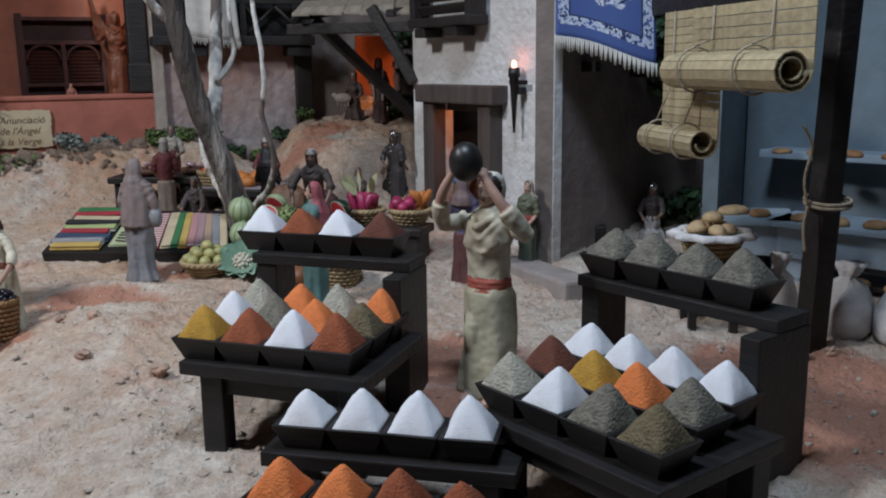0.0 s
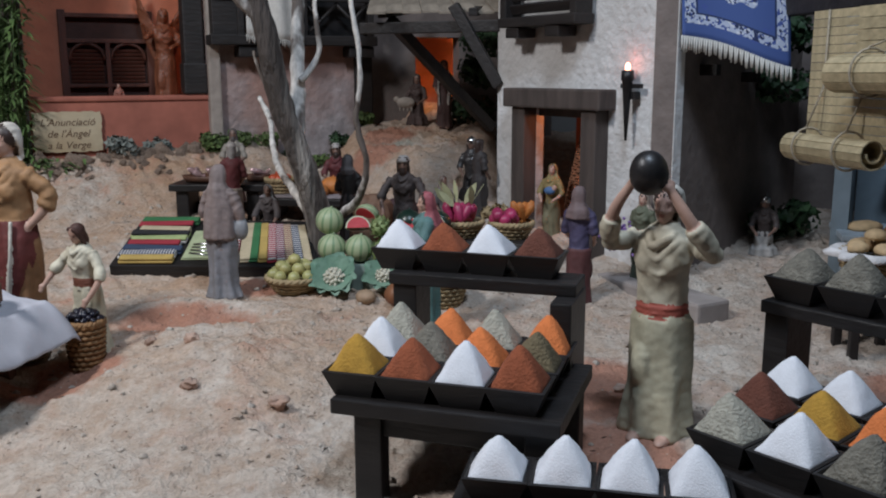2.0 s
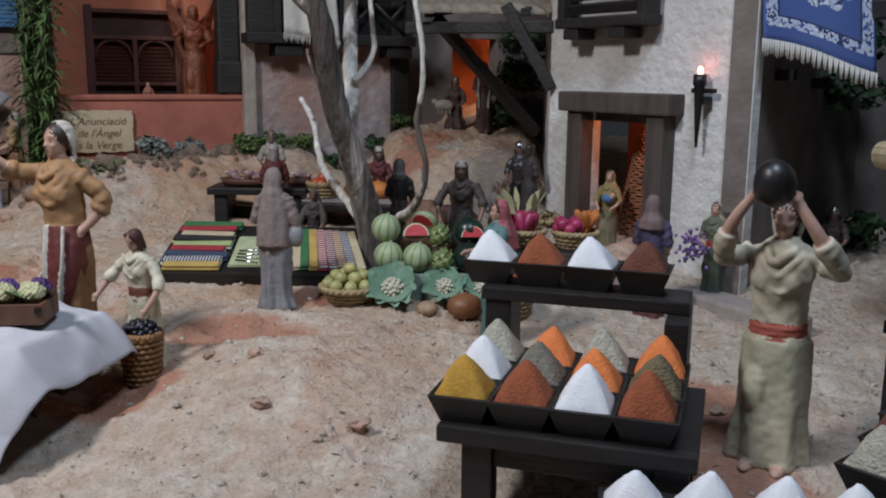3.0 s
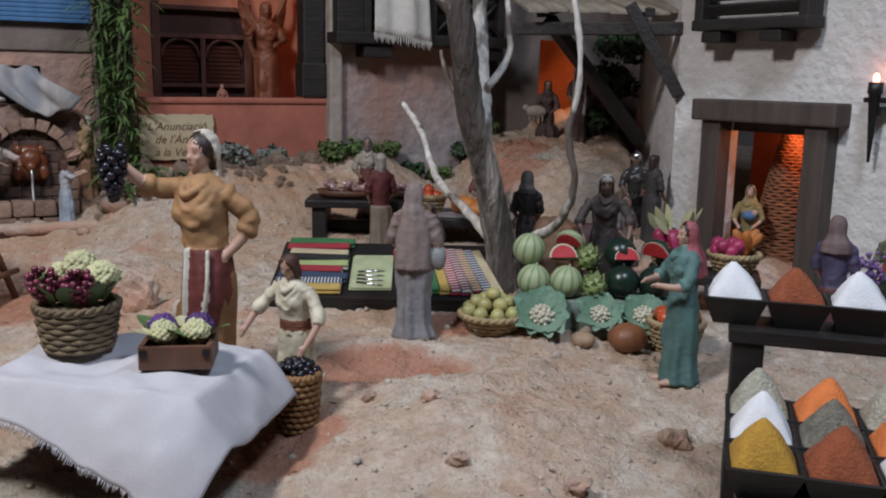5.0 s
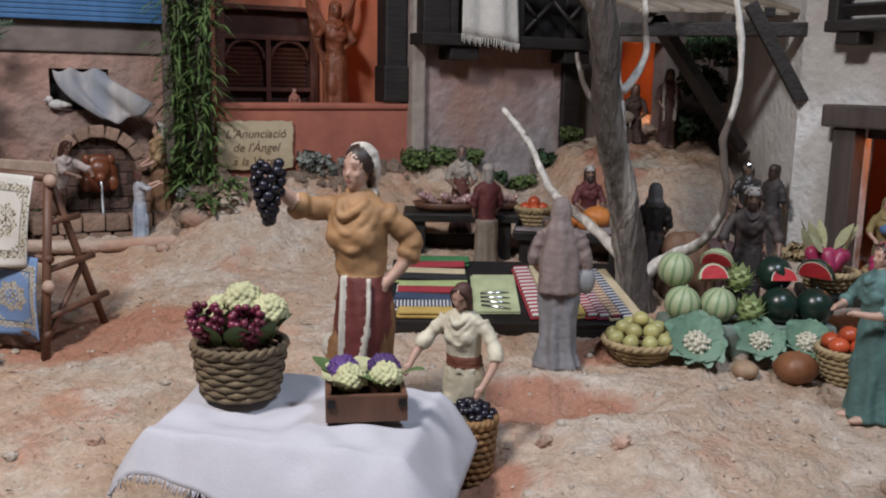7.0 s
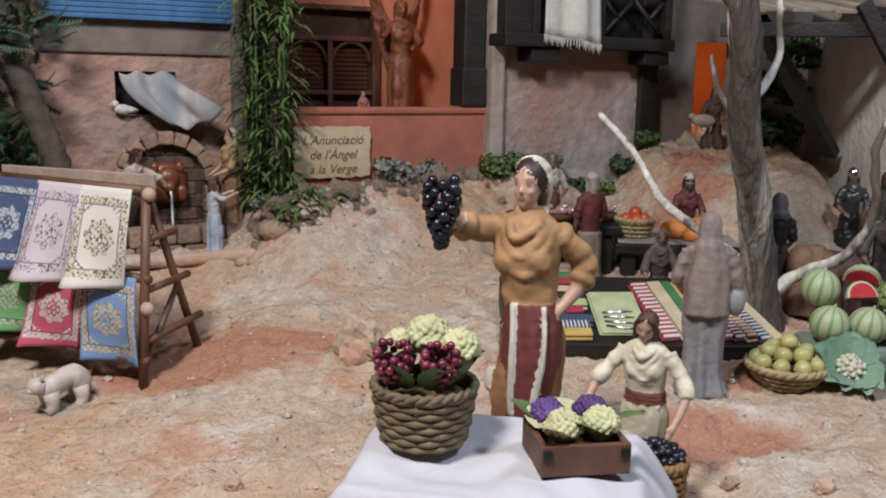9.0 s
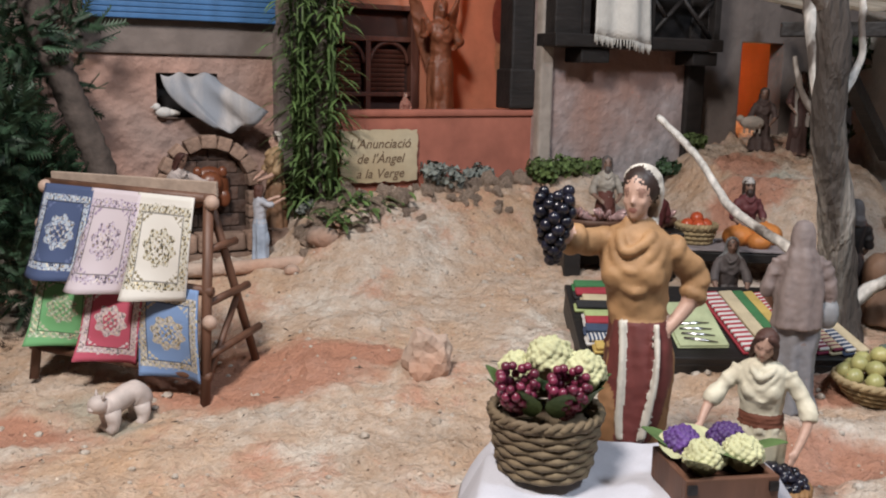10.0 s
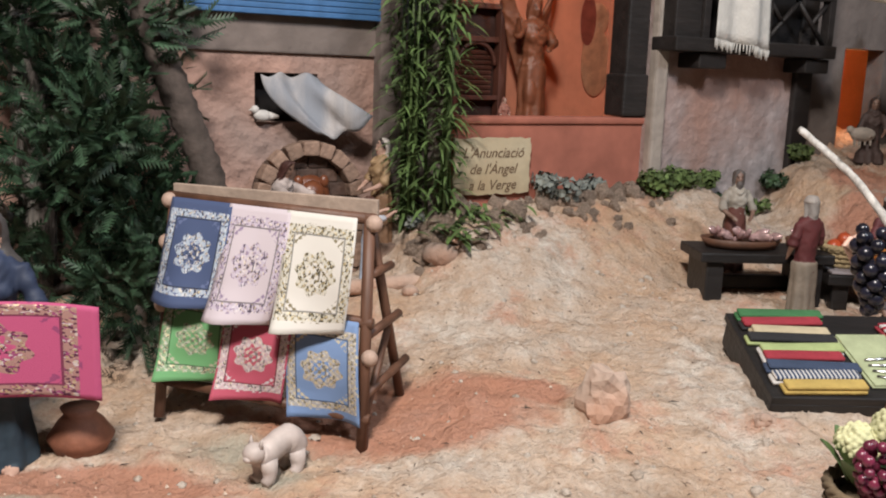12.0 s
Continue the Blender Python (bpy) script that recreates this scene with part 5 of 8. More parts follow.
sack(0.520, 1.010, 0.034, 0.080, 60, "full white cloth flour sack tied at its neck")
sack(0.392, 1.045, 0.026, 0.088, 30, "slim white cloth flour sack beside the counter")


def basket(name, label, x, y, z, r0, r1, h, mat, strands=5, weave=18, category="basket", group="", th_r=0.0026):
    """A round woven basket: upright ribs and rows of strands that pass before and behind them."""
    th = empty_thing(name, T(x, y, z), label, category, group)
    for k in range(strands):
        f = (k + 0.5) / strands
        r = r0 + (r1 - r0) * f ** 0.8
        bm = bmesh.new()
        n = weave * 4
        tube(bm, [((r + 0.0008 * math.cos(weave * a + math.pi * k)) * math.cos(a), (r + 0.0008 * math.cos(weave * a + math.pi * k)) * math.sin(a), h * f)
                  for a in [2 * math.pi * j / n for j in range(n + 1)]], h / strands * 0.50, 0, 6)
        part("strand", bm, mat, th, smooth=True)
    bm = bmesh.new()
    for k in range(weave):
        a = 2 * math.pi * k / weave
        tube(bm, [(r0 * math.cos(a), r0 * math.sin(a), 0.001), (r1 * math.cos(a), r1 * math.sin(a), h)], 0.0014, 0, 5)
    part("ribs", bm, mat, th)
    bm = bmesh.new()
    n = 64
    for ph in (0, math.pi):
        tube(bm, [((r1 + 0.0012 * math.cos(14 * a + ph)) * math.cos(a), (r1 + 0.0012 * math.cos(14 * a + ph)) * math.sin(a), h + 0.0016 * math.sin(14 * a + ph))
                  for a in [2 * math.pi * j / n for j in range(n + 1)]], th_r, 0, 6)
    part("rim", bm, mat, th, smooth=True)
    bm = bmesh.new()
    loft(bm, [((0, 0, 0.0005), r0, r0), ((0, 0, h * 0.8), (r0 + r1) / 2 * 0.98, (r0 + r1) / 2 * 0.98)], 0, 24)
    part("lining", bm, mat, th, smooth=True)
    return th


STRAW = material("straw", (0.38, 0.29, 0.16), 0.85, 0.3, 70, 0.6, 200)
WILLOW = material("brown_willow", (0.125, 0.09, 0.056), 0.85, 0.4, 70, 0.7, 200, second=(0.20, 0.15, 0.088))
BBX, BBY = 0.318, 1.045
BBZ = ground(BBX, BBY)
basket("bread_basket", "pale basket lined with white cloth, full of bread rolls", BBX, BBY, BBZ + 0.080, 0.024, 0.034, 0.028, STRAW)
bm = bmesh.new()
loft(bm, [((0, 0, 0), 0.026, 0.026), ((0, 0, 0.004), 0.040, 0.040, 0.10, 9, 0), ((0, 0, 0.000), 0.046, 0.046, 0.14, 9, 0), ((0, 0, -0.004), 0.044, 0.044, 0.14, 9, 0)], 0, 54, False)
mesh_thing("bread_cloth", bm, SACK, "crumpled white cloth in the bread basket", "cloth", smooth=True, m=T(BBX, BBY, BBZ + 0.109))
for k in range(7):
    a = k * 2.4
    loaf(BBX + 0.018 * math.cos(a) * (k > 0), BBY + 0.018 * math.sin(a) * (k > 0), BBZ + 0.111 + (0.012 if k == 0 else 0), 0.0095, 1.3, k * 50, PALEBREAD, 0.8)
stl = empty_thing("basket_stool", T(BBX, BBY, BBZ - 0.004), "low dark stool under the bread basket", "stool")
bar("seat", stl, (0.06, 0.06, 0.008), T(0, 0, 0.080), DARKWOOD)
for sx in (-1, 1):
    for sy in (-1, 1):
        bar("leg", stl, (0.009, 0.009, 0.077), T(0.023 * sx, 0.023 * sy, 0.0385), DARKWOOD)
cg = empty_thing("cage", T(0.196, 1.375, ground(0.196, 1.375) + 0.0), "small wire cage on a dark block", "cage")
bar("block", cg, (0.075, 0.05, 0.030), T(0, 0, 0.012), DARKWOOD, 0.003)
bar("tray", cg, (0.046, 0.036, 0.014), T(0, 0, 0.034), STRAW, 0.001)
for k in range(7):
    for sy in (-1, 1):
        bm = bmesh.new()
        tube(bm, [(-0.021 + 0.007 * k, 0.016 * sy, 0.04), (-0.021 + 0.007 * k, 0.016 * sy, 0.070)], 0.0007, 0, 4)
        part("wire", bm, STRAW, cg)
for pz in (0.055, 0.070):
    for sy in (-1, 1):
        bm = bmesh.new()
        tube(bm, [(-0.022, 0.016 * sy, pz), (0.022, 0.016 * sy, pz)], 0.001, 0, 4)
        part("wire", bm, STRAW, cg)

# ---- the tree before the market ----
tree = empty_thing("bare_tree", T(-0.318, 1.345, ground(-0.318, 1.345) - 0.01), "bare weathered grey tree with twisted branches", "tree")


def limb(name, pts, radii, parent, seed, mat=BARK, seg=16):
    line = curve_pts(pts, 10)
    n = len(line)
    rr = [float(np.interp(k / (n - 1), np.linspace(0, 1, len(radii)), radii)) for k in range(n)]
    bm = bmesh.new()
    tube(bm, line, rr, 0, seg)
    for v in bm.verts:
        q = v.co * 60 + Vector((seed * 3.7, 0, 0))
        v.co += Vector((noise.noise(q), noise.noise(q + Vector((9, 0, 0))), 0.2 * noise.noise(q * 0.5))) * 0.0022
        v.co += Vector((noise.noise(Vector((q.x * 3, q.y * 3, q.z * 0.35))), noise.noise(Vector((q.x * 3, q.y * 3 + 9, q.z * 0.35))), 0)) * rr[0] * 0.10
    return part(name, bm, mat, parent, smooth=True)


PALEBARK = material("pale_dead_wood", (0.68, 0.65, 0.61), 0.9, 0.35, 120, 0.9, 220, stretch=(1, 1, 0.5), second=(0.15, 0.125, 0.11), mixlo=0.53, mixhi=0.60)
limb("trunk", [(0.008, 0.0, -0.005), (0.0, 0.0, 0.06), (-0.020, -0.020, 0.15), (-0.040, -0.035, 0.22), (-0.052, -0.055, 0.31), (-0.075, -0.06, 0.42), (-0.09, -0.06, 0.5)], (0.025, 0.0185, 0.0170, 0.0155, 0.0148, 0.0125, 0.0105), tree, 1)
limb("branch", [(-0.026, -0.02, 0.165), (-0.026, 0.005, 0.225), (-0.030, 0.035, 0.30), (-0.033, 0.065, 0.38), (-0.030, 0.085, 0.48)], (0.014, 0.0105, 0.0090, 0.0080, 0.007), tree, 2, PALEBARK)
limb("branch", [(0.004, 0.0, 0.035), (0.030, -0.010, 0.065), (0.066, -0.055, 0.10), (0.078, -0.075, 0.150), (0.068, -0.085, 0.20), (0.076, -0.10, 0.27), (0.066, -0.10, 0.36), (0.072, -0.10, 0.45)],
     (0.0085, 0.0072, 0.0055, 0.0044, 0.0036, 0.0032, 0.0030, 0.0026), tree, 3, PALEBARK, 10)
limb("branch", [(-0.008, -0.01, 0.065), (-0.040, 0.03, 0.095), (-0.080, 0.10, 0.125), (-0.100, 0.15, 0.165), (-0.116, 0.20, 0.195), (-0.140, 0.235, 0.222)],
     (0.0075, 0.006, 0.0052, 0.0046, 0.0044, 0.0038), tree, 4, PALEBARK, 10)
limb("branch", [(-0.060, -0.058, 0.33), (-0.085, -0.07, 0.36), (-0.105, -0.08, 0.42), (-0.115, -0.08, 0.5)], (0.008, 0.007, 0.006, 0.005), tree, 5, PALEBARK, 10)
limb("twig", [(-0.040, -0.030, 0.225), (-0.065, -0.03, 0.255), (-0.075, -0.03, 0.29)], (0.004, 0.003, 0.002), tree, 6, PALEBARK, 8)
limb("twig", [(-0.020, 0.0, 0.25), (0.004, 0.01, 0.29), (0.0, 0.01, 0.36), (0.01, 0.01, 0.44)], (0.005, 0.004, 0.003, 0.002), tree, 7, PALEBARK, 8)

# ---- produce ----


def striped_melon_material():
    m = bpy.data.materials.new("striped_melon")
    m.use_nodes = True
    N, L = m.node_tree.nodes, m.node_tree.links
    b = N["Principled BSDF"]
    b.inputs["Roughness"].default_value = 0.5
    sep = N.new("ShaderNodeSeparateXYZ")
    L.new(N.new("ShaderNodeTexCoord").outputs["Object"], sep.inputs[0])
    at = N.new("ShaderNodeMath")
    at.operation = "ARCTAN2"
    L.new(sep.outputs[1], at.inputs[0])
    L.new(sep.outputs[0], at.inputs[1])
    mu = N.new("ShaderNodeMath")
    mu.operation = "MULTIPLY"
    L.new(at.outputs[0], mu.inputs[0])
    mu.inputs[1].default_value = 10.0
    si = N.new("ShaderNodeMath")
    si.operation = "SINE"
    L.new(mu.outputs[0], si.inputs[0])
    r = N.new("ShaderNodeMapRange")
    r.inputs[1].default_value, r.inputs[2].default_value = 0.35, 0.75
    L.new(si.outputs[0], r.inputs[0])
    mx = N.new("ShaderNodeMix")
    mx.data_type = "RGBA"
    mx.inputs[6].default_value, mx.inputs[7].default_value = (0.36, 0.42, 0.25, 1), (0.18, 0.27, 0.14, 1)
    L.new(r.outputs[0], mx.inputs[0])
    L.new(mx.outputs[2], b.inputs["Base Color"])
    return m


MELON = striped_melon_material()
WMELON = material("dark_watermelon", (0.012, 0.030, 0.022), 0.3, 0.3, 60, 0.1, 150)
FLESH = material("red_melon_flesh", (0.50, 0.035, 0.045), 0.5, 0.15, 80, 0.3, 200)
RIND = material("white_rind", (0.62, 0.66, 0.52), 0.5, 0.1)
APPLE = material("green_apple_skin", (0.40, 0.41, 0.17), 0.4, 0.2, 50, 0.1, 120, obrand=0.15, second=(0.46, 0.38, 0.15))
LEAF = material("cabbage_leaf", (0.13, 0.24, 0.165), 0.6, 0.25, 60, 0.5, 160, second=(0.20, 0.30, 0.22))
CURD = material("cauliflower_curd", (0.60, 0.57, 0.46), 0.85, 0.12, 120, 0.9, 300)
ARTI = material("artichoke_scale", (0.28, 0.35, 0.15), 0.6, 0.25, 60, 0.3, 150, island=0.15)
PUMP = material("pumpkin_skin", (0.24, 0.10, 0.045), 0.5, 0.2, 50, 0.3, 150)
TOMATO = material("tomato_skin", (0.48, 0.085, 0.03), 0.35, 0.15, 40, 0.05, 100, obrand=0.15)
RADISH = material("magenta_radish", (0.36, 0.035, 0.11), 0.4, 0.2, 60, 0.2, 150, obrand=0.15)
CARROT = material("carrot_orange", (0.55, 0.20, 0.045), 0.6, 0.2, 60, 0.3, 150, obrand=0.1)
GRAPEB = material("black_grape_skin", (0.012, 0.012, 0.022), 0.28, 0.3, 60, 0.1, 120, obrand=0.35)
GRAPER = material("red_grape_skin", (0.15, 0.022, 0.050), 0.3, 0.3, 60, 0.1, 120, obrand=0.35)
GRAPEP = material("purple_floret", (0.085, 0.035, 0.17), 0.6, 0.3, 80, 0.5, 200, island=0.25)
PALEGREEN = material("pale_green_floret", (0.46, 0.46, 0.27), 0.8, 0.18, 80, 0.6, 200, island=0.1)
OLIVELEAF = material("leaf_green", (0.10, 0.17, 0.055), 0.6, 0.3, 60, 0.4, 160, island=0.2)
CABTOP = material("painted_green_ledge", (0.18, 0.23, 0.20), 0.85, 0.25, 30, 0.7, 90)


def round_fruit(name, label, mat, x, y, z, r, group, category, squash=1.0, ribs=0, depth=0.0, tilt=0.0):
    bm = bmesh.new()
    ball(bm, (0, 0, 0), (r, r, r * squash), 0, 24 if ribs else 14, 12)
    if ribs:
        for v in bm.verts:
            a = math.atan2(v.co.y, v.co.x)
            f = 1 - depth * (1 - abs(math.sin(ribs * a / 2)))
            v.co.x, v.co.y = v.co.x * f, v.co.y * f
    tube(bm, [(0, 0, r * squash * 0.9), (r * 0.08, 0, r * squash * 1.12)], [r * 0.10, r * 0.06], 0, 6)
    return mesh_thing(name, bm, mat, label, category, group, smooth=True, m=T(x, y, z) @ pose(0, 0, 0, tilt, tilt * 0.5, tilt * 3))


def half_melon(x, y, z, r, turn, tilt, wedge, rind, label):
    th = empty_thing("melon_slice", T(x, y, z) @ pose(0, 0, 0, tilt, 0, turn), label, "melon", "cut melons")
    half = math.pi * wedge
    for name, mat, k, off in (("rind", rind, 1.0, 0.0), ("pith", RIND, 0.94, 0.0004), ("flesh", FLESH, 0.88, 0.0008)):
        bm = bmesh.new()
        rows = []
        for i in range(9):
            a = math.pi * i / 8
            rows.append([bm.verts.new((r * k * math.cos(a), -off + r * k * math.sin(a) * math.sin(half * j / 8), r * k * math.sin(a) * math.cos(half * j / 8) - r * 0.2)) for j in range(9)])
        bmesh_rows = rows
        grid(bm, bmesh_rows, 0)
        for j in (0, 8):
            loop = [row[j] for row in rows]
            try:
                bm.faces.new(loop)
            except ValueError:
                pass
        bmesh.ops.remove_doubles(bm, verts=bm.verts[:], dist=1e-6)
        part(name, bm, mat, th, smooth=False)
    return th


# melon ledge: a rough painted block that the melons stand on
MZ = 0.158
bm = bmesh.new()
box(bm, (0.170, 0.065, 0.060), I4, 0.006)
bmesh.ops.subdivide_edges(bm, edges=bm.edges[:], cuts=3, use_grid_fill=True)
for v in bm.verts:
    v.co += Vector((noise.noise(v.co * 50), noise.noise(v.co * 50 + Vector((5, 0, 0))), 0.5 * noise.noise(v.co * 50 + Vector((0, 5, 0))))) * 0.003
mesh_thing("melon_ledge", bm, CABTOP, "rough green-grey painted ledge stacked with melons", "ledge", smooth=True, m=T(-0.214, 1.262, MZ - 0.030) @ pose(0, 0, 0, 0, 0, 4))
R = 0.0185
for x, y, z in ((-0.283, 1.245, MZ + R), (-0.247, 1.243, MZ + R * 0.98), (-0.288, 1.262, MZ + R * 2.72)):
    round_fruit("melon", "round pale green striped melon on the ledge", MELON, x, y, z, R, "striped melons", "melon", 0.97, tilt=8)
for x, y, z in ((-0.185, 1.245, MZ + R), (-0.149, 1.245, MZ + R), (-0.185, 1.268, MZ + R * 2.5)):
    round_fruit("watermelon", "round dark green watermelon on the ledge", WMELON, x, y, z, R * 1.02, "watermelons", "watermelon")
half_melon(-0.250, 1.255, MZ + 0.046, 0.0165, 10, -25, 0.5, MELON, "cut striped melon showing red flesh")
half_melon(-0.243, 1.275, MZ + 0.056, 0.018, -30, 30, 0.5, MELON, "half striped melon with red flesh")
half_melon(-0.180, 1.250, MZ + 0.046, 0.015, 5, -20, 0.4, WMELON, "wedge of watermelon with red flesh")
half_melon(-0.148, 1.255, MZ + 0.050, 0.0195, -45, 20, 0.5, WMELON, "half watermelon with red flesh")


def artichoke(x, y, z, r):
    bm = bmesh.new()
    ball(bm, (0, 0, 0), r * 0.72, 0, 10, 8)
    for k in range(46):
        f = (k + 0.5) / 46
        zz = 1 - 2 * f
        a = k * 2.39996
        d = Vector((math.sqrt(1 - zz * zz) * math.cos(a), math.sqrt(1 - zz * zz) * math.sin(a), zz))
        side = Vector((-math.sin(a), math.cos(a), 0))
        up = d.cross(side)
        c = d * r * 0.70
        vs = [bm.verts.new(c - side * r * 0.26 - up * r * 0.05), bm.verts.new(c + side * r * 0.26 - up * r * 0.05), bm.verts.new(c + d * r * 0.34 - up * (-r * 0.22)), bm.verts.new(c + d * r * 0.10)]
        bm.faces.new((vs[0], vs[3], vs[2]))
        bm.faces.new((vs[3], vs[1], vs[2]))
        bm.faces.new((vs[0], vs[1], vs[3]))
    mesh_thing("artichoke", bm, ARTI, "green artichoke with overlapping scales", "artichoke", "artichokes", m=T(x, y, z))


artichoke(-0.217, 1.236, MZ + 0.015, 0.018)
artichoke(-0.222, 1.262, MZ + 0.042, 0.017)


def cauliflower(x, y, z, r, tilt=-35, leafy=True, purple=False, group="cauliflowers", leaves=9):
    word = "purple" if purple else "white"
    th = empty_thing("cauliflower", T(x, y, z) @ pose(0, 0, 0, 0, 0, x * 900 % 360) if not leafy else T(x, y, z) @ pose(0, 0, 0, -tilt, 0, 0),
                     f"{word} cauliflower head with blue-green leaves" if leafy else f"{word} cauliflower head without leaves, tightly packed", "cauliflower", group)
    rnd = random.Random(f"{x}{y}")
    bm = bmesh.new()
    rc = r * (0.40 if leafy else 0.85)
    for k in range(84 if not leafy else 34):
        f = (k + 0.5) / (84 if not leafy else 34)
        zz = 1 - 1.15 * f
        a = k * 2.39996
        d = Vector((math.sqrt(max(0, 1 - zz * zz)) * math.cos(a), math.sqrt(max(0, 1 - zz * zz)) * math.sin(a), zz))
        rr = rc * rnd.uniform(0.15, 0.22)
        m = T(*(d * rc * rnd.uniform(0.86, 1.0)))
        bmesh.ops.create_icosphere(bm, subdivisions=1, radius=rr, matrix=m)
    ball(bm, (0, 0, 0), rc * 0.85, 0, 10, 8)
    bm = sculpt(bm, rc * 0.045, None, 1)
    part("curd", bm, GRAPEP if purple else (PALEGREEN if not leafy else CURD), th, smooth=True)
    if leafy:
        for k in range(leaves):
            a = 2 * math.pi * k / leaves + rnd.uniform(-0.2, 0.2)
            ln = r * rnd.uniform(0.85, 1.1)
            bm = bmesh.new()
            rows = []
            for i in range(6):
                f = i / 5
                w = r * 0.42 * math.sin(math.pi * min(0.92, f * 0.85 + 0.10)) * (1.15 if f < 0.8 else 0.8)
                base = Vector((math.cos(a), math.sin(a), 0)) * (rc * 0.5 + ln * f * 0.8) + Vector((0, 0, -rc * 0.3 + ln * 0.35 * math.sin(2.0 * f)))
                side = Vector((-math.sin(a), math.cos(a), 0))
                rows.append([bm.verts.new(base + side * w * (j - 2) / 2 + Vector((0, 0, r * 0.10 * (abs(j - 2) / 2) ** 2 + r * 0.05 * math.sin(j * 2.2 + i * 1.9)))) for j in range(5)])
            grid(bm, rows, 0)
            part("leaf", bm, LEAF, th, smooth=True)
    return th


for x, y, r in ((-0.275, 1.212, 0.033), (-0.212, 1.214, 0.027), (-0.165, 1.216, 0.028)):
    cauliflower(x, y, ground(x, y) + 0.020, r, -42)
round_fruit("pumpkin", "ribbed brown-orange pumpkin on the sand", PUMP, -0.187, 1.180, ground(-0.187, 1.18) + 0.014, 0.0215, "", "pumpkin", 0.72, 10, 0.16)
round_fruit("small_loaf_gourd", "round sandy gourd on the sand", paint(0.36, 0.25, 0.16), -0.232, 1.190, ground(-0.232, 1.19) + 0.006, 0.013, "", "gourd", 0.7)
bk = (-0.328, 1.225)
basket("apple_basket", "shallow straw basket heaped with green apples", bk[0], bk[1], ground(*bk) - 0.002, 0.020, 0.036, 0.020, STRAW, 4)
rnd = random.Random(4)
for ring, n, rr, zz in ((0, 9, 0.027, 0.022), (1, 6, 0.017, 0.031), (2, 1, 0.0, 0.040)):
    for k in range(n):
        a = 2 * math.pi * k / n + ring
        round_fruit("apple", "small yellow-green apple in the straw basket", APPLE, bk[0] + rr * math.cos(a), bk[1] + rr * math.sin(a), ground(*bk) + zz, 0.0085, "apples in the basket", "apple", 0.9, tilt=k * 13)
bk = (-0.135, 1.190)
basket("tomato_basket", "straw basket of red tomatoes", bk[0], bk[1], ground(*bk) - 0.002, 0.018, 0.028, 0.032, STRAW, 6)
for k in range(6):
    a = k * 1.257
    rr = 0.016 if k < 5 else 0
    round_fruit("tomato", "orange-red tomato in the straw basket", TOMATO, bk[0] + rr * math.cos(a), bk[1] + rr * math.sin(a), ground(*bk) + (0.036 if k < 5 else 0.045), 0.0098, "tomatoes in the basket", "tomato", 0.85)

# small table with radish and carrot baskets
tx, ty = -0.085, 1.290
tb = empty_thing("small_table", pose(tx, ty, ground(tx, ty) - 0.004, 0, 0, -14), "rough dark wooden table with vegetable baskets", "table")
bar("table_top", tb, (0.125, 0.060, 0.012), T(0, 0, 0.046), DARKWOOD, 0.003)
for sx in (-1, 1):
    bar("leg", tb, (0.022, 0.050, 0.042), T(0.045 * sx, 0, 0.020), DARKWOOD, 0.003)
TZ = ground(tx, ty) + 0.048


def roots(name, label, mat, x, y, z, n, r, ln, group, spread, leafy):
    rnd = random.Random(label)
    for k in range(n):
        th = empty_thing(name, T(x + rnd.uniform(-spread, spread), y + rnd.uniform(-spread, spread) * 0.7, z) @ pose(0, 0, 0, rnd.uniform(-35, 35), rnd.uniform(-40, 40), rnd.uniform(0, 360)), label, name, group)
        bm = bmesh.new()
        loft(bm, [((0, 0, -0.3 * ln), r * 0.15, r * 0.15), ((0, 0, 0), r * 0.7, r * 0.7), ((0, 0, ln * 0.5), r, r), ((0, 0, ln * 0.7), r * 0.5, r * 0.5)], 0, 10)
        part("root", bm, mat, th, smooth=True)
        if leafy:
            bm = bmesh.new()
            rows = [[bm.verts.new((0.006 * math.sin(math.pi * f) * (j - 1), 0.004 * f, ln * 0.65 + 0.035 * f)) for j in range(3)] for f in (0, 0.3, 0.6, 0.85, 1.0)]
            grid(bm, rows, 0)
            part("leaf", bm, PALEGREEN, th, "pale green leaf")


basket("radish_basket", "straw basket of magenta radishes", tx - 0.032, ty + 0.006, TZ, 0.018, 0.028, 0.020, STRAW, 4)
roots("radish", "long magenta radish with pale leaves", RADISH, tx - 0.032, ty + 0.006, TZ + 0.026, 8, 0.0075, 0.030, "radishes in the basket", 0.018, True)
basket("vegetable_basket", "straw basket of red radishes and carrots", tx + 0.034, ty, TZ, 0.018, 0.028, 0.020, STRAW, 4)
for k in range(8):
    a = k * 0.8
    round_fruit("radish_bulb", "round pinkish red radish in the basket", RADISH, tx + 0.024 + 0.012 * math.cos(a), ty - 0.006 + 0.012 * math.sin(a), TZ + 0.026 + 0.006 * (k % 2), 0.008, "round radishes", "radish")
roots("carrot", "slim orange carrot in the basket", CARROT, tx + 0.046, ty + 0.006, TZ + 0.026, 6, 0.0055, 0.034, "carrots in the basket", 0.010, False)

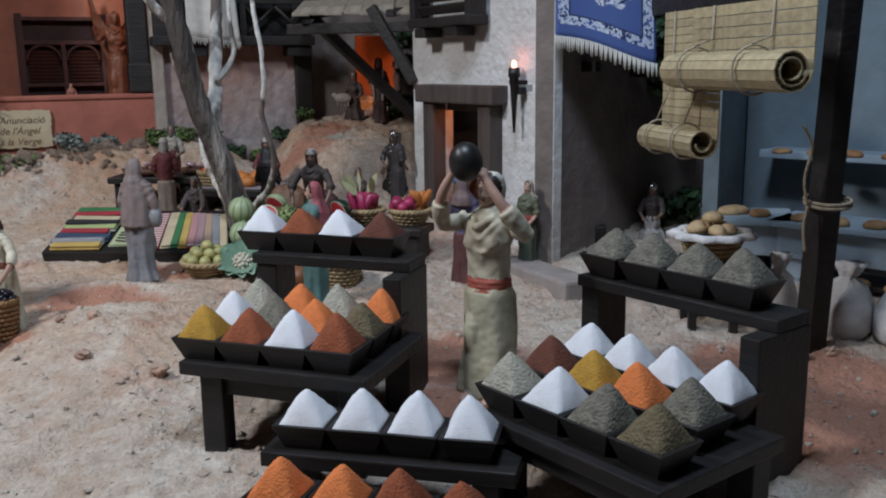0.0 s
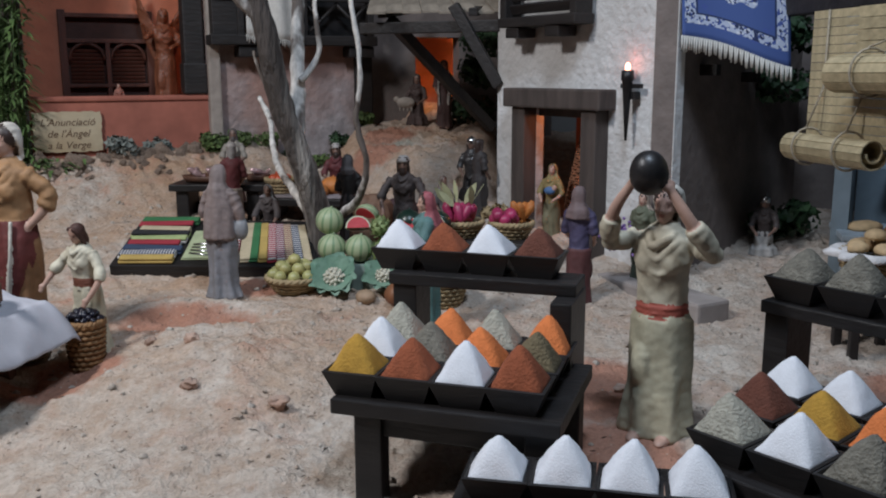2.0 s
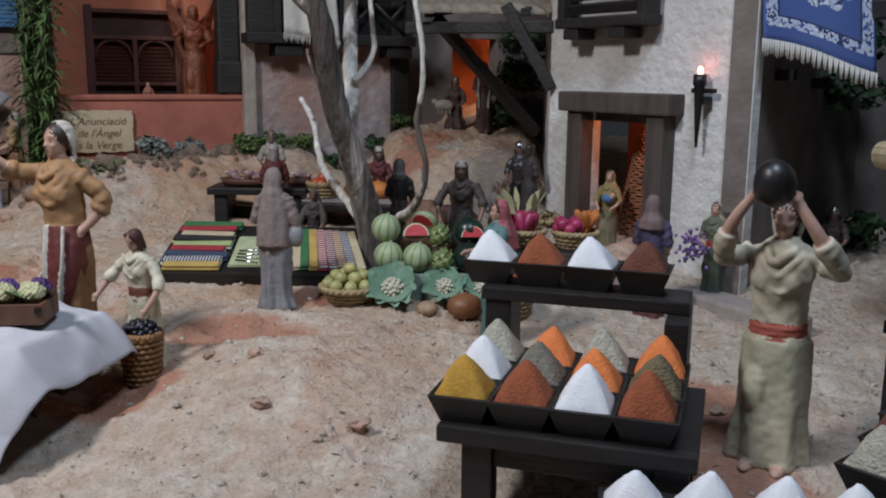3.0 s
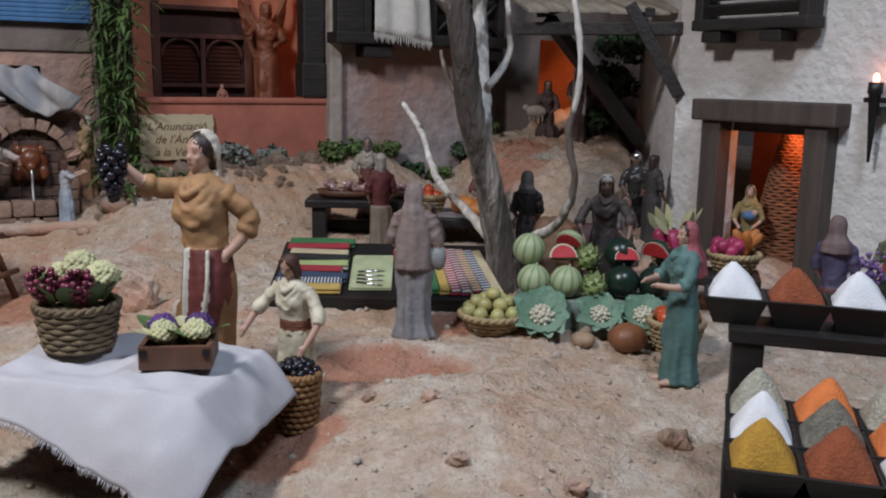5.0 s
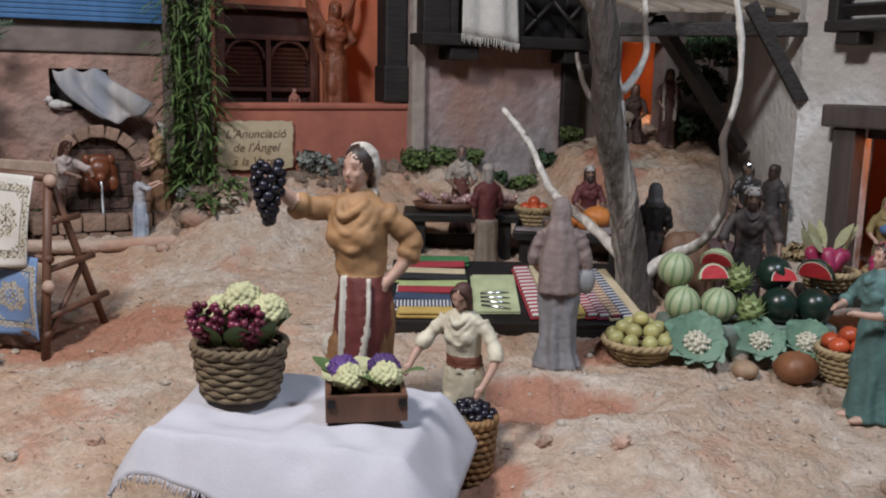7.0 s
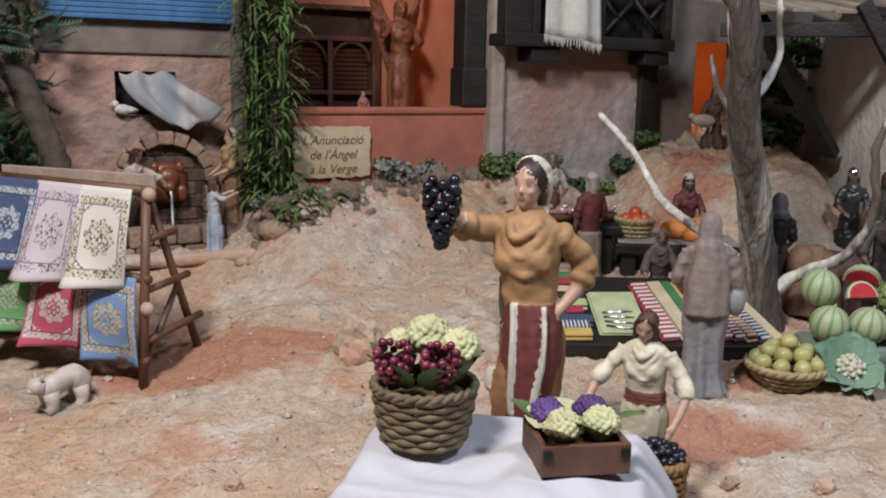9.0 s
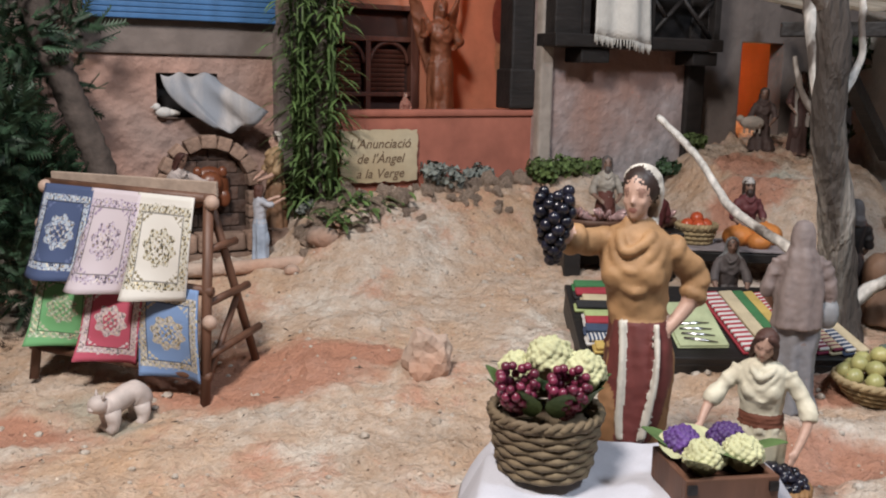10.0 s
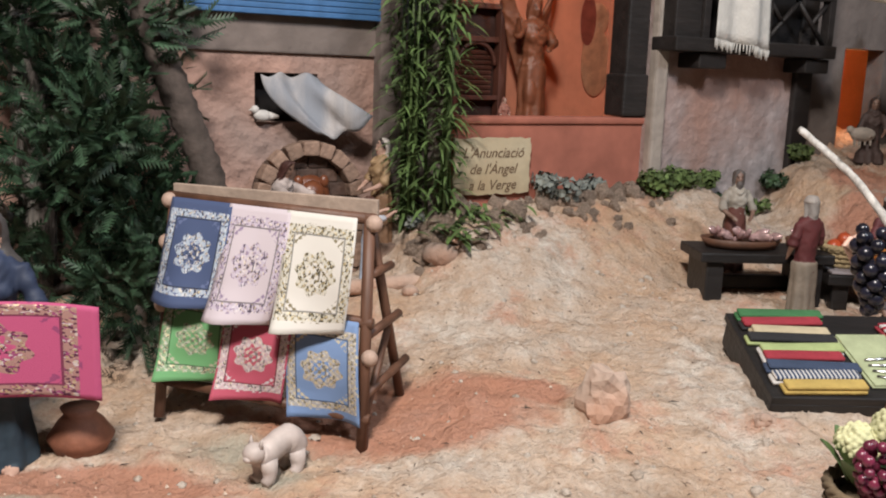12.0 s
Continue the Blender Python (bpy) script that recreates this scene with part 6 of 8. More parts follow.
# ---- rug bench ----
bn = empty_thing("rug_bench", pose(-0.458, 1.330, 0.166, 17.5, 0, 1), "low sloping dark wooden bench displaying folded textiles", "bench")
bar("display_board", bn, (0.262, 0.135, 0.008), T(0, 0, -0.004), STANDWOOD, 0.0015)
bar("front_board", bn, (0.262, 0.008, 0.026), T(0, -0.064, -0.020), STANDWOOD, 0.0015)
for sx in (-1, 1):
    bar("side_board", bn, (0.008, 0.12, 0.024), T(sx * 0.127, 0, -0.019), STANDWOOD, 0.0015)
for sx in (-0.09, 0.02, 0.10):
    bar("leg", bn, (0.022, 0.030, 0.040), T(sx, -0.030, -0.030) @ pose(0, 0, 0, -17.5), STANDWOOD, 0.0015)
BMAT = pose(-0.458, 1.330, 0.166, 17.5, 0, 1)


def striped(name, a, b, scale, axis=0, sharp=0.0):
    """Woven cloth with stripes of two colours."""
    m = bpy.data.materials.new(name)
    m.use_nodes = True
    N, L = m.node_tree.nodes, m.node_tree.links
    p = N["Principled BSDF"]
    p.inputs["Roughness"].default_value = 0.9
    sep = N.new("ShaderNodeSeparateXYZ")
    L.new(N.new("ShaderNodeTexCoord").outputs["Object"], sep.inputs[0])
    mu = N.new("ShaderNodeMath")
    mu.operation = "MULTIPLY"
    L.new(sep.outputs[axis], mu.inputs[0])
    mu.inputs[1].default_value = scale * 6.283
    si = N.new("ShaderNodeMath")
    si.operation = "SINE"
    L.new(mu.outputs[0], si.inputs[0])
    gt = N.new("ShaderNodeMath")
    gt.operation = "GREATER_THAN"
    L.new(si.outputs[0], gt.inputs[0])
    gt.inputs[1].default_value = sharp
    mx = N.new("ShaderNodeMix")
    mx.data_type = "RGBA"
    mx.inputs[6].default_value, mx.inputs[7].default_value = (*a, 1), (*b, 1)
    L.new(gt.outputs[0], mx.inputs[0])
    L.new(mx.outputs[2], p.inputs["Base Color"])
    n = N.new("ShaderNodeTexNoise")
    n.inputs["Scale"].default_value = 600
    bp = N.new("ShaderNodeBump")
    bp.inputs["Strength"].default_value, bp.inputs["Distance"].default_value = 0.4, 0.001
    L.new(n.outputs[0], bp.inputs["Height"])
    L.new(bp.outputs[0], p.inputs["Normal"])
    return m


def cloth_colour(name, c):
    return material(name, c, 0.9, 0.18, 60, 0.5, 400)


RED, GREEN, NAVY, YEL = (0.31, 0.03, 0.045), (0.045, 0.16, 0.06), (0.04, 0.06, 0.11), (0.48, 0.34, 0.10)
LIME, CRM, BLK, WHT, MRN = (0.36, 0.43, 0.19), (0.50, 0.42, 0.28), (0.02, 0.02, 0.022), (0.58, 0.56, 0.54), (0.18, 0.02, 0.05)


def folded(x, y, sx, sy, sz, turn, mats_, label, fold="x"):
    """A folded length of cloth: a flat pillow with a rounded front fold and visible layers."""
    th = empty_thing("folded_cloth", BMAT @ T(x, y, 0.0004) @ pose(0, 0, 0, 0, 0, turn), label, "textile", "folded textiles on the bench")
    layers = 2
    for k in range(layers):
        bm = bmesh.new()
        h = sz / layers
        box(bm, (sx - 0.002 * k, sy - 0.001 * k, h * 0.92), T(0.001 * math.sin(k * 2), 0, h * (k + 0.5)), h * 0.40)
        part("fold", bm, mats_[k % len(mats_)], th, smooth=True)
    return th


rolls = ((GREEN, None, "dark green"), (RED, BLK, "red and black"), (CRM, None, "cream"), (BLK, LIME, "black and lime"), (LIME, WHT, "lime green"), (RED, WHT, "red and white"), (NAVY, None, "navy blue"), (NAVY, WHT, "navy and white striped"), (YEL, None, "yellow"))
for k, (a, b, word) in enumerate(rolls):
    y = 0.056 - 0.0142 * k + 0.0012 * math.sin(k * 2.7)
    mm = [cloth_colour("cloth", b or a), striped("cloth_stripes", a, b, 260, 0, 0.3) if b and k == 7 else cloth_colour("cloth", a)]
    folded(-0.083 - 0.003 * (k % 2), y, 0.084 - 0.005 * (k % 3), 0.0135, 0.009, math.sin(k * 1.9) * 3.0, mm, f"folded {word} cloth roll on the bench")
folded(-0.014, -0.012, 0.050, 0.080, 0.004, 2, [cloth_colour("pale_cloth", (0.42, 0.47, 0.28))], "pale lime green cloth with small knives on it")
folded(0.024, -0.008, 0.019, 0.108, 0.007, 8, [cloth_colour("cloth", RED), striped("dots", RED, WHT, 130, 1)], "red and white spotted folded cloth")
folded(0.042, -0.006, 0.017, 0.108, 0.007, 9, [cloth_colour("cloth", CRM)], "cream folded cloth on the bench")
for k, (a, b, word) in enumerate(((GREEN, None, "dark green"), (YEL, None, "yellow"), (RED, WHT, "red and white"), (MRN, WHT, "maroon and white"), (CRM, MRN, "cream and maroon"), (NAVY, WHT, "navy and white"), (CRM, None, "cream"))):
    mm = [cloth_colour("cloth", a), striped("cloth_stripes", a, b, 170, 1, 0.4) if b else cloth_colour("cloth", a)]
    folded(0.054 + 0.0115 * k, -0.006 - 0.001 * k, 0.0130, 0.106, 0.008, 9 + k, mm, f"folded {word} cloth fanned on the bench")
STEEL = material("polished_steel", (0.55, 0.55, 0.56), 0.25, 0.1, metal=1.0)
for k in range(4):
    bm = bmesh.new()
    tube(bm, [(-0.018, 0, 0), (0, 0, 0), (0.014, 0, 0)], [0.0012, 0.0018, 0.0004], 0, 6, flat=0.4)
    mesh_thing("knife", bm, STEEL, "small bright steel knife on green cloth", "knife", "knives", smooth=True, m=BMAT @ T(-0.012, -0.045 + 0.010 * k, 0.0056) @ pose(0, 0, 0, 0, 0, -12 + 6 * k))

# ---- fish stall and orange stall ----
fx, fy = -0.512, 1.535
fz = ground(fx, fy) - 0.006
fb = empty_thing("fish_table", pose(fx, fy, fz, 0, 0, 2), "dark wooden fish table with plank legs", "table")
FT = 0.226 - fz
bar("table_top", fb, (0.150, 0.075, 0.011), T(0, 0, FT - 0.0055), STANDWOOD, 0.002)
for sx in (-1, 1):
    bar("leg_board", fb, (0.020, 0.062, FT - 0.011), T(sx * 0.056, 0, (FT - 0.011) / 2), STANDWOOD, 0.002)
bar("stretcher", fb, (0.10, 0.010, 0.016), T(0, 0.02, 0.020), STANDWOOD, 0.002)
FISH = material("silvery_pink_fish", (0.52, 0.36, 0.36), 0.22, 0.3, 80, 0.2, 200, metal=0.35, island=0.25)


def fish_tray(x, y, n, sx, sy, seed):
    th = empty_thing("fish_tray", T(x, y, 0.227), "shallow wooden tray of shiny pink fish", "tray", "fish trays")
    bm = bmesh.new()
    loft(bm, [((0, 0, 0), sx * 0.85, sy * 0.85), ((0, 0, 0.010), sx, sy), ((0, 0, 0.0105), sx * 0.94, sy * 0.94), ((0, 0, 0.004), sx * 0.82, sy * 0.82)], 0, 28)
    part("dish", bm, BROWNWOOD, th, smooth=True)
    rnd = random.Random(seed)
    for k in range(n):
        bm = bmesh.new()
        loft(bm, [((0, 0, -0.013), 0.0008, 0.0025), ((0, 0, -0.010), 0.001, 0.004), ((0, 0, -0.007), 0.001, 0.0012), ((0, 0, 0), 0.0030, 0.0052), ((0, 0, 0.007), 0.0028, 0.0045), ((0, 0, 0.012), 0.0006, 0.001)], 0, 10)
        part("fish", bm, FISH, th, smooth=True, m=T(rnd.uniform(-sx, sx) * 0.7, rnd.uniform(-sy, sy) * 0.6, 0.012 + 0.004 * rnd.random()) @ pose(0, 0, 0, rnd.uniform(50, 85), rnd.uniform(-30, 30), rnd.uniform(-60, 60)))


fish_tray(-0.530, 1.535, 16, 0.046, 0.030, 1)
fish_tray(-0.455, 1.545, 5, 0.020, 0.018, 2)
ox, oy = -0.365, 1.525
ob_ = empty_thing("orange_table", pose(ox, oy, ground(ox, oy) - 0.006, 0, 0, -6), "low dark table with a grey fringed cloth and pumpkins", "table")
bar("table_top", ob_, (0.150, 0.075, 0.012), T(0, 0, 0.034), STANDWOOD, 0.002)
for sx in (-1, 1):
    bar("leg_board", ob_, (0.018, 0.060, 0.030), T(sx * 0.058, 0, 0.014), STANDWOOD, 0.002)
oz = ground(ox, oy) + 0.034
bm = bmesh.new()
box(bm, (0.145, 0.078, 0.003), I4, 0.001)
mesh_thing("table_cloth", bm, cloth_colour("grey_cloth", (0.26, 0.23, 0.24)), "grey woven cloth on the low table", "cloth", m=pose(ox, oy, oz + 0.0025, 0, 0, -6))
basket("orange_basket", "straw basket of oranges on the low table", ox - 0.050, oy + 0.004, oz + 0.004, 0.016, 0.023, 0.022, STRAW, 4)
for k in range(5):
    a = k * 1.57
    rr = 0.011 if k < 4 else 0
    round_fruit("orange", "bright small orange in the straw basket", TOMATO, ox - 0.050 + rr * math.cos(a), oy + 0.004 + rr * math.sin(a), oz + (0.026 if k < 4 else 0.034), 0.0082, "oranges in the basket", "orange")
for x, y, r in ((0.0, 0.0, 0.019), (0.034, 0.006, 0.021), (0.018, -0.022, 0.015)):
    round_fruit("orange_pumpkin", "ribbed bright orange pumpkin on the low table", CARROT, ox + x, oy + y, oz + r * 0.72, r, "pumpkins on the table", "pumpkin", 0.72, 10, 0.16)

# ---- white cloth table with basket and crate ----
WHITELINEN = material("white_linen", (0.47, 0.47, 0.52), 0.95, 0.06, 50, 0.25, 600, dist=0.001)
cl = empty_thing("cloth_table", T(-0.615, 0.905, 0.0), "draped white linen cloth with a frayed edge over a low table", "table")
CT = 0.178


def drape(u, v):
    """The linen: flat over the table's top, falling and folding at its rim, longest in front."""
    front = -0.066 - 0.085 * max(0.0, u - 0.15) ** 1.4
    x, y = -0.106 + 0.222 * u, front + (0.094 - front) * v
    ang = radians(-9)
    cx, cy = x * math.cos(ang) - y * math.sin(ang), x * math.sin(ang) + y * math.cos(ang)
    ox_ = max(0, abs(x) - 0.082)
    oy_ = max(0, -y - 0.050) + max(0, y - 0.072)
    out = math.hypot(ox_, oy_)
    wave = 0.10 * math.sin(22 * x + 3) + 0.10 * math.sin(26 * y + 1)
    fall = min(0.095, out * (1.30 + 1.6 * wave))
    pull = 1 - 0.40 * min(1, out / 0.06) * (out / (math.hypot(x, y) + 1e-6))
    z = CT - fall + 0.008 * noise.noise(Vector((x * 18, y * 18, 0))) + 0.004 * noise.noise(Vector((x * 45, y * 45, 3)))
    wx, wy = cx * pull, cy * pull
    return (wx, wy, max(z, ground(-0.615 + wx, 0.905 + wy) + 0.004))


cloth_part("linen", drape, 90, 76, WHITELINEN, cl)
bm = bmesh.new()
box(bm, (0.150, 0.112, 0.010), T(0, 0.012, CT - 0.019) @ pose(0, 0, 0, 0, 0, -9), 0.002)
part("table_top", bm, BROWNWOOD, cl)
for sx in (-1, 1):
    for sy in (-1, 1):
        bar("leg", cl, (0.014, 0.014, 0.085), T(0.048 * sx, 0.026 + 0.026 * sy, 0.114), BROWNWOOD)
rnd = random.Random(2)
for k in range(150):
    u = (k + 0.5) / 150
    p = Vector(drape(u, 0))
    d = Vector(drape(u, 0)) - Vector(drape(u, 0.03))
    d.normalize()
    bm = bmesh.new()
    tube(bm, [p - d * 0.001, p + d * rnd.uniform(0.003, 0.007) + Vector((rnd.uniform(-0.002, 0.002), 0, 0.001))], 0.0005, 0, 3)
    part("thread", bm, WHITELINEN, cl)


def grape_mesh(mat, r):
    bm = bmesh.new()
    bmesh.ops.create_icosphere(bm, subdivisions=2, radius=r)
    return mats(finish(bm, True), mat)


def bunch(label, m, mat, n, r, width, length, group="grape bunches"):
    """Grapes crowded round a tapering middle line, hanging down, each a part of its own."""
    th = empty_thing("grape_bunch", m, label, "grapes", group)
    me = grape_mesh(mat, r)
    rnd = random.Random(label)
    for k in range(n):
        f = (k + 0.5) / n
        w = width * math.sin(math.pi * min(0.95, 0.22 + 0.75 * f)) ** 0.8 * (1.1 - 0.55 * f)
        a = k * 2.39996
        place_part("grape", me, th, m=T(w * math.cos(a), w * math.sin(a), -length * f) @ Matrix.Scale(rnd.uniform(0.85, 1.1), 4))
    return th


def grape_pile(label, m, n, r, wide, high):
    th = empty_thing("grape_heap", m, label, "grapes")
    me = grape_mesh(GRAPEB, r)
    rnd = random.Random(label)
    for k in range(n):
        a, q = rnd.uniform(0, 6.28), wide * math.sqrt(rnd.random())
        place_part("grape", me, th, m=T(q * math.cos(a), q * math.sin(a), high * (1 - (q / wide) ** 2) + rnd.uniform(-0.001, 0.002)))


def leaf_mesh(bm, m, ln, w, mi=0, curl=0.3):
    rows = []
    for i in range(6):
        f = i / 5
        ww = w * math.sin(math.pi * (0.08 + 0.9 * f)) ** 0.8
        rows.append([bm.verts.new(m @ Vector((ww * (j - 1), ln * f, -curl * ln * f * f + 0.12 * w * abs(j - 1)))) for j in range(3)])
    grid(bm, rows, mi)


hb = (-0.660, 0.934, CT + 0.004)
big = basket("fruit_basket", "large brown willow basket full of grapes and cauliflowers", hb[0], hb[1], hb[2], 0.0245, 0.0310, 0.035, WILLOW, 8, 11, th_r=0.0020)
for x, y, z, seed, mat, word in ((-0.018, -0.021, 0.063, 1, GRAPER, "bunch of dark red grapes"), (0.010, -0.022, 0.062, 2, GRAPER, "bunch of purple-red grapes")):
    bunch(word + " in the willow basket", T(hb[0] + x, hb[1] + y, hb[2] + z) @ pose(0, 0, 0, 25, 0, 0), mat, 60, 0.0028, 0.0110, 0.030)
for x, y, z, r in ((0.002, 0.006, 0.062, 0.016), (0.021, 0.001, 0.056, 0.015), (-0.016, 0.010, 0.054, 0.013)):
    cauliflower(hb[0] + x, hb[1] + y, hb[2] + z, r, leafy=False, group="cauliflowers in the basket")
for k in range(9):
    a = k * 0.7
    bm = bmesh.new()
    leaf_mesh(bm, pose(0, 0, 0, 70, 0, math.degrees(a) - 90), 0.022, 0.009)
    mesh_thing("vine_leaf", bm, OLIVELEAF, "green leaf tucked into the basket rim", "leaf", "leaves in the basket", smooth=True, m=T(hb[0] + 0.023 * math.cos(a), hb[1] + 0.023 * math.sin(a), hb[2] + 0.038))
cr = pose(-0.571, 0.906, CT + 0.003, 0, 0, 9)
crate = empty_thing("crate", cr, "small brown wooden crate of purple and pale cauliflowers", "crate")
bar("bottom", crate, (0.048, 0.042, 0.003), T(0, 0, 0.002), BROWNWOOD, 0)
for sy in (-1, 1):
    bar("long_side", crate, (0.052, 0.004, 0.018), T(0, sy * 0.021, 0.010), BROWNWOOD, 0.0008)
for sx in (-1, 1):
    bar("short_side", crate, (0.004, 0.038, 0.018), T(sx * 0.024, 0, 0.010), BROWNWOOD, 0.0008)
    for sy in (-1, 1):
        bar("corner_plate", crate, (0.005, 0.002, 0.005), T(sx * 0.0225, sy * 0.0236, 0.014), IRON, 0)
for x, y, p in ((-0.014, 0.011, True), (0.013, 0.013, True), (-0.010, -0.009, False), (0.013, -0.006, False)):
    q = cr @ Vector((x, y, 0.024))
    cauliflower(q.x, q.y, q.z, 0.0125, leafy=False, purple=p, group="cauliflowers in the crate")
for k in range(10):
    q = cr @ Vector((-0.022 + 0.0048 * k, 0.014 * math.sin(k * 2.4), 0.021))
    bm = bmesh.new()
    leaf_mesh(bm, pose(0, 0, 0, 35 + 10 * math.sin(k), 0, k * 67), 0.022, 0.008)
    mesh_thing("crate_leaf", bm, OLIVELEAF if k % 2 else PALEGREEN, "green leaf between the cauliflowers", "leaf", "leaves in the crate", smooth=True, m=T(*q))
# grapes held up by the fruit seller, and the girl's grape basket
bunch("bunch of black grapes held up in a hand", T(-0.652, 0.996, 0.335), GRAPEB, 44, 0.0040, 0.0105, 0.044)
gb = (-0.500, 0.996)
basket("grape_basket", "tall woven basket filled with black grapes", gb[0], gb[1], ground(*gb) - 0.002, 0.0148, 0.0188, 0.050, material("golden_wicker", (0.26, 0.14, 0.055), 0.7, 0.35, 70, 0.6, 200), 9, 16)
grape_pile("heap of shiny black grapes in the tall basket", T(gb[0], gb[1], ground(*gb) + 0.050), 60, 0.0033, 0.018, 0.009)
gb = (-0.565, 1.000)
grape_pile("heap of shiny black grapes in the low basket", T(gb[0], gb[1], ground(*gb) + 0.032), 50, 0.0036, 0.020, 0.008)
basket("grape_basket", "low woven basket of black grapes by the seller", gb[0], gb[1], ground(*gb) - 0.002, 0.018, 0.022, 0.032, WILLOW, 5, 14)

# ---- rug rack ----
rk = empty_thing("rug_rack", T(-1.020, 1.240, 0.0), "brown wooden easel rack draped with six small rugs", "rack")


def rod(name, a, b, r, parent, mat=BROWNWOOD, seg=8):
    bm = bmesh.new()
    tube(bm, [a, Vector(a).lerp(Vector(b), 0.5), b], r, 0, seg)
    return part(name, bm, mat, parent, smooth=True)


LFOOT, RFOOT = Vector((-0.089, 0.030, 0.112)), Vector((0.086, -0.016, 0.100))
LTOP, RTOP = Vector((-0.089, 0.094, 0.296)), Vector((0.088, 0.012, 0.294))
rod("front_leg", LFOOT, LTOP, 0.0048, rk)
rod("front_leg", RFOOT, RTOP, 0.0048, rk)
rod("back_leg", LTOP, (-0.060, 0.125, 0.125), 0.0042, rk)
rod("back_leg", RTOP, (0.116, 0.075, 0.112), 0.0042, rk)
RAILS = []
for name, f in (("bottom_rail", 0.165), ("middle_rail", 0.56), ("top_rail", 0.985)):
    a, b = LFOOT.lerp(LTOP, f), RFOOT.lerp(RTOP, f)
    rod(name, a - (b - a) * 0.03, b + (b - a) * 0.03, 0.0048, rk)
    RAILS.append((a, b))
for f in (0.25, 0.5, 0.75):
    rod("cross_bar", RFOOT.lerp(RTOP, f), Vector((0.116, 0.075, 0.112)).lerp(RTOP, f) + Vector((0.010, 0.012, 0)), 0.0038, rk)
rod("diagonal", RFOOT.lerp(RTOP, 0.12), Vector((0.116, 0.075, 0.112)).lerp(RTOP, 0.45), 0.0032, rk)
bm = bmesh.new()
box(bm, (0.205, 0.004, 0.014), T(0, 0, 0), 0.001)
d = RTOP - LTOP
part("top_board", bm, material("pale_board", (0.40, 0.31, 0.25), 0.7, 0.2, 50), rk, "pale wooden top board", m=Matrix.Translation((LTOP + RTOP) / 2 + Vector((0.002, 0.008, 0.003))) @ pose(0, 0, 0, 0, -0.6, math.degrees(math.atan2(d.y, d.x))))
for p in [LFOOT.lerp(LTOP, f) for f in (0.5, 0.78, 0.97)] + [RFOOT.lerp(RTOP, f) for f in (0.42, 0.97)]:
    bm = bmesh.new()
    ball(bm, (0, 0, 0), (0.007, 0.006, 0.007))
    part("knot", bm, material("pale_knot", (0.42, 0.30, 0.24), 0.7, 0.2, 50), rk, "pale wooden joint knob", smooth=True, m=Matrix.Translation(p + Vector((-0.003 if p.x < 0 else 0.004, -0.004, 0))))
RUGS = (((0.05, 0.075, 0.16), (0.36, 0.42, 0.50), (0.10, 0.13, 0.25), 0.6, "navy and pale blue", 0.02, 0.345, 0, 0.45),
        ((0.52, 0.46, 0.50), (0.48, 0.42, 0.50), (0.26, 0.20, 0.30), 0.5, "lilac white", 0.33, 0.64, 0, 0.48),
        ((0.60, 0.58, 0.54), (0.53, 0.51, 0.44), (0.20, 0.17, 0.10), 0.7, "ivory and gold", 0.62, 0.95, 0, 0.48),
        ((0.13, 0.33, 0.14), (0.22, 0.34, 0.20), (0.40, 0.40, 0.30), 0.7, "bright green", 0.02, 0.36, 1, 0.36),
        ((0.42, 0.075, 0.12), (0.48, 0.36, 0.38), (0.55, 0.50, 0.52), 0.6, "crimson and silver", 0.33, 0.66, 1, 0.40),
        ((0.16, 0.25, 0.44), (0.34, 0.33, 0.33), (0.50, 0.44, 0.30), 0.8, "sky blue and gold", 0.63, 0.97, 1, 0.43))
for k, (field, border, motif, gold, word, f0, f1, row, drop) in enumerate(RUGS):
    a, b = (RAILS[2] if row == 0 else RAILS[1])
    up = (LTOP - LFOOT).lerp(RTOP - RFOOT, (f0 + f1) / 2)
    rug = empty_thing("small_rug", T(-1.020, 1.240, 0.0), f"{word} patterned miniature rug draped over the rack", "rug", "rugs on the rack")
    mat = rug_material("rug_pattern", field, border, motif, gold, petal=8.0 + k % 3)

    def fall(u, v, a=a, b=b, up=up, f0=f0, f1=f1, row=row, drop=drop, k=k):
        p = a.lerp(b, f0 + (f1 - f0) * u)
        s = 1 - v
        lean = (0.010 * s + 0.014 * s * s) * (0.45, 0.65, 0.35, 0.15, 0.35, -0.15)[k]
        off = 0.007 + (0.010 if row == 0 else 0.004) + 0.006 * math.sin(math.pi * s) + 0.003 * math.sin(7 * u + k) * s + 0.014 * s * s * math.sin(3.2 * u + 0.6 * k) + 0.030 * max(0, s - 0.70) ** 1.3 * (1.4 - u)
        return p - up * (drop * s - 0.012) + Vector((-lean, -off, 0))

    cloth_part("rug_cloth", fall, 16, 20, mat, rug, thick=0.0012)

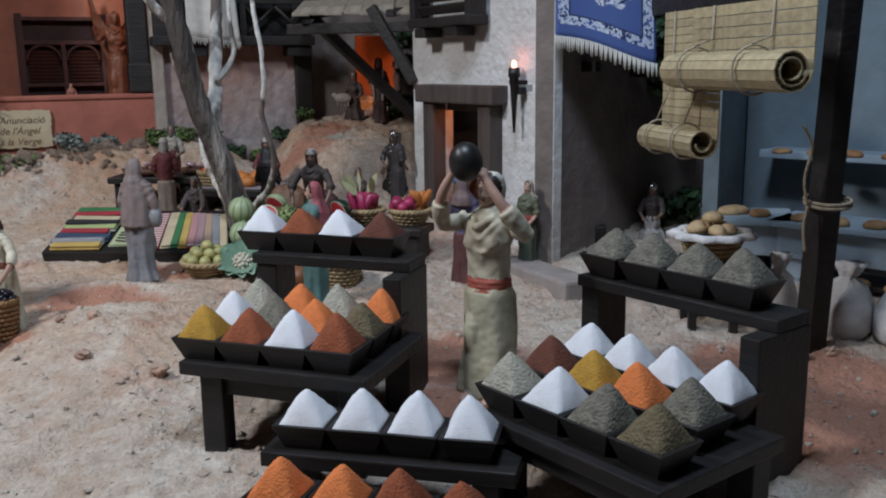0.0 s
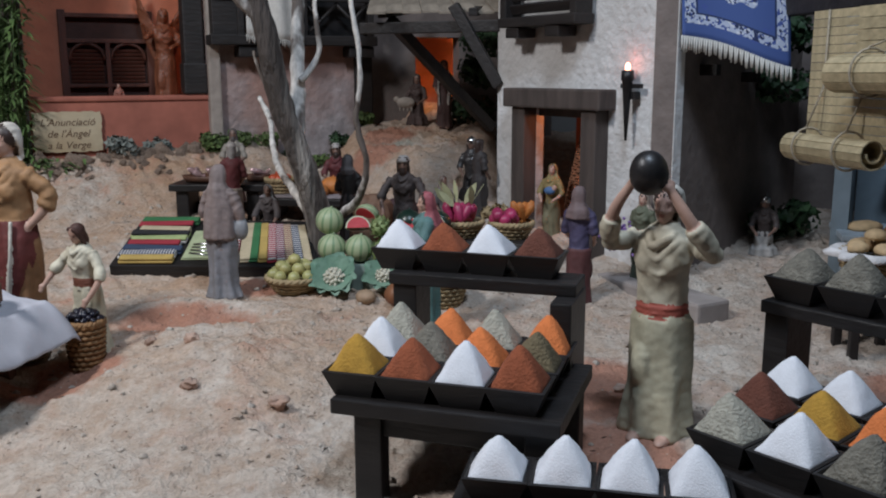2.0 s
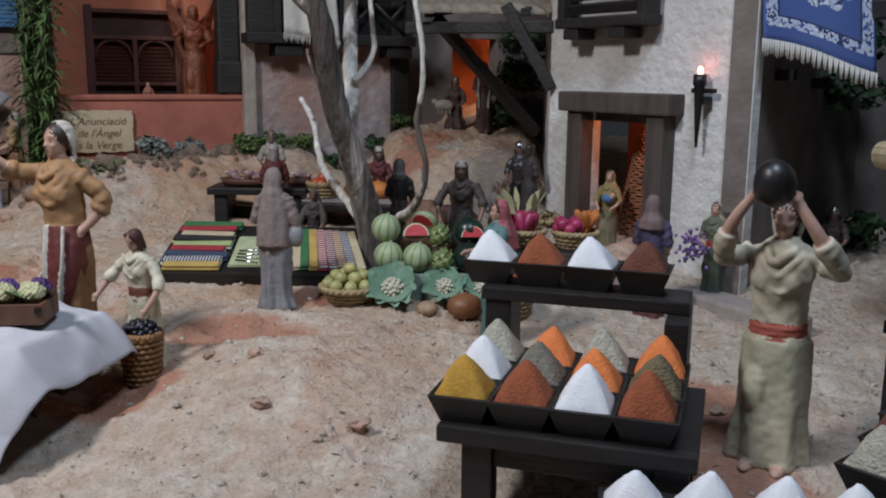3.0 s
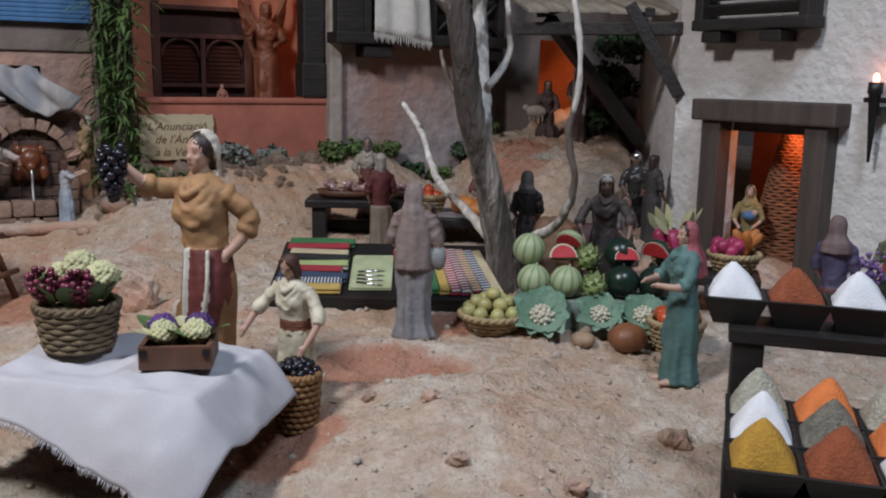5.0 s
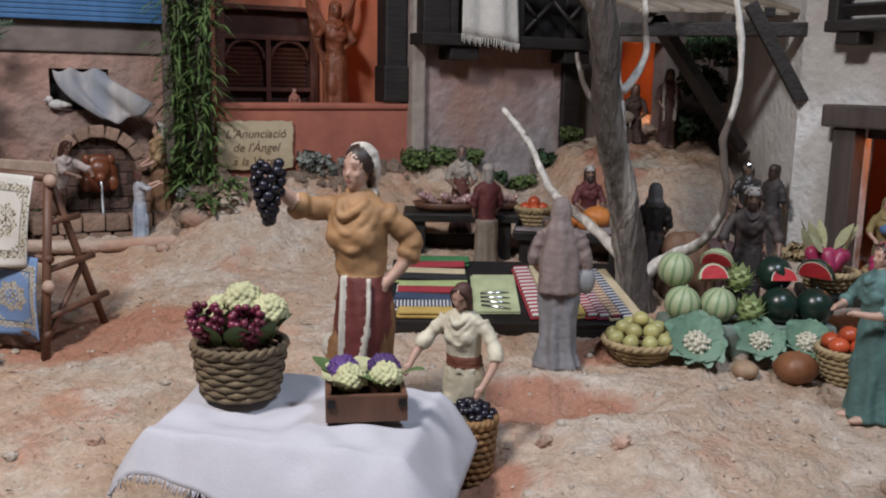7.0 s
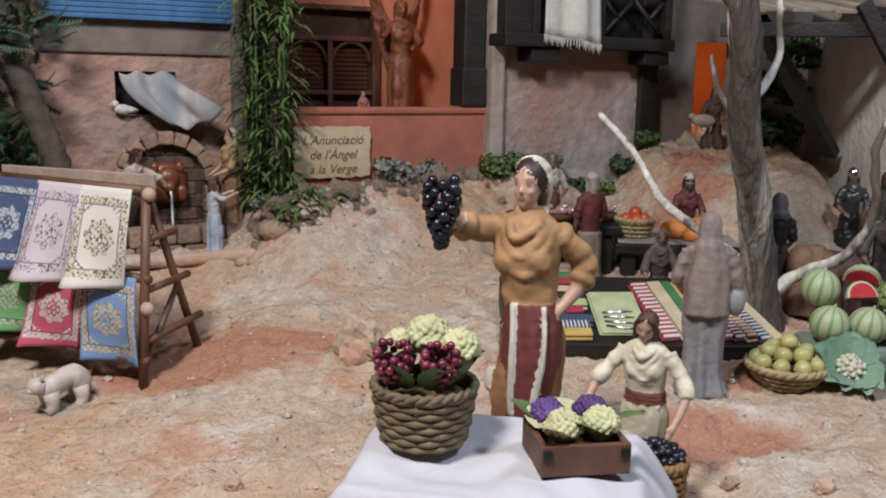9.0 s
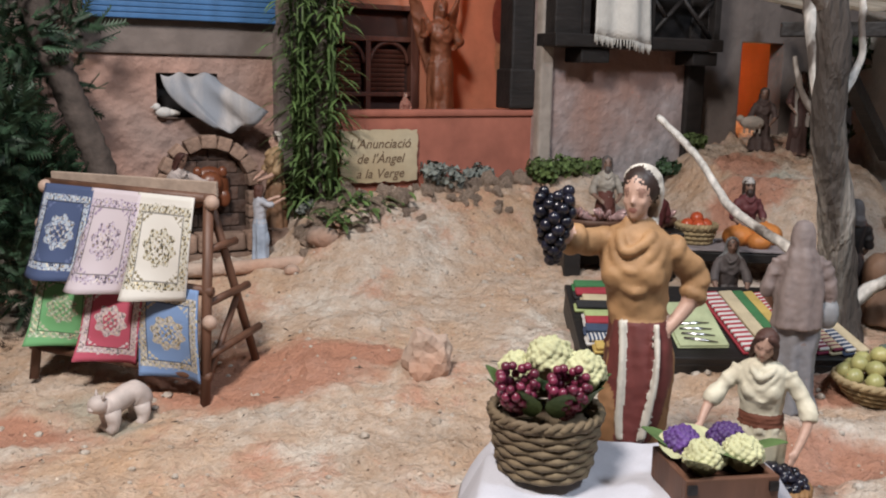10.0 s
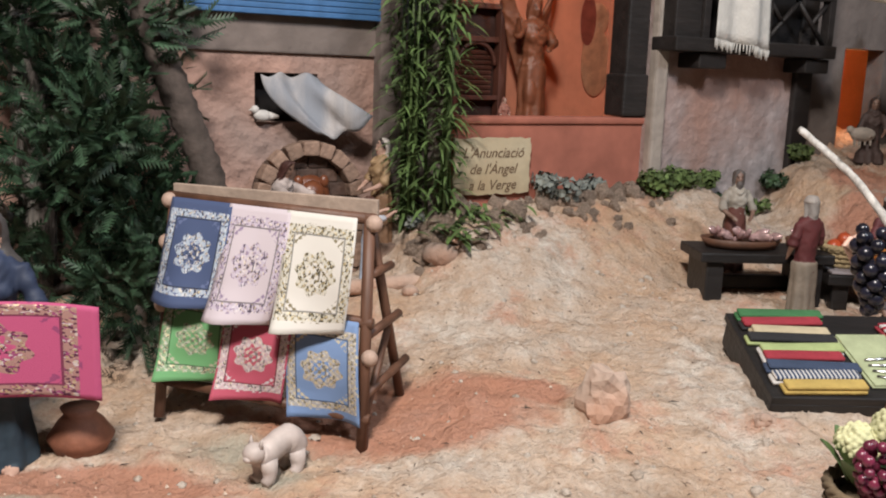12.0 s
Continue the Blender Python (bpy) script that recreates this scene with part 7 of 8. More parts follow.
# ---- cat figurine ----
CATP = paint(0.52, 0.45, 0.42, 0.6)
bm = bmesh.new()
tube(bm, curve_pts([(-0.018, 0, 0.022), (-0.011, 0, 0.021), (-0.002, 0, 0.0235), (0.007, 0, 0.0265), (0.014, 0, 0.022), (0.018, 0, 0.013)], 4), [0.006] + [0.0080] * 4 + [0.0090] * 8 + [0.0105] * 5 + [0.010, 0.008, 0.003], 0, 16)
ball(bm, (-0.021, -0.001, 0.025), (0.0078, 0.0076, 0.0072), 0, 16, 12)
ball(bm, (-0.0270, -0.001, 0.0225), (0.0026, 0.0036, 0.0026), 0, 10, 8)
for x, y in ((-0.012, -0.0045), (-0.011, 0.0045), (0.013, -0.0055), (0.014, 0.0055)):
    tube(bm, [(x, y, 0.018), (x + 0.001, y * 1.2, 0.010), (x, y * 1.2, 0.004), (x - 0.004, y * 1.2, 0.002)], [0.0070, 0.0056, 0.0044, 0.0036], 0, 10)
for y in (-0.0052, 0.0036):
    loft(bm, [((-0.0195, y, 0.029), 0.0020, 0.0026), ((-0.0185, y * 1.25, 0.0355), 0.0003, 0.0003)], 0, 8)
tube(bm, curve_pts([(0.019, 0, 0.022), (0.026, 0.004, 0.014), (0.027, 0.010, 0.005)], 5), [0.0024] * 10 + [0.0014], 0, 8)
mesh_thing("cat_figurine", bm, CATP, "pale cream cat figurine on the sand", "figurine", smooth=True, m=T(-0.997, 1.192, ground(-0.997, 1.192) - 0.001) @ pose(0, 0, 0, 0, 0, 52) @ Matrix.Scale(1.12, 4))


def rock(x, y, r, seed, label="rough pinkish rock on the sand", tall=0.8, group="loose stones"):
    bm = bmesh.new()
    bmesh.ops.create_icosphere(bm, subdivisions=3, radius=1.0)
    for v in bm.verts:
        q = v.co * 1.5 + Vector((seed * 7.1, 0, 0))
        v.co *= 1 + 0.45 * noise.noise(q) + 0.16 * noise.noise(q * 3.1) + 0.07 * noise.noise(q * 8)
        v.co = Vector((v.co.x * r, v.co.y * r * 0.8, v.co.z * r * tall))
    mesh_thing("stone", bm, STONE, label, "stone", group, m=T(x, y, ground(x, y) + r * tall * 0.45))


rock(-0.733, 1.255, 0.0215, 8, tall=1.25)
for k, (x, y, r) in enumerate(((-0.180, 0.976, 0.013), (-0.27, 0.885, 0.009), (-0.385, 0.99, 0.008), (-0.44, 1.02, 0.007), (-0.36, 0.905, 0.008), (0.33, 0.80, 0.012), (0.395, 0.955, 0.010), (0.43, 0.96, 0.008), (-0.80, 1.02, 0.007), (-0.60, 1.245, 0.009), (0.05, 0.95, 0.007))):
    rock(x, y, r, k + 3)

# ---- the other figurines ----
MAROON, OLIVE, DKBROWN, GREYB = paint(0.11, 0.025, 0.028), paint(0.24, 0.18, 0.07), paint(0.055, 0.042, 0.040), paint(0.13, 0.115, 0.115)
SEATARM = ([(0.105, 0, 0.775), (0.17, -0.05, 0.62), (0.10, -0.16, 0.55)],) * 2


def hold_child(bm, slots, zs, hm):
    slots.append(paint(0.08, 0.16, 0.33))
    ball(bm, (0.02, -0.13, zs(0.66)), (0.075, 0.05, 0.05), 6, 12, 8)
    ball(bm, (0.085, -0.135, zs(0.70)), (0.032, 0.032, 0.034), 2, 12, 8)


def striped_shawl(bm, slots, zs, hm):
    slots.append(paint(0.36, 0.33, 0.30))
    for side in (-1, 1):
        tube(bm, [(side * 0.06, 0.04, zs(0.84)), (side * 0.075, -0.07, zs(0.76)), (side * 0.075, -0.098, zs(0.55)), (side * 0.07, -0.11, zs(0.34))], 0.022, 6, 8, flat=0.5)


def turban(bm, slots, zs, hm):
    slots.append(paint(0.40, 0.37, 0.35))
    for k in range(3):
        loft(bm, [((0, 0.006, 0.028 + 0.018 * k), 0.056 - 0.006 * k, 0.060 - 0.006 * k), ((0, 0.006, 0.038 + 0.018 * k), 0.064 - 0.010 * k, 0.068 - 0.010 * k, 0.03, 7, k), ((0, 0.006, 0.048 + 0.018 * k), 0.050 - 0.008 * k, 0.054 - 0.008 * k)], 6, 18, m=hm)


def beard(bm, slots, zs, hm):
    slots.append(paint(0.10, 0.085, 0.08))
    ball(bm, (0, -0.040, -0.062), (0.034, 0.024, 0.042), 6, 10, 8, m=hm)


def beard_and_turban(bm, slots, zs, hm):
    turban(bm, slots, zs, hm)
    ball(bm, (0, -0.040, -0.062), (0.034, 0.024, 0.042), 3, 10, 8, m=hm)


def helmet(bm, slots, zs, hm):
    slots.append(STEEL)
    ball(bm, (0, 0.005, 0.024), (0.062, 0.066, 0.060), 6, 14, 8, m=hm)
    tube(bm, [(0, 0.02, 0.08), (0, 0.0, 0.10)], [0.012, 0.006], 6, 8, m=hm)


def apron_ties(bm, slots, zs, hm):
    slots.append(paint(0.55, 0.52, 0.46))
    ball(bm, (-0.088, -0.040, 0.335), (0.022, 0.034, 0.042), 6, 12, 8)
    for side in (-0.45, 0.75):
        tube(bm, curve_pts([(side * 0.075 + 0.010, -0.082, zs(0.575)), (side * 0.080 + 0.016, -0.104, zs(0.47)), (side * 0.072 + 0.016, -0.112, zs(0.38)), (side * 0.05 + 0.012, -0.116, zs(0.26))], 4), 0.0095, 6, 8)


def bag(bm, slots, zs, hm):
    slots.append(paint(0.30, 0.31, 0.33))
    ball(bm, (-0.15, -0.02, 0.52), (0.055, 0.05, 0.085), 6, 12, 8)


def flowers(bm, slots, zs, hm):
    slots.append(paint(0.28, 0.17, 0.42, 0.8))
    rnd_ = random.Random(3)
    for k in range(70):
        p = Vector((-0.13 + rnd_.gauss(0, 0.085), -0.22 + rnd_.gauss(0, 0.05), zs(0.54) + rnd_.gauss(0, 0.080)))
        bmesh.ops.create_icosphere(bm, subdivisions=1, radius=0.024, matrix=T(*p))
        for f in bm.faces[-20:]:
            f.material_index = 6


def sheep(bm, slots, zs, hm):
    slots.append(paint(0.34, 0.30, 0.26, 0.9))
    ball(bm, (-0.14, -0.14, zs(0.55)), (0.15, 0.08, 0.085), 6, 14, 10)
    ball(bm, (-0.29, -0.15, zs(0.60)), (0.05, 0.04, 0.045), 6, 10, 8)
    for k in range(4):
        tube(bm, [(-0.05 - 0.06 * k, -0.15, zs(0.50)), (-0.05 - 0.06 * k, -0.16, zs(0.36))], 0.016, 6, 6)


# ---- figurines ----
CREAM = paint(0.60, 0.56, 0.44)
figure("cream-dressed water carrier figurine with a red sash holding a black jug", (0.070, 0.866), 0.224, -28, paint(0.56, 0.51, 0.39), paint(0.50, 0.47, 0.34), belt=paint(0.40, 0.10, 0.07),
       veil=WHITECLOTH, veil_to=0.80, arms=([(0.115, 0, 0.775), (0.200, -0.06, 0.765), (0.165, -0.13, 0.88), (0.095, -0.14, 0.99)], [(0.115, 0, 0.775), (0.20, -0.05, 0.745), (0.130, -0.13, 0.87), (0.055, -0.15, 0.98)]), folds=6,
       split=0.50, voxel=0.0070, wide=1.14,
       extra=lambda bm, slots, zs, hm: (slots.append(BLACKPAINT), ball(bm, (-0.020, -0.160, 1.04), (0.070, 0.070, 0.082), 6, 20, 14)))
figure("fruit seller figurine in an ochre blouse holding up black grapes", (-0.590, 1.040), 0.248, -18, paint(0.36, 0.205, 0.095), paint(0.26, 0.135, 0.06),
       veil=paint(0.62, 0.58, 0.52), apron=paint(0.13, 0.028, 0.025), head_turn=-12, extra=lambda *q: apron_ties(*q), veil_to=0.84, split=0.54, wide=0.95, sway=0.016, voxel=0.0066,
       arms=([(0.100, 0, 0.775), (0.20, -0.09, 0.79), (0.27, -0.16, 0.87)], [(0.105, 0, 0.775), (0.19, 0.05, 0.68), (0.175, 0.03, 0.61), (0.11, -0.01, 0.54)]))
figure("grape girl figurine in a cream robe with brown hair", (-0.503, 1.026), 0.147, -25, CREAM, paint(0.52, 0.48, 0.36), belt=paint(0.17, 0.06, 0.035), hair=paint(0.07, 0.03, 0.022), wide=1.15, nod=20, tilt=8, voxel=0.0076,
       lean=0.08, arms=([(0.11, 0, 0.775), (0.21, -0.08, 0.64), (0.25, -0.17, 0.53)], [(0.11, 0, 0.775), (0.21, -0.04, 0.62), (0.17, -0.15, 0.46)]), neck=0.02)
figure("veiled woman figurine in a mauve-grey shawl and blue-grey skirt", (-0.414, 1.205), 0.172, 165, paint(0.24, 0.19, 0.18), paint(0.24, 0.24, 0.26),
       veil=paint(0.25, 0.20, 0.19), veil_to=0.45, split=0.42, wide=1.16, slim=0.86, extra=lambda *q: bag(*q), voxel=0.0076)
figure("woman figurine in a teal dress with a pink veil", (-0.150, 1.105), 0.160, -75, paint(0.10, 0.19, 0.185), paint(0.085, 0.17, 0.165), veil=paint(0.34, 0.095, 0.115), veil_to=0.66, wide=1.1, voxel=0.0076,
       arms=([(0.11, 0, 0.775), (0.17, -0.08, 0.63), (0.09, -0.20, 0.62)],) * 2)
figure("woman figurine in a violet shawl and maroon skirt", (0.030, 1.205), 0.150, 150, paint(0.075, 0.065, 0.13), paint(0.11, 0.04, 0.04), veil=paint(0.17, 0.12, 0.12), veil_to=0.72, split=0.45)

figure("baker woman figurine holding a child in the doorway", (0.012, 1.455), 0.120, -25, OLIVE, paint(0.19, 0.17, 0.10), veil=paint(0.33, 0.27, 0.13), veil_to=0.72, arms=SEATARM, extra=hold_child, z=0.150)
figure("flower seller figurine in green with a bunch of lilac flowers", (0.116, 1.262), 0.120, -35, paint(0.12, 0.13, 0.085), paint(0.07, 0.085, 0.06), veil=paint(0.42, 0.34, 0.28), veil_to=0.74, belt=paint(0.30, 0.06, 0.05), extra=flowers)
figure("seated guard figurine with a steel helmet", (0.305, 1.385), 0.118, -20, DKBROWN, paint(0.40, 0.38, 0.36), seat=0.26, extra=helmet, skin=DARKSKIN, arms=SEATARM)
figure("fishmonger figurine in a grey shirt and brown apron", (-0.512, 1.612), 0.128, 5, paint(0.30, 0.27, 0.23), paint(0.09, 0.04, 0.03), apron=paint(0.12, 0.04, 0.03), skin=DARKSKIN, hair=paint(0.10, 0.085, 0.08), extra=beard, split=0.62, arms=SEATARM)
figure("customer figurine in a maroon robe with a pale shawl and turban", (-0.478, 1.480), 0.138, 200, MAROON, paint(0.24, 0.20, 0.16), split=0.45, hair=paint(0.30, 0.28, 0.27), extra=turban)
figure("orange seller figurine seated in a maroon robe", (-0.335, 1.590), 0.135, 5, MAROON, MAROON, seat=0.22, skin=DARKSKIN, extra=beard_and_turban, arms=SEATARM)
figure("crouching woman figurine with a blue-grey hood", (-0.405, 1.425), 0.125, -10, paint(0.09, 0.075, 0.075), GREYB, veil=paint(0.18, 0.19, 0.20), veil_to=0.74, seat=0.34, lean=0.15, skin=DARKSKIN, arms=([(0.105, 0, 0.775), (0.17, -0.12, 0.62), (0.12, -0.28, 0.50)],) * 2)
figure("figurine in a black jacket and grey headscarf seen from behind", (-0.284, 1.398), 0.135, 170, BLACKPAINT, DKBROWN, veil=paint(0.085, 0.08, 0.085), veil_to=0.78, extra=striped_shawl)
figure("melon seller figurine in a dark robe leaning forward", (-0.195, 1.335), 0.150, -5, DKBROWN, paint(0.045, 0.038, 0.038), skin=DARKSKIN, lean=0.12, extra=beard_and_turban, wide=1.15, arms=([(0.12, 0, 0.775), (0.20, -0.08, 0.62), (0.17, -0.20, 0.48)],) * 2)


def bundle(x, y, sx, sy, h, turn, mat, label, seed):
    """A draped mass with folds, standing in for unclear dark shapes."""
    bm = bmesh.new()
    loft(bm, [((0, 0, 0), sx, sy, 0.10, 9, seed), ((0, 0, h * 0.25), sx * 0.96, sy * 0.96, 0.09, 9, seed + 0.3), ((0.002, 0, h * 0.6), sx * 0.86, sy * 0.84, 0.06, 7, seed + 0.6),
              ((0.003, 0, h * 0.85), sx * 0.66, sy * 0.62, 0.04, 6, seed + 0.8), ((0.002, 0, h), sx * 0.26, sy * 0.24, 0.04, 5, seed)], 0, 40)
    ball(bm, (-sx * 0.35, 0, h * 0.72), (sx * 0.5, sy * 0.6, h * 0.30), 0, 14, 10)
    bm = sculpt(bm, 0.0016, lambda co, mi: 0.0016 * (1 - 2.2 * abs(noise.noise(Vector((co.x * 70, co.y * 70, co.z * 18 + seed))))))
    mesh_thing("hamper", bm, mat, label, "hamper", "hampers behind the melons", smooth=True, m=pose(x, y, ground(x, y) - 0.003, 0, 0, turn))


# Two added lumps that fill and darken the bright spot behind the melons.
bundle(-0.248, 1.385, 0.034, 0.026, 0.072, 15, paint(0.17, 0.095, 0.058), "tan draped stand-in for unclear shapes behind the melons", 1.0)
bundle(-0.205, 1.405, 0.040, 0.026, 0.066, -20, paint(0.060, 0.028, 0.032), "dark maroon draped stand-in for unclear shapes behind the melons", 2.4)
figure("seated dark bronze soldier figurine", (-0.112, 1.610), 0.135, -10, paint(0.05, 0.046, 0.046, 0.3), BLACKPAINT, seat=0.20, skin=DARKSKIN, extra=helmet, arms=SEATARM)
figure("dark cloaked man figurine beside the soldier", (-0.098, 1.545), 0.128, 120, paint(0.04, 0.034, 0.034), skin=DARKSKIN)
figure("hooded man figurine in a dark robe by the ledge", (-0.150, 1.445), 0.110, 30, GREYB, DKBROWN, seat=0.12, skin=DARKSKIN, veil=paint(0.16, 0.12, 0.10), veil_to=0.78)
figure("shepherd figurine in a maroon robe with a striped shawl", (-0.172, 1.870), 0.132, 0, paint(0.085, 0.04, 0.036), paint(0.075, 0.04, 0.035), skin=DARKSKIN, extra=striped_shawl)
figure("seated shepherd figurine with a grey sheep in his lap", (-0.225, 1.880), 0.125, -10, paint(0.07, 0.045, 0.04), skin=DARKSKIN, seat=0.20, extra=sheep, arms=SEATARM)
figure("small child figurine in a white and blue tunic at the fountain", (-0.950, 1.560), 0.100, 120, paint(0.44, 0.45, 0.50), paint(0.36, 0.42, 0.52), hair=paint(0.08, 0.03, 0.02), arms=([(0.105, 0, 0.775), (0.18, -0.10, 0.74), (0.12, -0.26, 0.80)],) * 2)
figure("woman figurine in ochre with a white scarf at the fountain", (-0.940, 1.618), 0.138, -60, paint(0.33, 0.22, 0.12), paint(0.20, 0.11, 0.06), veil=paint(0.55, 0.50, 0.46), veil_to=0.80, arms=SEATARM)
figure("man figurine in a white shirt leaning over the fountain", (-1.080, 1.565), 0.138, 62, paint(0.40, 0.34, 0.32), paint(0.12, 0.07, 0.05), skin=DARKSKIN, hair=paint(0.06, 0.02, 0.015), lean=0.35, split=0.5, arms=([(0.105, 0, 0.775), (0.16, -0.20, 0.70), (0.10, -0.34, 0.66)],) * 2)
figure("rug seller figurine in a navy sweater", (-1.212, 1.205), 0.205, 12, paint(0.022, 0.035, 0.075), paint(0.02, 0.04, 0.06), skin=SKIN, veil=paint(0.06, 0.055, 0.055), veil_to=0.76, split=0.48,
       arms=([(0.11, 0, 0.775), (0.19, -0.03, 0.64), (0.17, -0.12, 0.61)],) * 2)
pk = empty_thing("pink_rug", T(-1.200, 1.165, 0.0), "bright pink patterned rug held up by the seller", "rug")
cloth_part("rug_cloth", lambda u, v: (-0.075 + 0.150 * v, -0.006 * math.sin(4 * v + 1) + 0.012 * v, 0.230 - 0.072 * u + 0.006 * math.sin(3 * v)), 16, 24,
           rug_material("pink_rug", (0.44, 0.075, 0.18), (0.34, 0.19, 0.17), (0.26, 0.05, 0.14), 0.7, petal=6.0), pk)
bm = bmesh.new()
loft(bm, [((0, 0, 0), 0.020, 0.020), ((0, 0, 0.012), 0.026, 0.026), ((0, 0, 0.024), 0.018, 0.018), ((0, 0, 0.030), 0.012, 0.012), ((0, 0, 0.036), 0.015, 0.015)], 0, 20)
mesh_thing("clay_pot", bm, material("terracotta_clay", (0.24, 0.095, 0.055), 0.7, 0.25, 50), "small terracotta clay pot on the sand", "pot", smooth=True, m=T(-1.158, 1.225, ground(-1.158, 1.225) - 0.002))

# ---- plants ----
FIR = material("fir_green", (0.030, 0.066, 0.034), 0.6, 0.4, 40, 0.2, 100, island=0.45)
BAMBOOLEAF = material("bamboo_leaf_green", (0.095, 0.155, 0.048), 0.55, 0.35, 40, 0.2, 100, island=0.35)
SHRUB = material("moss_green", (0.10, 0.15, 0.045), 0.8, 0.35, 40, 0.3, 100, island=0.35)
GREYLEAF = material("grey_green_leaf", (0.20, 0.22, 0.20), 0.8, 0.25, 40, 0.3, 100, island=0.3)
IVY = material("dark_ivy", (0.035, 0.075, 0.030), 0.6, 0.35, 40, 0.2, 100, island=0.4)


def tree_parts(name, m, label, category):
    return empty_thing(name, m, label, category)


def raw(name, verts, faces, mat, parent, label=""):
    me = bpy.data.meshes.new(name)
    me.from_pydata(verts, [], faces)
    me.materials.append(mat)
    return place_part(name, me, parent, label)


def sprays(seed, centres, n, ln, w, needles=14):
    """Fir sprays: a short twig with needle leaves to both sides, many round each centre."""
    rnd_ = random.Random(seed)
    V, F = [], []
    for c, spread, out in centres:
        for _ in range(n):
            d = Vector((rnd_.gauss(0, 1), rnd_.gauss(0, 1), rnd_.gauss(0.25, 0.8))).normalized()
            p = Vector(c) + Vector((d.x * spread[0], d.y * spread[1], d.z * spread[2])) * rnd_.uniform(0.55, 1.0)
            way = (d + Vector(out) * 0.8 + Vector((rnd_.gauss(0, 0.4), rnd_.gauss(0, 0.4), rnd_.gauss(0, 0.4)))).normalized()
            side = way.orthogonal().normalized()
            side.rotate(Matrix.Rotation(rnd_.uniform(0, 6.28), 3, way))
            L_ = ln * rnd_.uniform(0.6, 1.3)
            for k in range(needles):
                f = k / needles
                s = 1 if k % 2 else -1
                b0 = p + way * L_ * f
                tip = b0 + (way * 0.9 + side * s * 1.0).normalized() * L_ * 0.36 * (1 - 0.5 * f)
                wd = way * w
                i = len(V)
                V += [tuple(b0 - wd), tuple(b0 + wd), tuple(tip + way.cross(side) * L_ * 0.05)]
                F.append((i, i + 1, i + 2))
    return V, F


bush = empty_thing("fir_bush", T(0, 0, 0), "dense dark green fir bush beside the rugs", "bush")
centres = []
rnd = random.Random(12)
for k in range(70):
    z = rnd.uniform(0.15, 0.64)
    x = rnd.uniform(-1.46, -1.135 - 0.03 * (z > 0.45) - 0.02 * (z < 0.2))
    y = rnd.uniform(1.39, 1.54)
    centres.append(((x, y, z), (0.050, 0.045, 0.045), (0.3, -0.8, 0.25)))
centres += [((-1.155, 1.385, 0.165), (0.03, 0.03, 0.03), (0.4, -0.8, 0)), ((-1.175, 1.365, 0.205), (0.03, 0.03, 0.02), (0.5, -0.8, 0)), ((-1.14, 1.42, 0.23), (0.03, 0.03, 0.04), (0.6, -0.7, 0.2))]
V, F = sprays(1, centres, 64, 0.028, 0.0024, 14)
raw("foliage", V, F, FIR, bush)
bm = bmesh.new()
tube(bm, curve_pts([(-1.30, 1.48, 0.10), (-1.29, 1.48, 0.3), (-1.31, 1.49, 0.5), (-1.30, 1.49, 0.7)], 5), [0.02] * 8 + [0.012] * 8, 0, 8)
for k in range(14):
    a = k * 2.4
    z = 0.16 + 0.035 * k
    tube(bm, [(-1.30, 1.48, z), (-1.30 + 0.09 * math.cos(a), 1.47 + 0.06 * math.sin(a), z + 0.03), (-1.30 + 0.14 * math.cos(a), 1.465 + 0.08 * math.sin(a), z + 0.05)], [0.006, 0.004, 0.002], 0, 6)
part("trunk", bm, BARK, bush)
# dry undergrowth at its foot
V, F = sprays(2, [((-1.15 - 0.05 * k, 1.345 + 0.01 * (k % 2), ground(-1.15 - 0.05 * k, 1.345) + 0.006), (0.035, 0.025, 0.016), (0, -0.4, 0.1)) for k in range(5)], 24, 0.018, 0.0010, 10)
dry = empty_thing("dry_brush", T(0, 0, 0), "dry brown brushwood under the fir bush", "brushwood")
raw("twigs", V, F, material("dry_needles", (0.075, 0.05, 0.035), 0.9, 0.4, 40, 0.2, 100, island=0.4), dry)

# leaning palm trunk: rings of old leaf scars
pm = empty_thing("palm_trunk", T(0, 0, 0), "leaning dark palm trunk ringed with leaf scars", "tree")
line = curve_pts([(-1.078, 1.47, 0.14), (-1.108, 1.47, 0.285), (-1.145, 1.47, 0.385), (-1.176, 1.47, 0.48), (-1.21, 1.47, 0.62)], 14)
bm = bmesh.new()
rr = [0.0150 + 0.0018 * ((k * 1.0) % 2) for k in range(len(line))]
tube(bm, line, rr, 0, 18)
for v in bm.verts:
    v.co += Vector((noise.noise(v.co * 90), noise.noise(v.co * 90 + Vector((4, 0, 0))), noise.noise(v.co * 40))) * 0.0022
part("trunk", bm, material("palm_bark", (0.075, 0.058, 0.050), 0.9, 0.4, 60, 0.9, 140), pm, smooth=True)


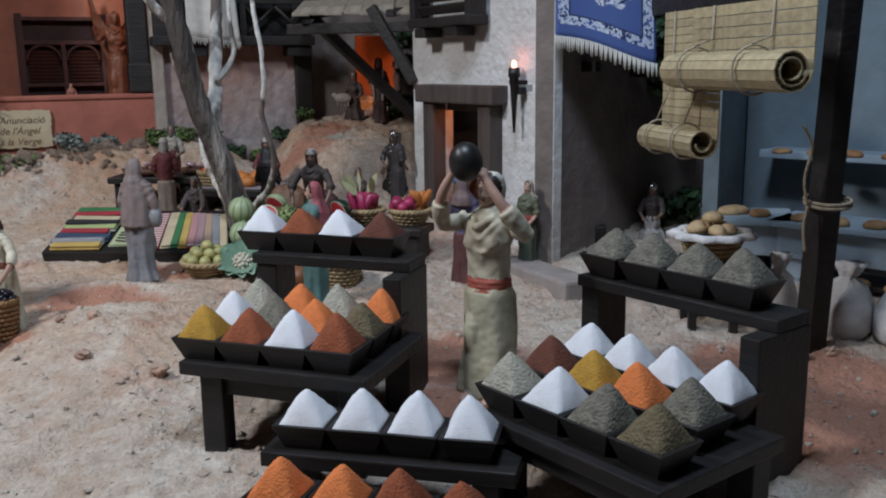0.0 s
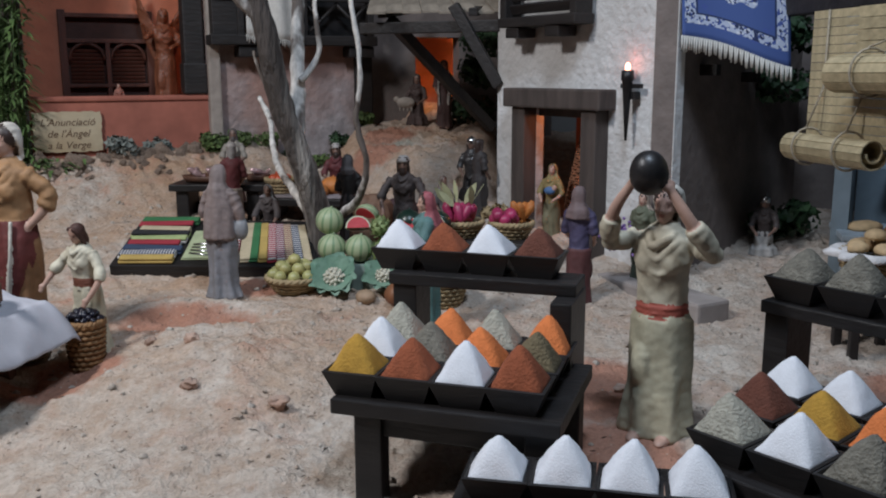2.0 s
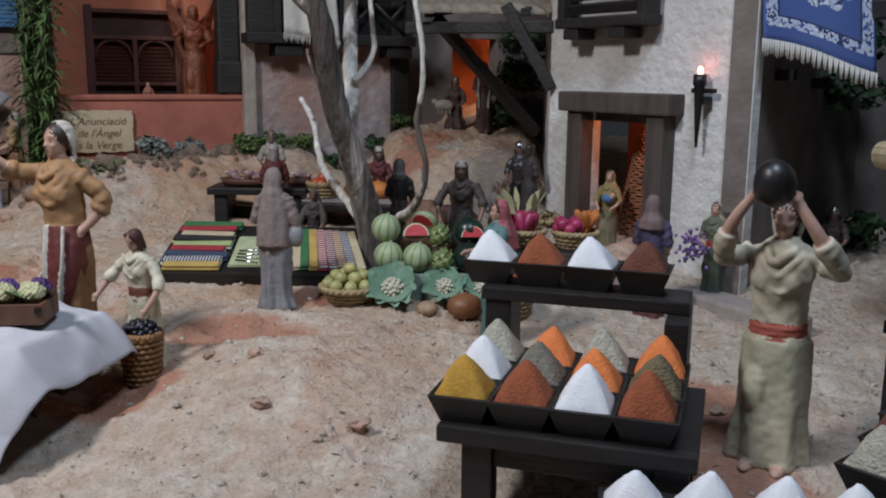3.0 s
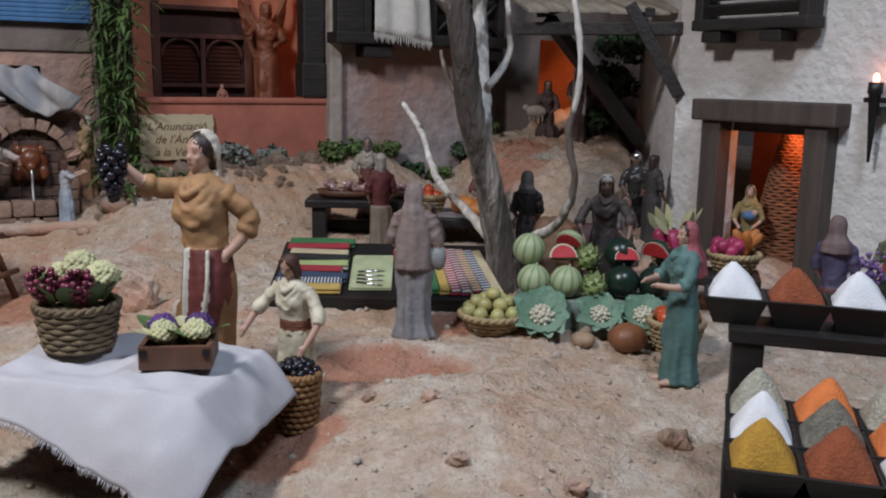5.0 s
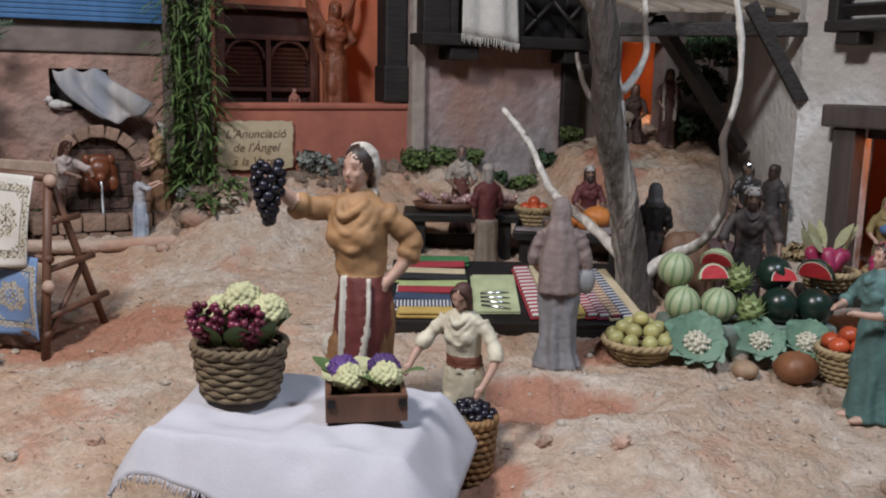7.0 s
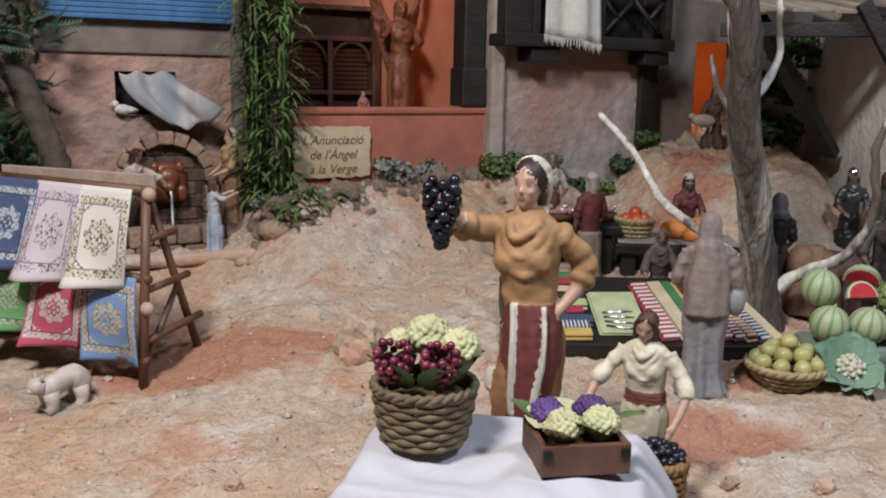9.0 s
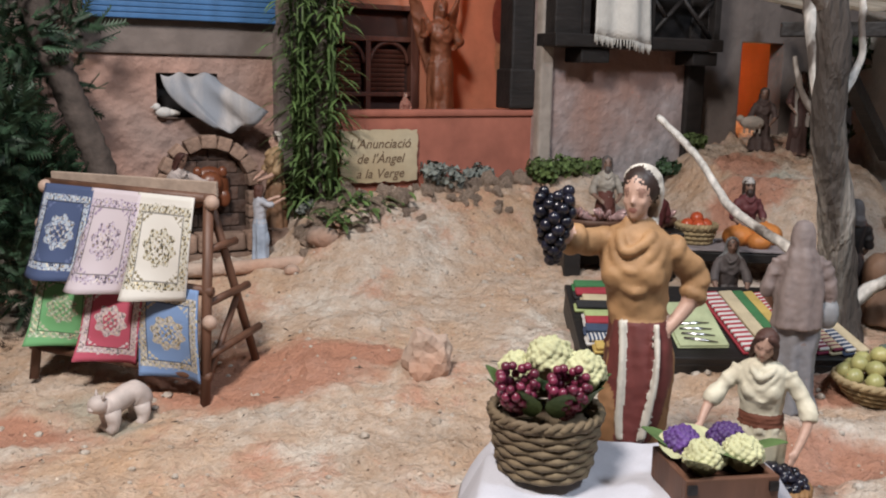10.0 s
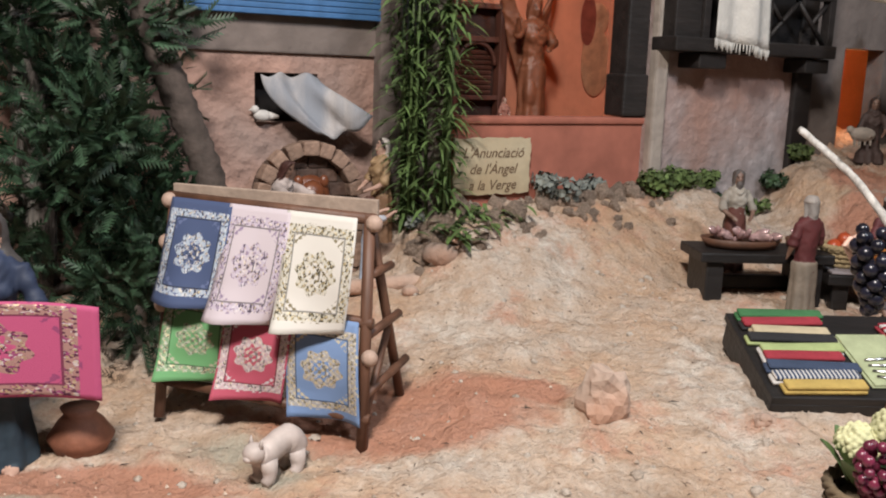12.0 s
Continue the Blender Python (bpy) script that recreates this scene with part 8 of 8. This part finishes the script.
def lance(seed, stems, n, ln, w, droop=0.5):
    """Long narrow leaves on upright stems."""
    rnd_ = random.Random(seed)
    V, F = [], []
    for base, top in stems:
        base, top = Vector(base), Vector(top)
        for _ in range(n):
            f = rnd_.random() ** 0.8
            p = base.lerp(top, f) + Vector((rnd_.gauss(0, 0.010), rnd_.gauss(0, 0.008), 0))
            a = rnd_.uniform(0, 2 * math.pi)
            out = Vector((math.cos(a), math.sin(a) - 0.35, rnd_.uniform(-0.1, 0.9))).normalized()
            side = out.cross(Vector((0, 0, 1))).normalized()
            L_, w_ = ln * rnd_.uniform(0.6, 1.25), w * rnd_.uniform(0.7, 1.2)
            i = len(V)
            for j in range(5):
                g = j / 4
                c = p + out * L_ * g + Vector((0, 0, -droop * L_ * g * g))
                ww = w_ * math.sin(math.pi * (0.12 + 0.86 * g))
                V += [tuple(c - side * ww), tuple(c + side * ww)]
            F += [(i + 2 * j, i + 2 * j + 1, i + 2 * j + 3, i + 2 * j + 2) for j in range(4)]
    return V, F


bam = empty_thing("climbing_plant", T(0, 0, 0), "tall leafy green bamboo-like plant against the house", "plant")
stems = []
rnd = random.Random(6)
for k in range(15):
    s = rnd.uniform(-0.045, -0.004)
    d = rnd.uniform(-0.028, -0.006) if s > -0.024 else rnd.uniform(0.0, 0.05)
    x, y = along(s, d)
    stems.append(((x, y, ground(x, y) + 0.0), (x + rnd.uniform(-0.02, 0.015), y + rnd.uniform(-0.015, 0.015), 0.60)))
V, F = lance(3, stems, 105, 0.034, 0.0021, 0.55)
raw("foliage", V, F, BAMBOOLEAF, bam)
for a, b in stems:
    bm = bmesh.new()
    tube(bm, [a, Vector(a).lerp(Vector(b), 0.5), b], [0.0022, 0.0018, 0.001], 0, 6)
    part("stem", bm, BAMBOOLEAF, bam)


def tuft(x, y, n, ln, w, label, mat, seed, spread=0.012):
    th = empty_thing("plant_tuft", T(0, 0, 0), label, "plant", "small plants")
    rnd_ = random.Random(seed)
    stems_ = [((x + rnd_.gauss(0, spread), y + rnd_.gauss(0, spread), ground(x, y) - 0.002), (x + rnd_.gauss(0, spread * 1.6), y + rnd_.gauss(0, spread), ground(x, y) + ln * 0.7)) for _ in range(5)]
    V_, F_ = lance(seed, stems_, n, ln, w, 0.5)
    raw("foliage", V_, F_, mat, th)


def shrub(x, y, r, label, mat, seed, z=None, n=260, leaf=0.006):
    """A low cushion of small leaves with an uneven outline."""
    th = empty_thing("shrub", T(0, 0, 0), label, "shrub", "small shrubs")
    rnd_ = random.Random(seed)
    V_, F_ = [], []
    z0 = ground(x, y) if z is None else z
    lumps = [(rnd_.uniform(-r, r) * 0.7, rnd_.uniform(-r, r) * 0.5, rnd_.uniform(0.2, 0.7) * r, rnd_.uniform(0.35, 0.6) * r) for _ in range(7)]
    for _ in range(n):
        lx, ly, lz, lr = rnd_.choice(lumps)
        d = Vector((rnd_.gauss(0, 1), rnd_.gauss(0, 1), rnd_.gauss(0.2, 1))).normalized()
        p = Vector((x + lx, y + ly, z0 + lz)) + d * lr * rnd_.uniform(0.6, 1.05)
        p.z = max(p.z, z0)
        side = d.orthogonal().normalized()
        side.rotate(Matrix.Rotation(rnd_.uniform(0, 6.28), 3, d))
        up = d.cross(side)
        s = leaf * rnd_.uniform(0.6, 1.3)
        i = len(V_)
        V_ += [tuple(p - side * s * 0.5), tuple(p + up * s * 0.8 + d * s * 0.3), tuple(p + side * s * 0.5), tuple(p - up * s * 0.8 + d * s * 0.3)]
        F_.append((i, i + 1, i + 2, i + 3))
    raw("foliage", V_, F_, mat, th)


for k, (s, d, n, ln, w) in enumerate(((0.035, -0.035, 6, 0.024, 0.0035), (-0.02, -0.06, 7, 0.028, 0.003), (0.005, -0.05, 5, 0.020, 0.003))):
    tuft(*along(s, d), n, ln, w, "tuft of bright green pointed leaves among stones", BAMBOOLEAF, 40 + k)
shrub(*along(0.150, -0.018), 0.030, "silvery grey-green shrub at the terrace wall", GREYLEAF, 1, n=330, leaf=0.008)
shrub(*along(0.205, -0.016), 0.022, "silvery grey-green shrub at the terrace wall", GREYLEAF, 2, n=220, leaf=0.008)
shrub(*along(0.300, -0.035), 0.030, "mossy yellow-green shrub by the grey house", SHRUB, 3, n=500)
shrub(*along(0.350, -0.030), 0.024, "mossy yellow-green shrub by the grey house", SHRUB, 4, n=380)
for k in range(5):
    shrub(*along(0.40 + 0.05 * k, -0.026), 0.022, "dark green shrub at the foot of the grey wall", IVY if k % 2 else SHRUB, 5 + k, n=320)
shrub(-0.12, 1.90, 0.045, "dark ivy behind the porch", IVY, 20, z=0.30, n=420, leaf=0.009)
shrub(-0.10, 1.93, 0.050, "dark ivy behind the porch", IVY, 21, z=0.37, n=460, leaf=0.009)
shrub(-0.10, 1.93, 0.050, "dark ivy behind the porch", IVY, 22, z=0.43, n=460, leaf=0.009)
shrub(0.345, 1.44, 0.050, "green leafy plant in the dark passage", IVY, 23, z=0.16, n=260, leaf=0.012)
shrub(0.335, 1.45, 0.050, "green leafy plant in the dark passage", IVY, 24, z=0.36, n=320, leaf=0.010)
shrub(0.335, 1.46, 0.050, "green leafy plant in the dark passage", IVY, 25, z=0.43, n=320, leaf=0.010)
shrub(-1.115, 1.58, 0.030, "dry dark green shrub beside the fountain", IVY, 26, n=240)
shrub(-0.075, 1.528, 0.020, "dry straw-yellow plant at the house corner", STRAW, 27, n=200, leaf=0.008)
shrub(-0.893, 1.600, 0.014, "grey-green succulent by the fountain", GREYLEAF, 28, n=140, leaf=0.007)

# crumbs and lumps of plaster on the sand
V, F = [], []
rnd = random.Random(77)
for k in range(900):
    x, y = rnd.uniform(-1.25, 0.55), rnd.uniform(0.60, 1.60)
    r = rnd.uniform(0.0016, 0.0042) * (1.5 if rnd.random() < 0.08 else 1)
    z = ground(x, y)
    i = len(V)
    n = 6
    for lev, (hh, ww) in enumerate(((-0.3, 1.0), (0.25, 1.05), (0.6, 0.6))):
        for j in range(n):
            a = 2 * math.pi * j / n + lev * 0.4
            q = r * ww * rnd.uniform(0.75, 1.2)
            V.append((x + q * math.cos(a), y + q * math.sin(a), z + r * hh * rnd.uniform(0.8, 1.2)))
    V.append((x, y, z + r * 0.75))
    for lev in range(2):
        for j in range(n):
            F.append((i + lev * n + j, i + lev * n + (j + 1) % n, i + (lev + 1) * n + (j + 1) % n, i + (lev + 1) * n + j))
    F += [(i + 2 * n + j, i + 2 * n + (j + 1) % n, i + 3 * n) for j in range(n)]
me = bpy.data.meshes.new("sand_crumbs")
me.from_pydata(V, [], F)
me.materials.append(SAND)
me.shade_smooth()
tagged(new("sand_crumbs", me), "small crumbs and lumps of sandy plaster", "crumbs", kind="stuff")

# ---- rubble of the bank, and grit ----
rnd = random.Random(31)
ROCKS = []
for k in range(4):
    bm = bmesh.new()
    bmesh.ops.create_icosphere(bm, subdivisions=2, radius=1.0)
    for v in bm.verts:
        q = v.co * 1.6 + Vector((k * 5.3, 0, 0))
        v.co *= 1 + 0.40 * noise.noise(q) + 0.15 * noise.noise(q * 3)
    ROCKS.append(mats(finish(bm), material("bank_stone", (0.54, 0.41, 0.32), 0.92, 0.3, 3, 0.8, 9, obrand=0.22, dist=0.06)))
bank = empty_thing("stone_bank", T(0, 0, 0), "bank of rounded reddish stones under the terrace wall", "stones", kind="structure")
for k in range(120):
    s, d = rnd.uniform(-0.07, 0.33), -abs(rnd.gauss(0.02, 0.035)) - 0.008
    x, y = along(s, d)
    r = rnd.uniform(0.005, 0.013) * (1 if d > -0.05 else 0.7)
    place_part("bank_stone", ROCKS[k % 4], bank, m=T(x, y, ground(x, y) + r * 0.25) @ pose(0, 0, 0, rnd.uniform(0, 360), rnd.uniform(0, 360), 0) @ Matrix.Diagonal((r, r * 0.85, r * 0.75, 1)))
V, F = [], []
for k in range(5200):
    x, y = rnd.uniform(-1.25, 0.55), rnd.uniform(0.60, 1.75)
    r = 0.0008 * (1 + 2.2 * rnd.random() ** 4)
    z = ground(x, y)
    i = len(V)
    pts = [(rnd.uniform(0.6, 1.2) * r, 0, 0), (0, rnd.uniform(0.6, 1.2) * r, 0), (-rnd.uniform(0.6, 1.2) * r, 0, 0), (0, -rnd.uniform(0.6, 1.2) * r, 0), (0, 0, r), (0, 0, -r)]
    V += [(x + a, y + b, z + c + r * 0.3) for a, b, c in pts]
    F += [(i, i + 1, i + 4), (i + 1, i + 2, i + 4), (i + 2, i + 3, i + 4), (i + 3, i, i + 4)]
me = bpy.data.meshes.new("grit")
me.from_pydata(V, [], F)
me.materials.append(TERRASTONE)
tagged(new("grit", me), "scattered sandy grit and small crumbs", "grit", kind="stuff")
V, F = [], []
for k in range(260):
    x, y = rnd.uniform(-1.25, 0.5), rnd.uniform(0.62, 1.5)
    a, l = rnd.uniform(0, 6.28), rnd.uniform(0.003, 0.011)
    z = ground(x, y) + 0.0012
    c, s = math.cos(a), math.sin(a)
    i = len(V)
    V += [(x, y, z), (x + l * c - 0.0005 * s, y + l * s + 0.0005 * c, z + 0.001), (x + l * c + 0.0005 * s, y + l * s - 0.0005 * c, z + 0.001), (x + 0.4 * l * c, y + 0.4 * l * s, z + 0.0015)]
    F += [(i, i + 1, i + 3), (i, i + 3, i + 2), (i, i + 2, i + 1)]
me = bpy.data.meshes.new("twig_litter")
me.from_pydata(V, [], F)
me.materials.append(DARKWOOD)
tagged(new("twig_litter", me), "thin dark twigs and straw bits on the sand", "litter", kind="stuff")
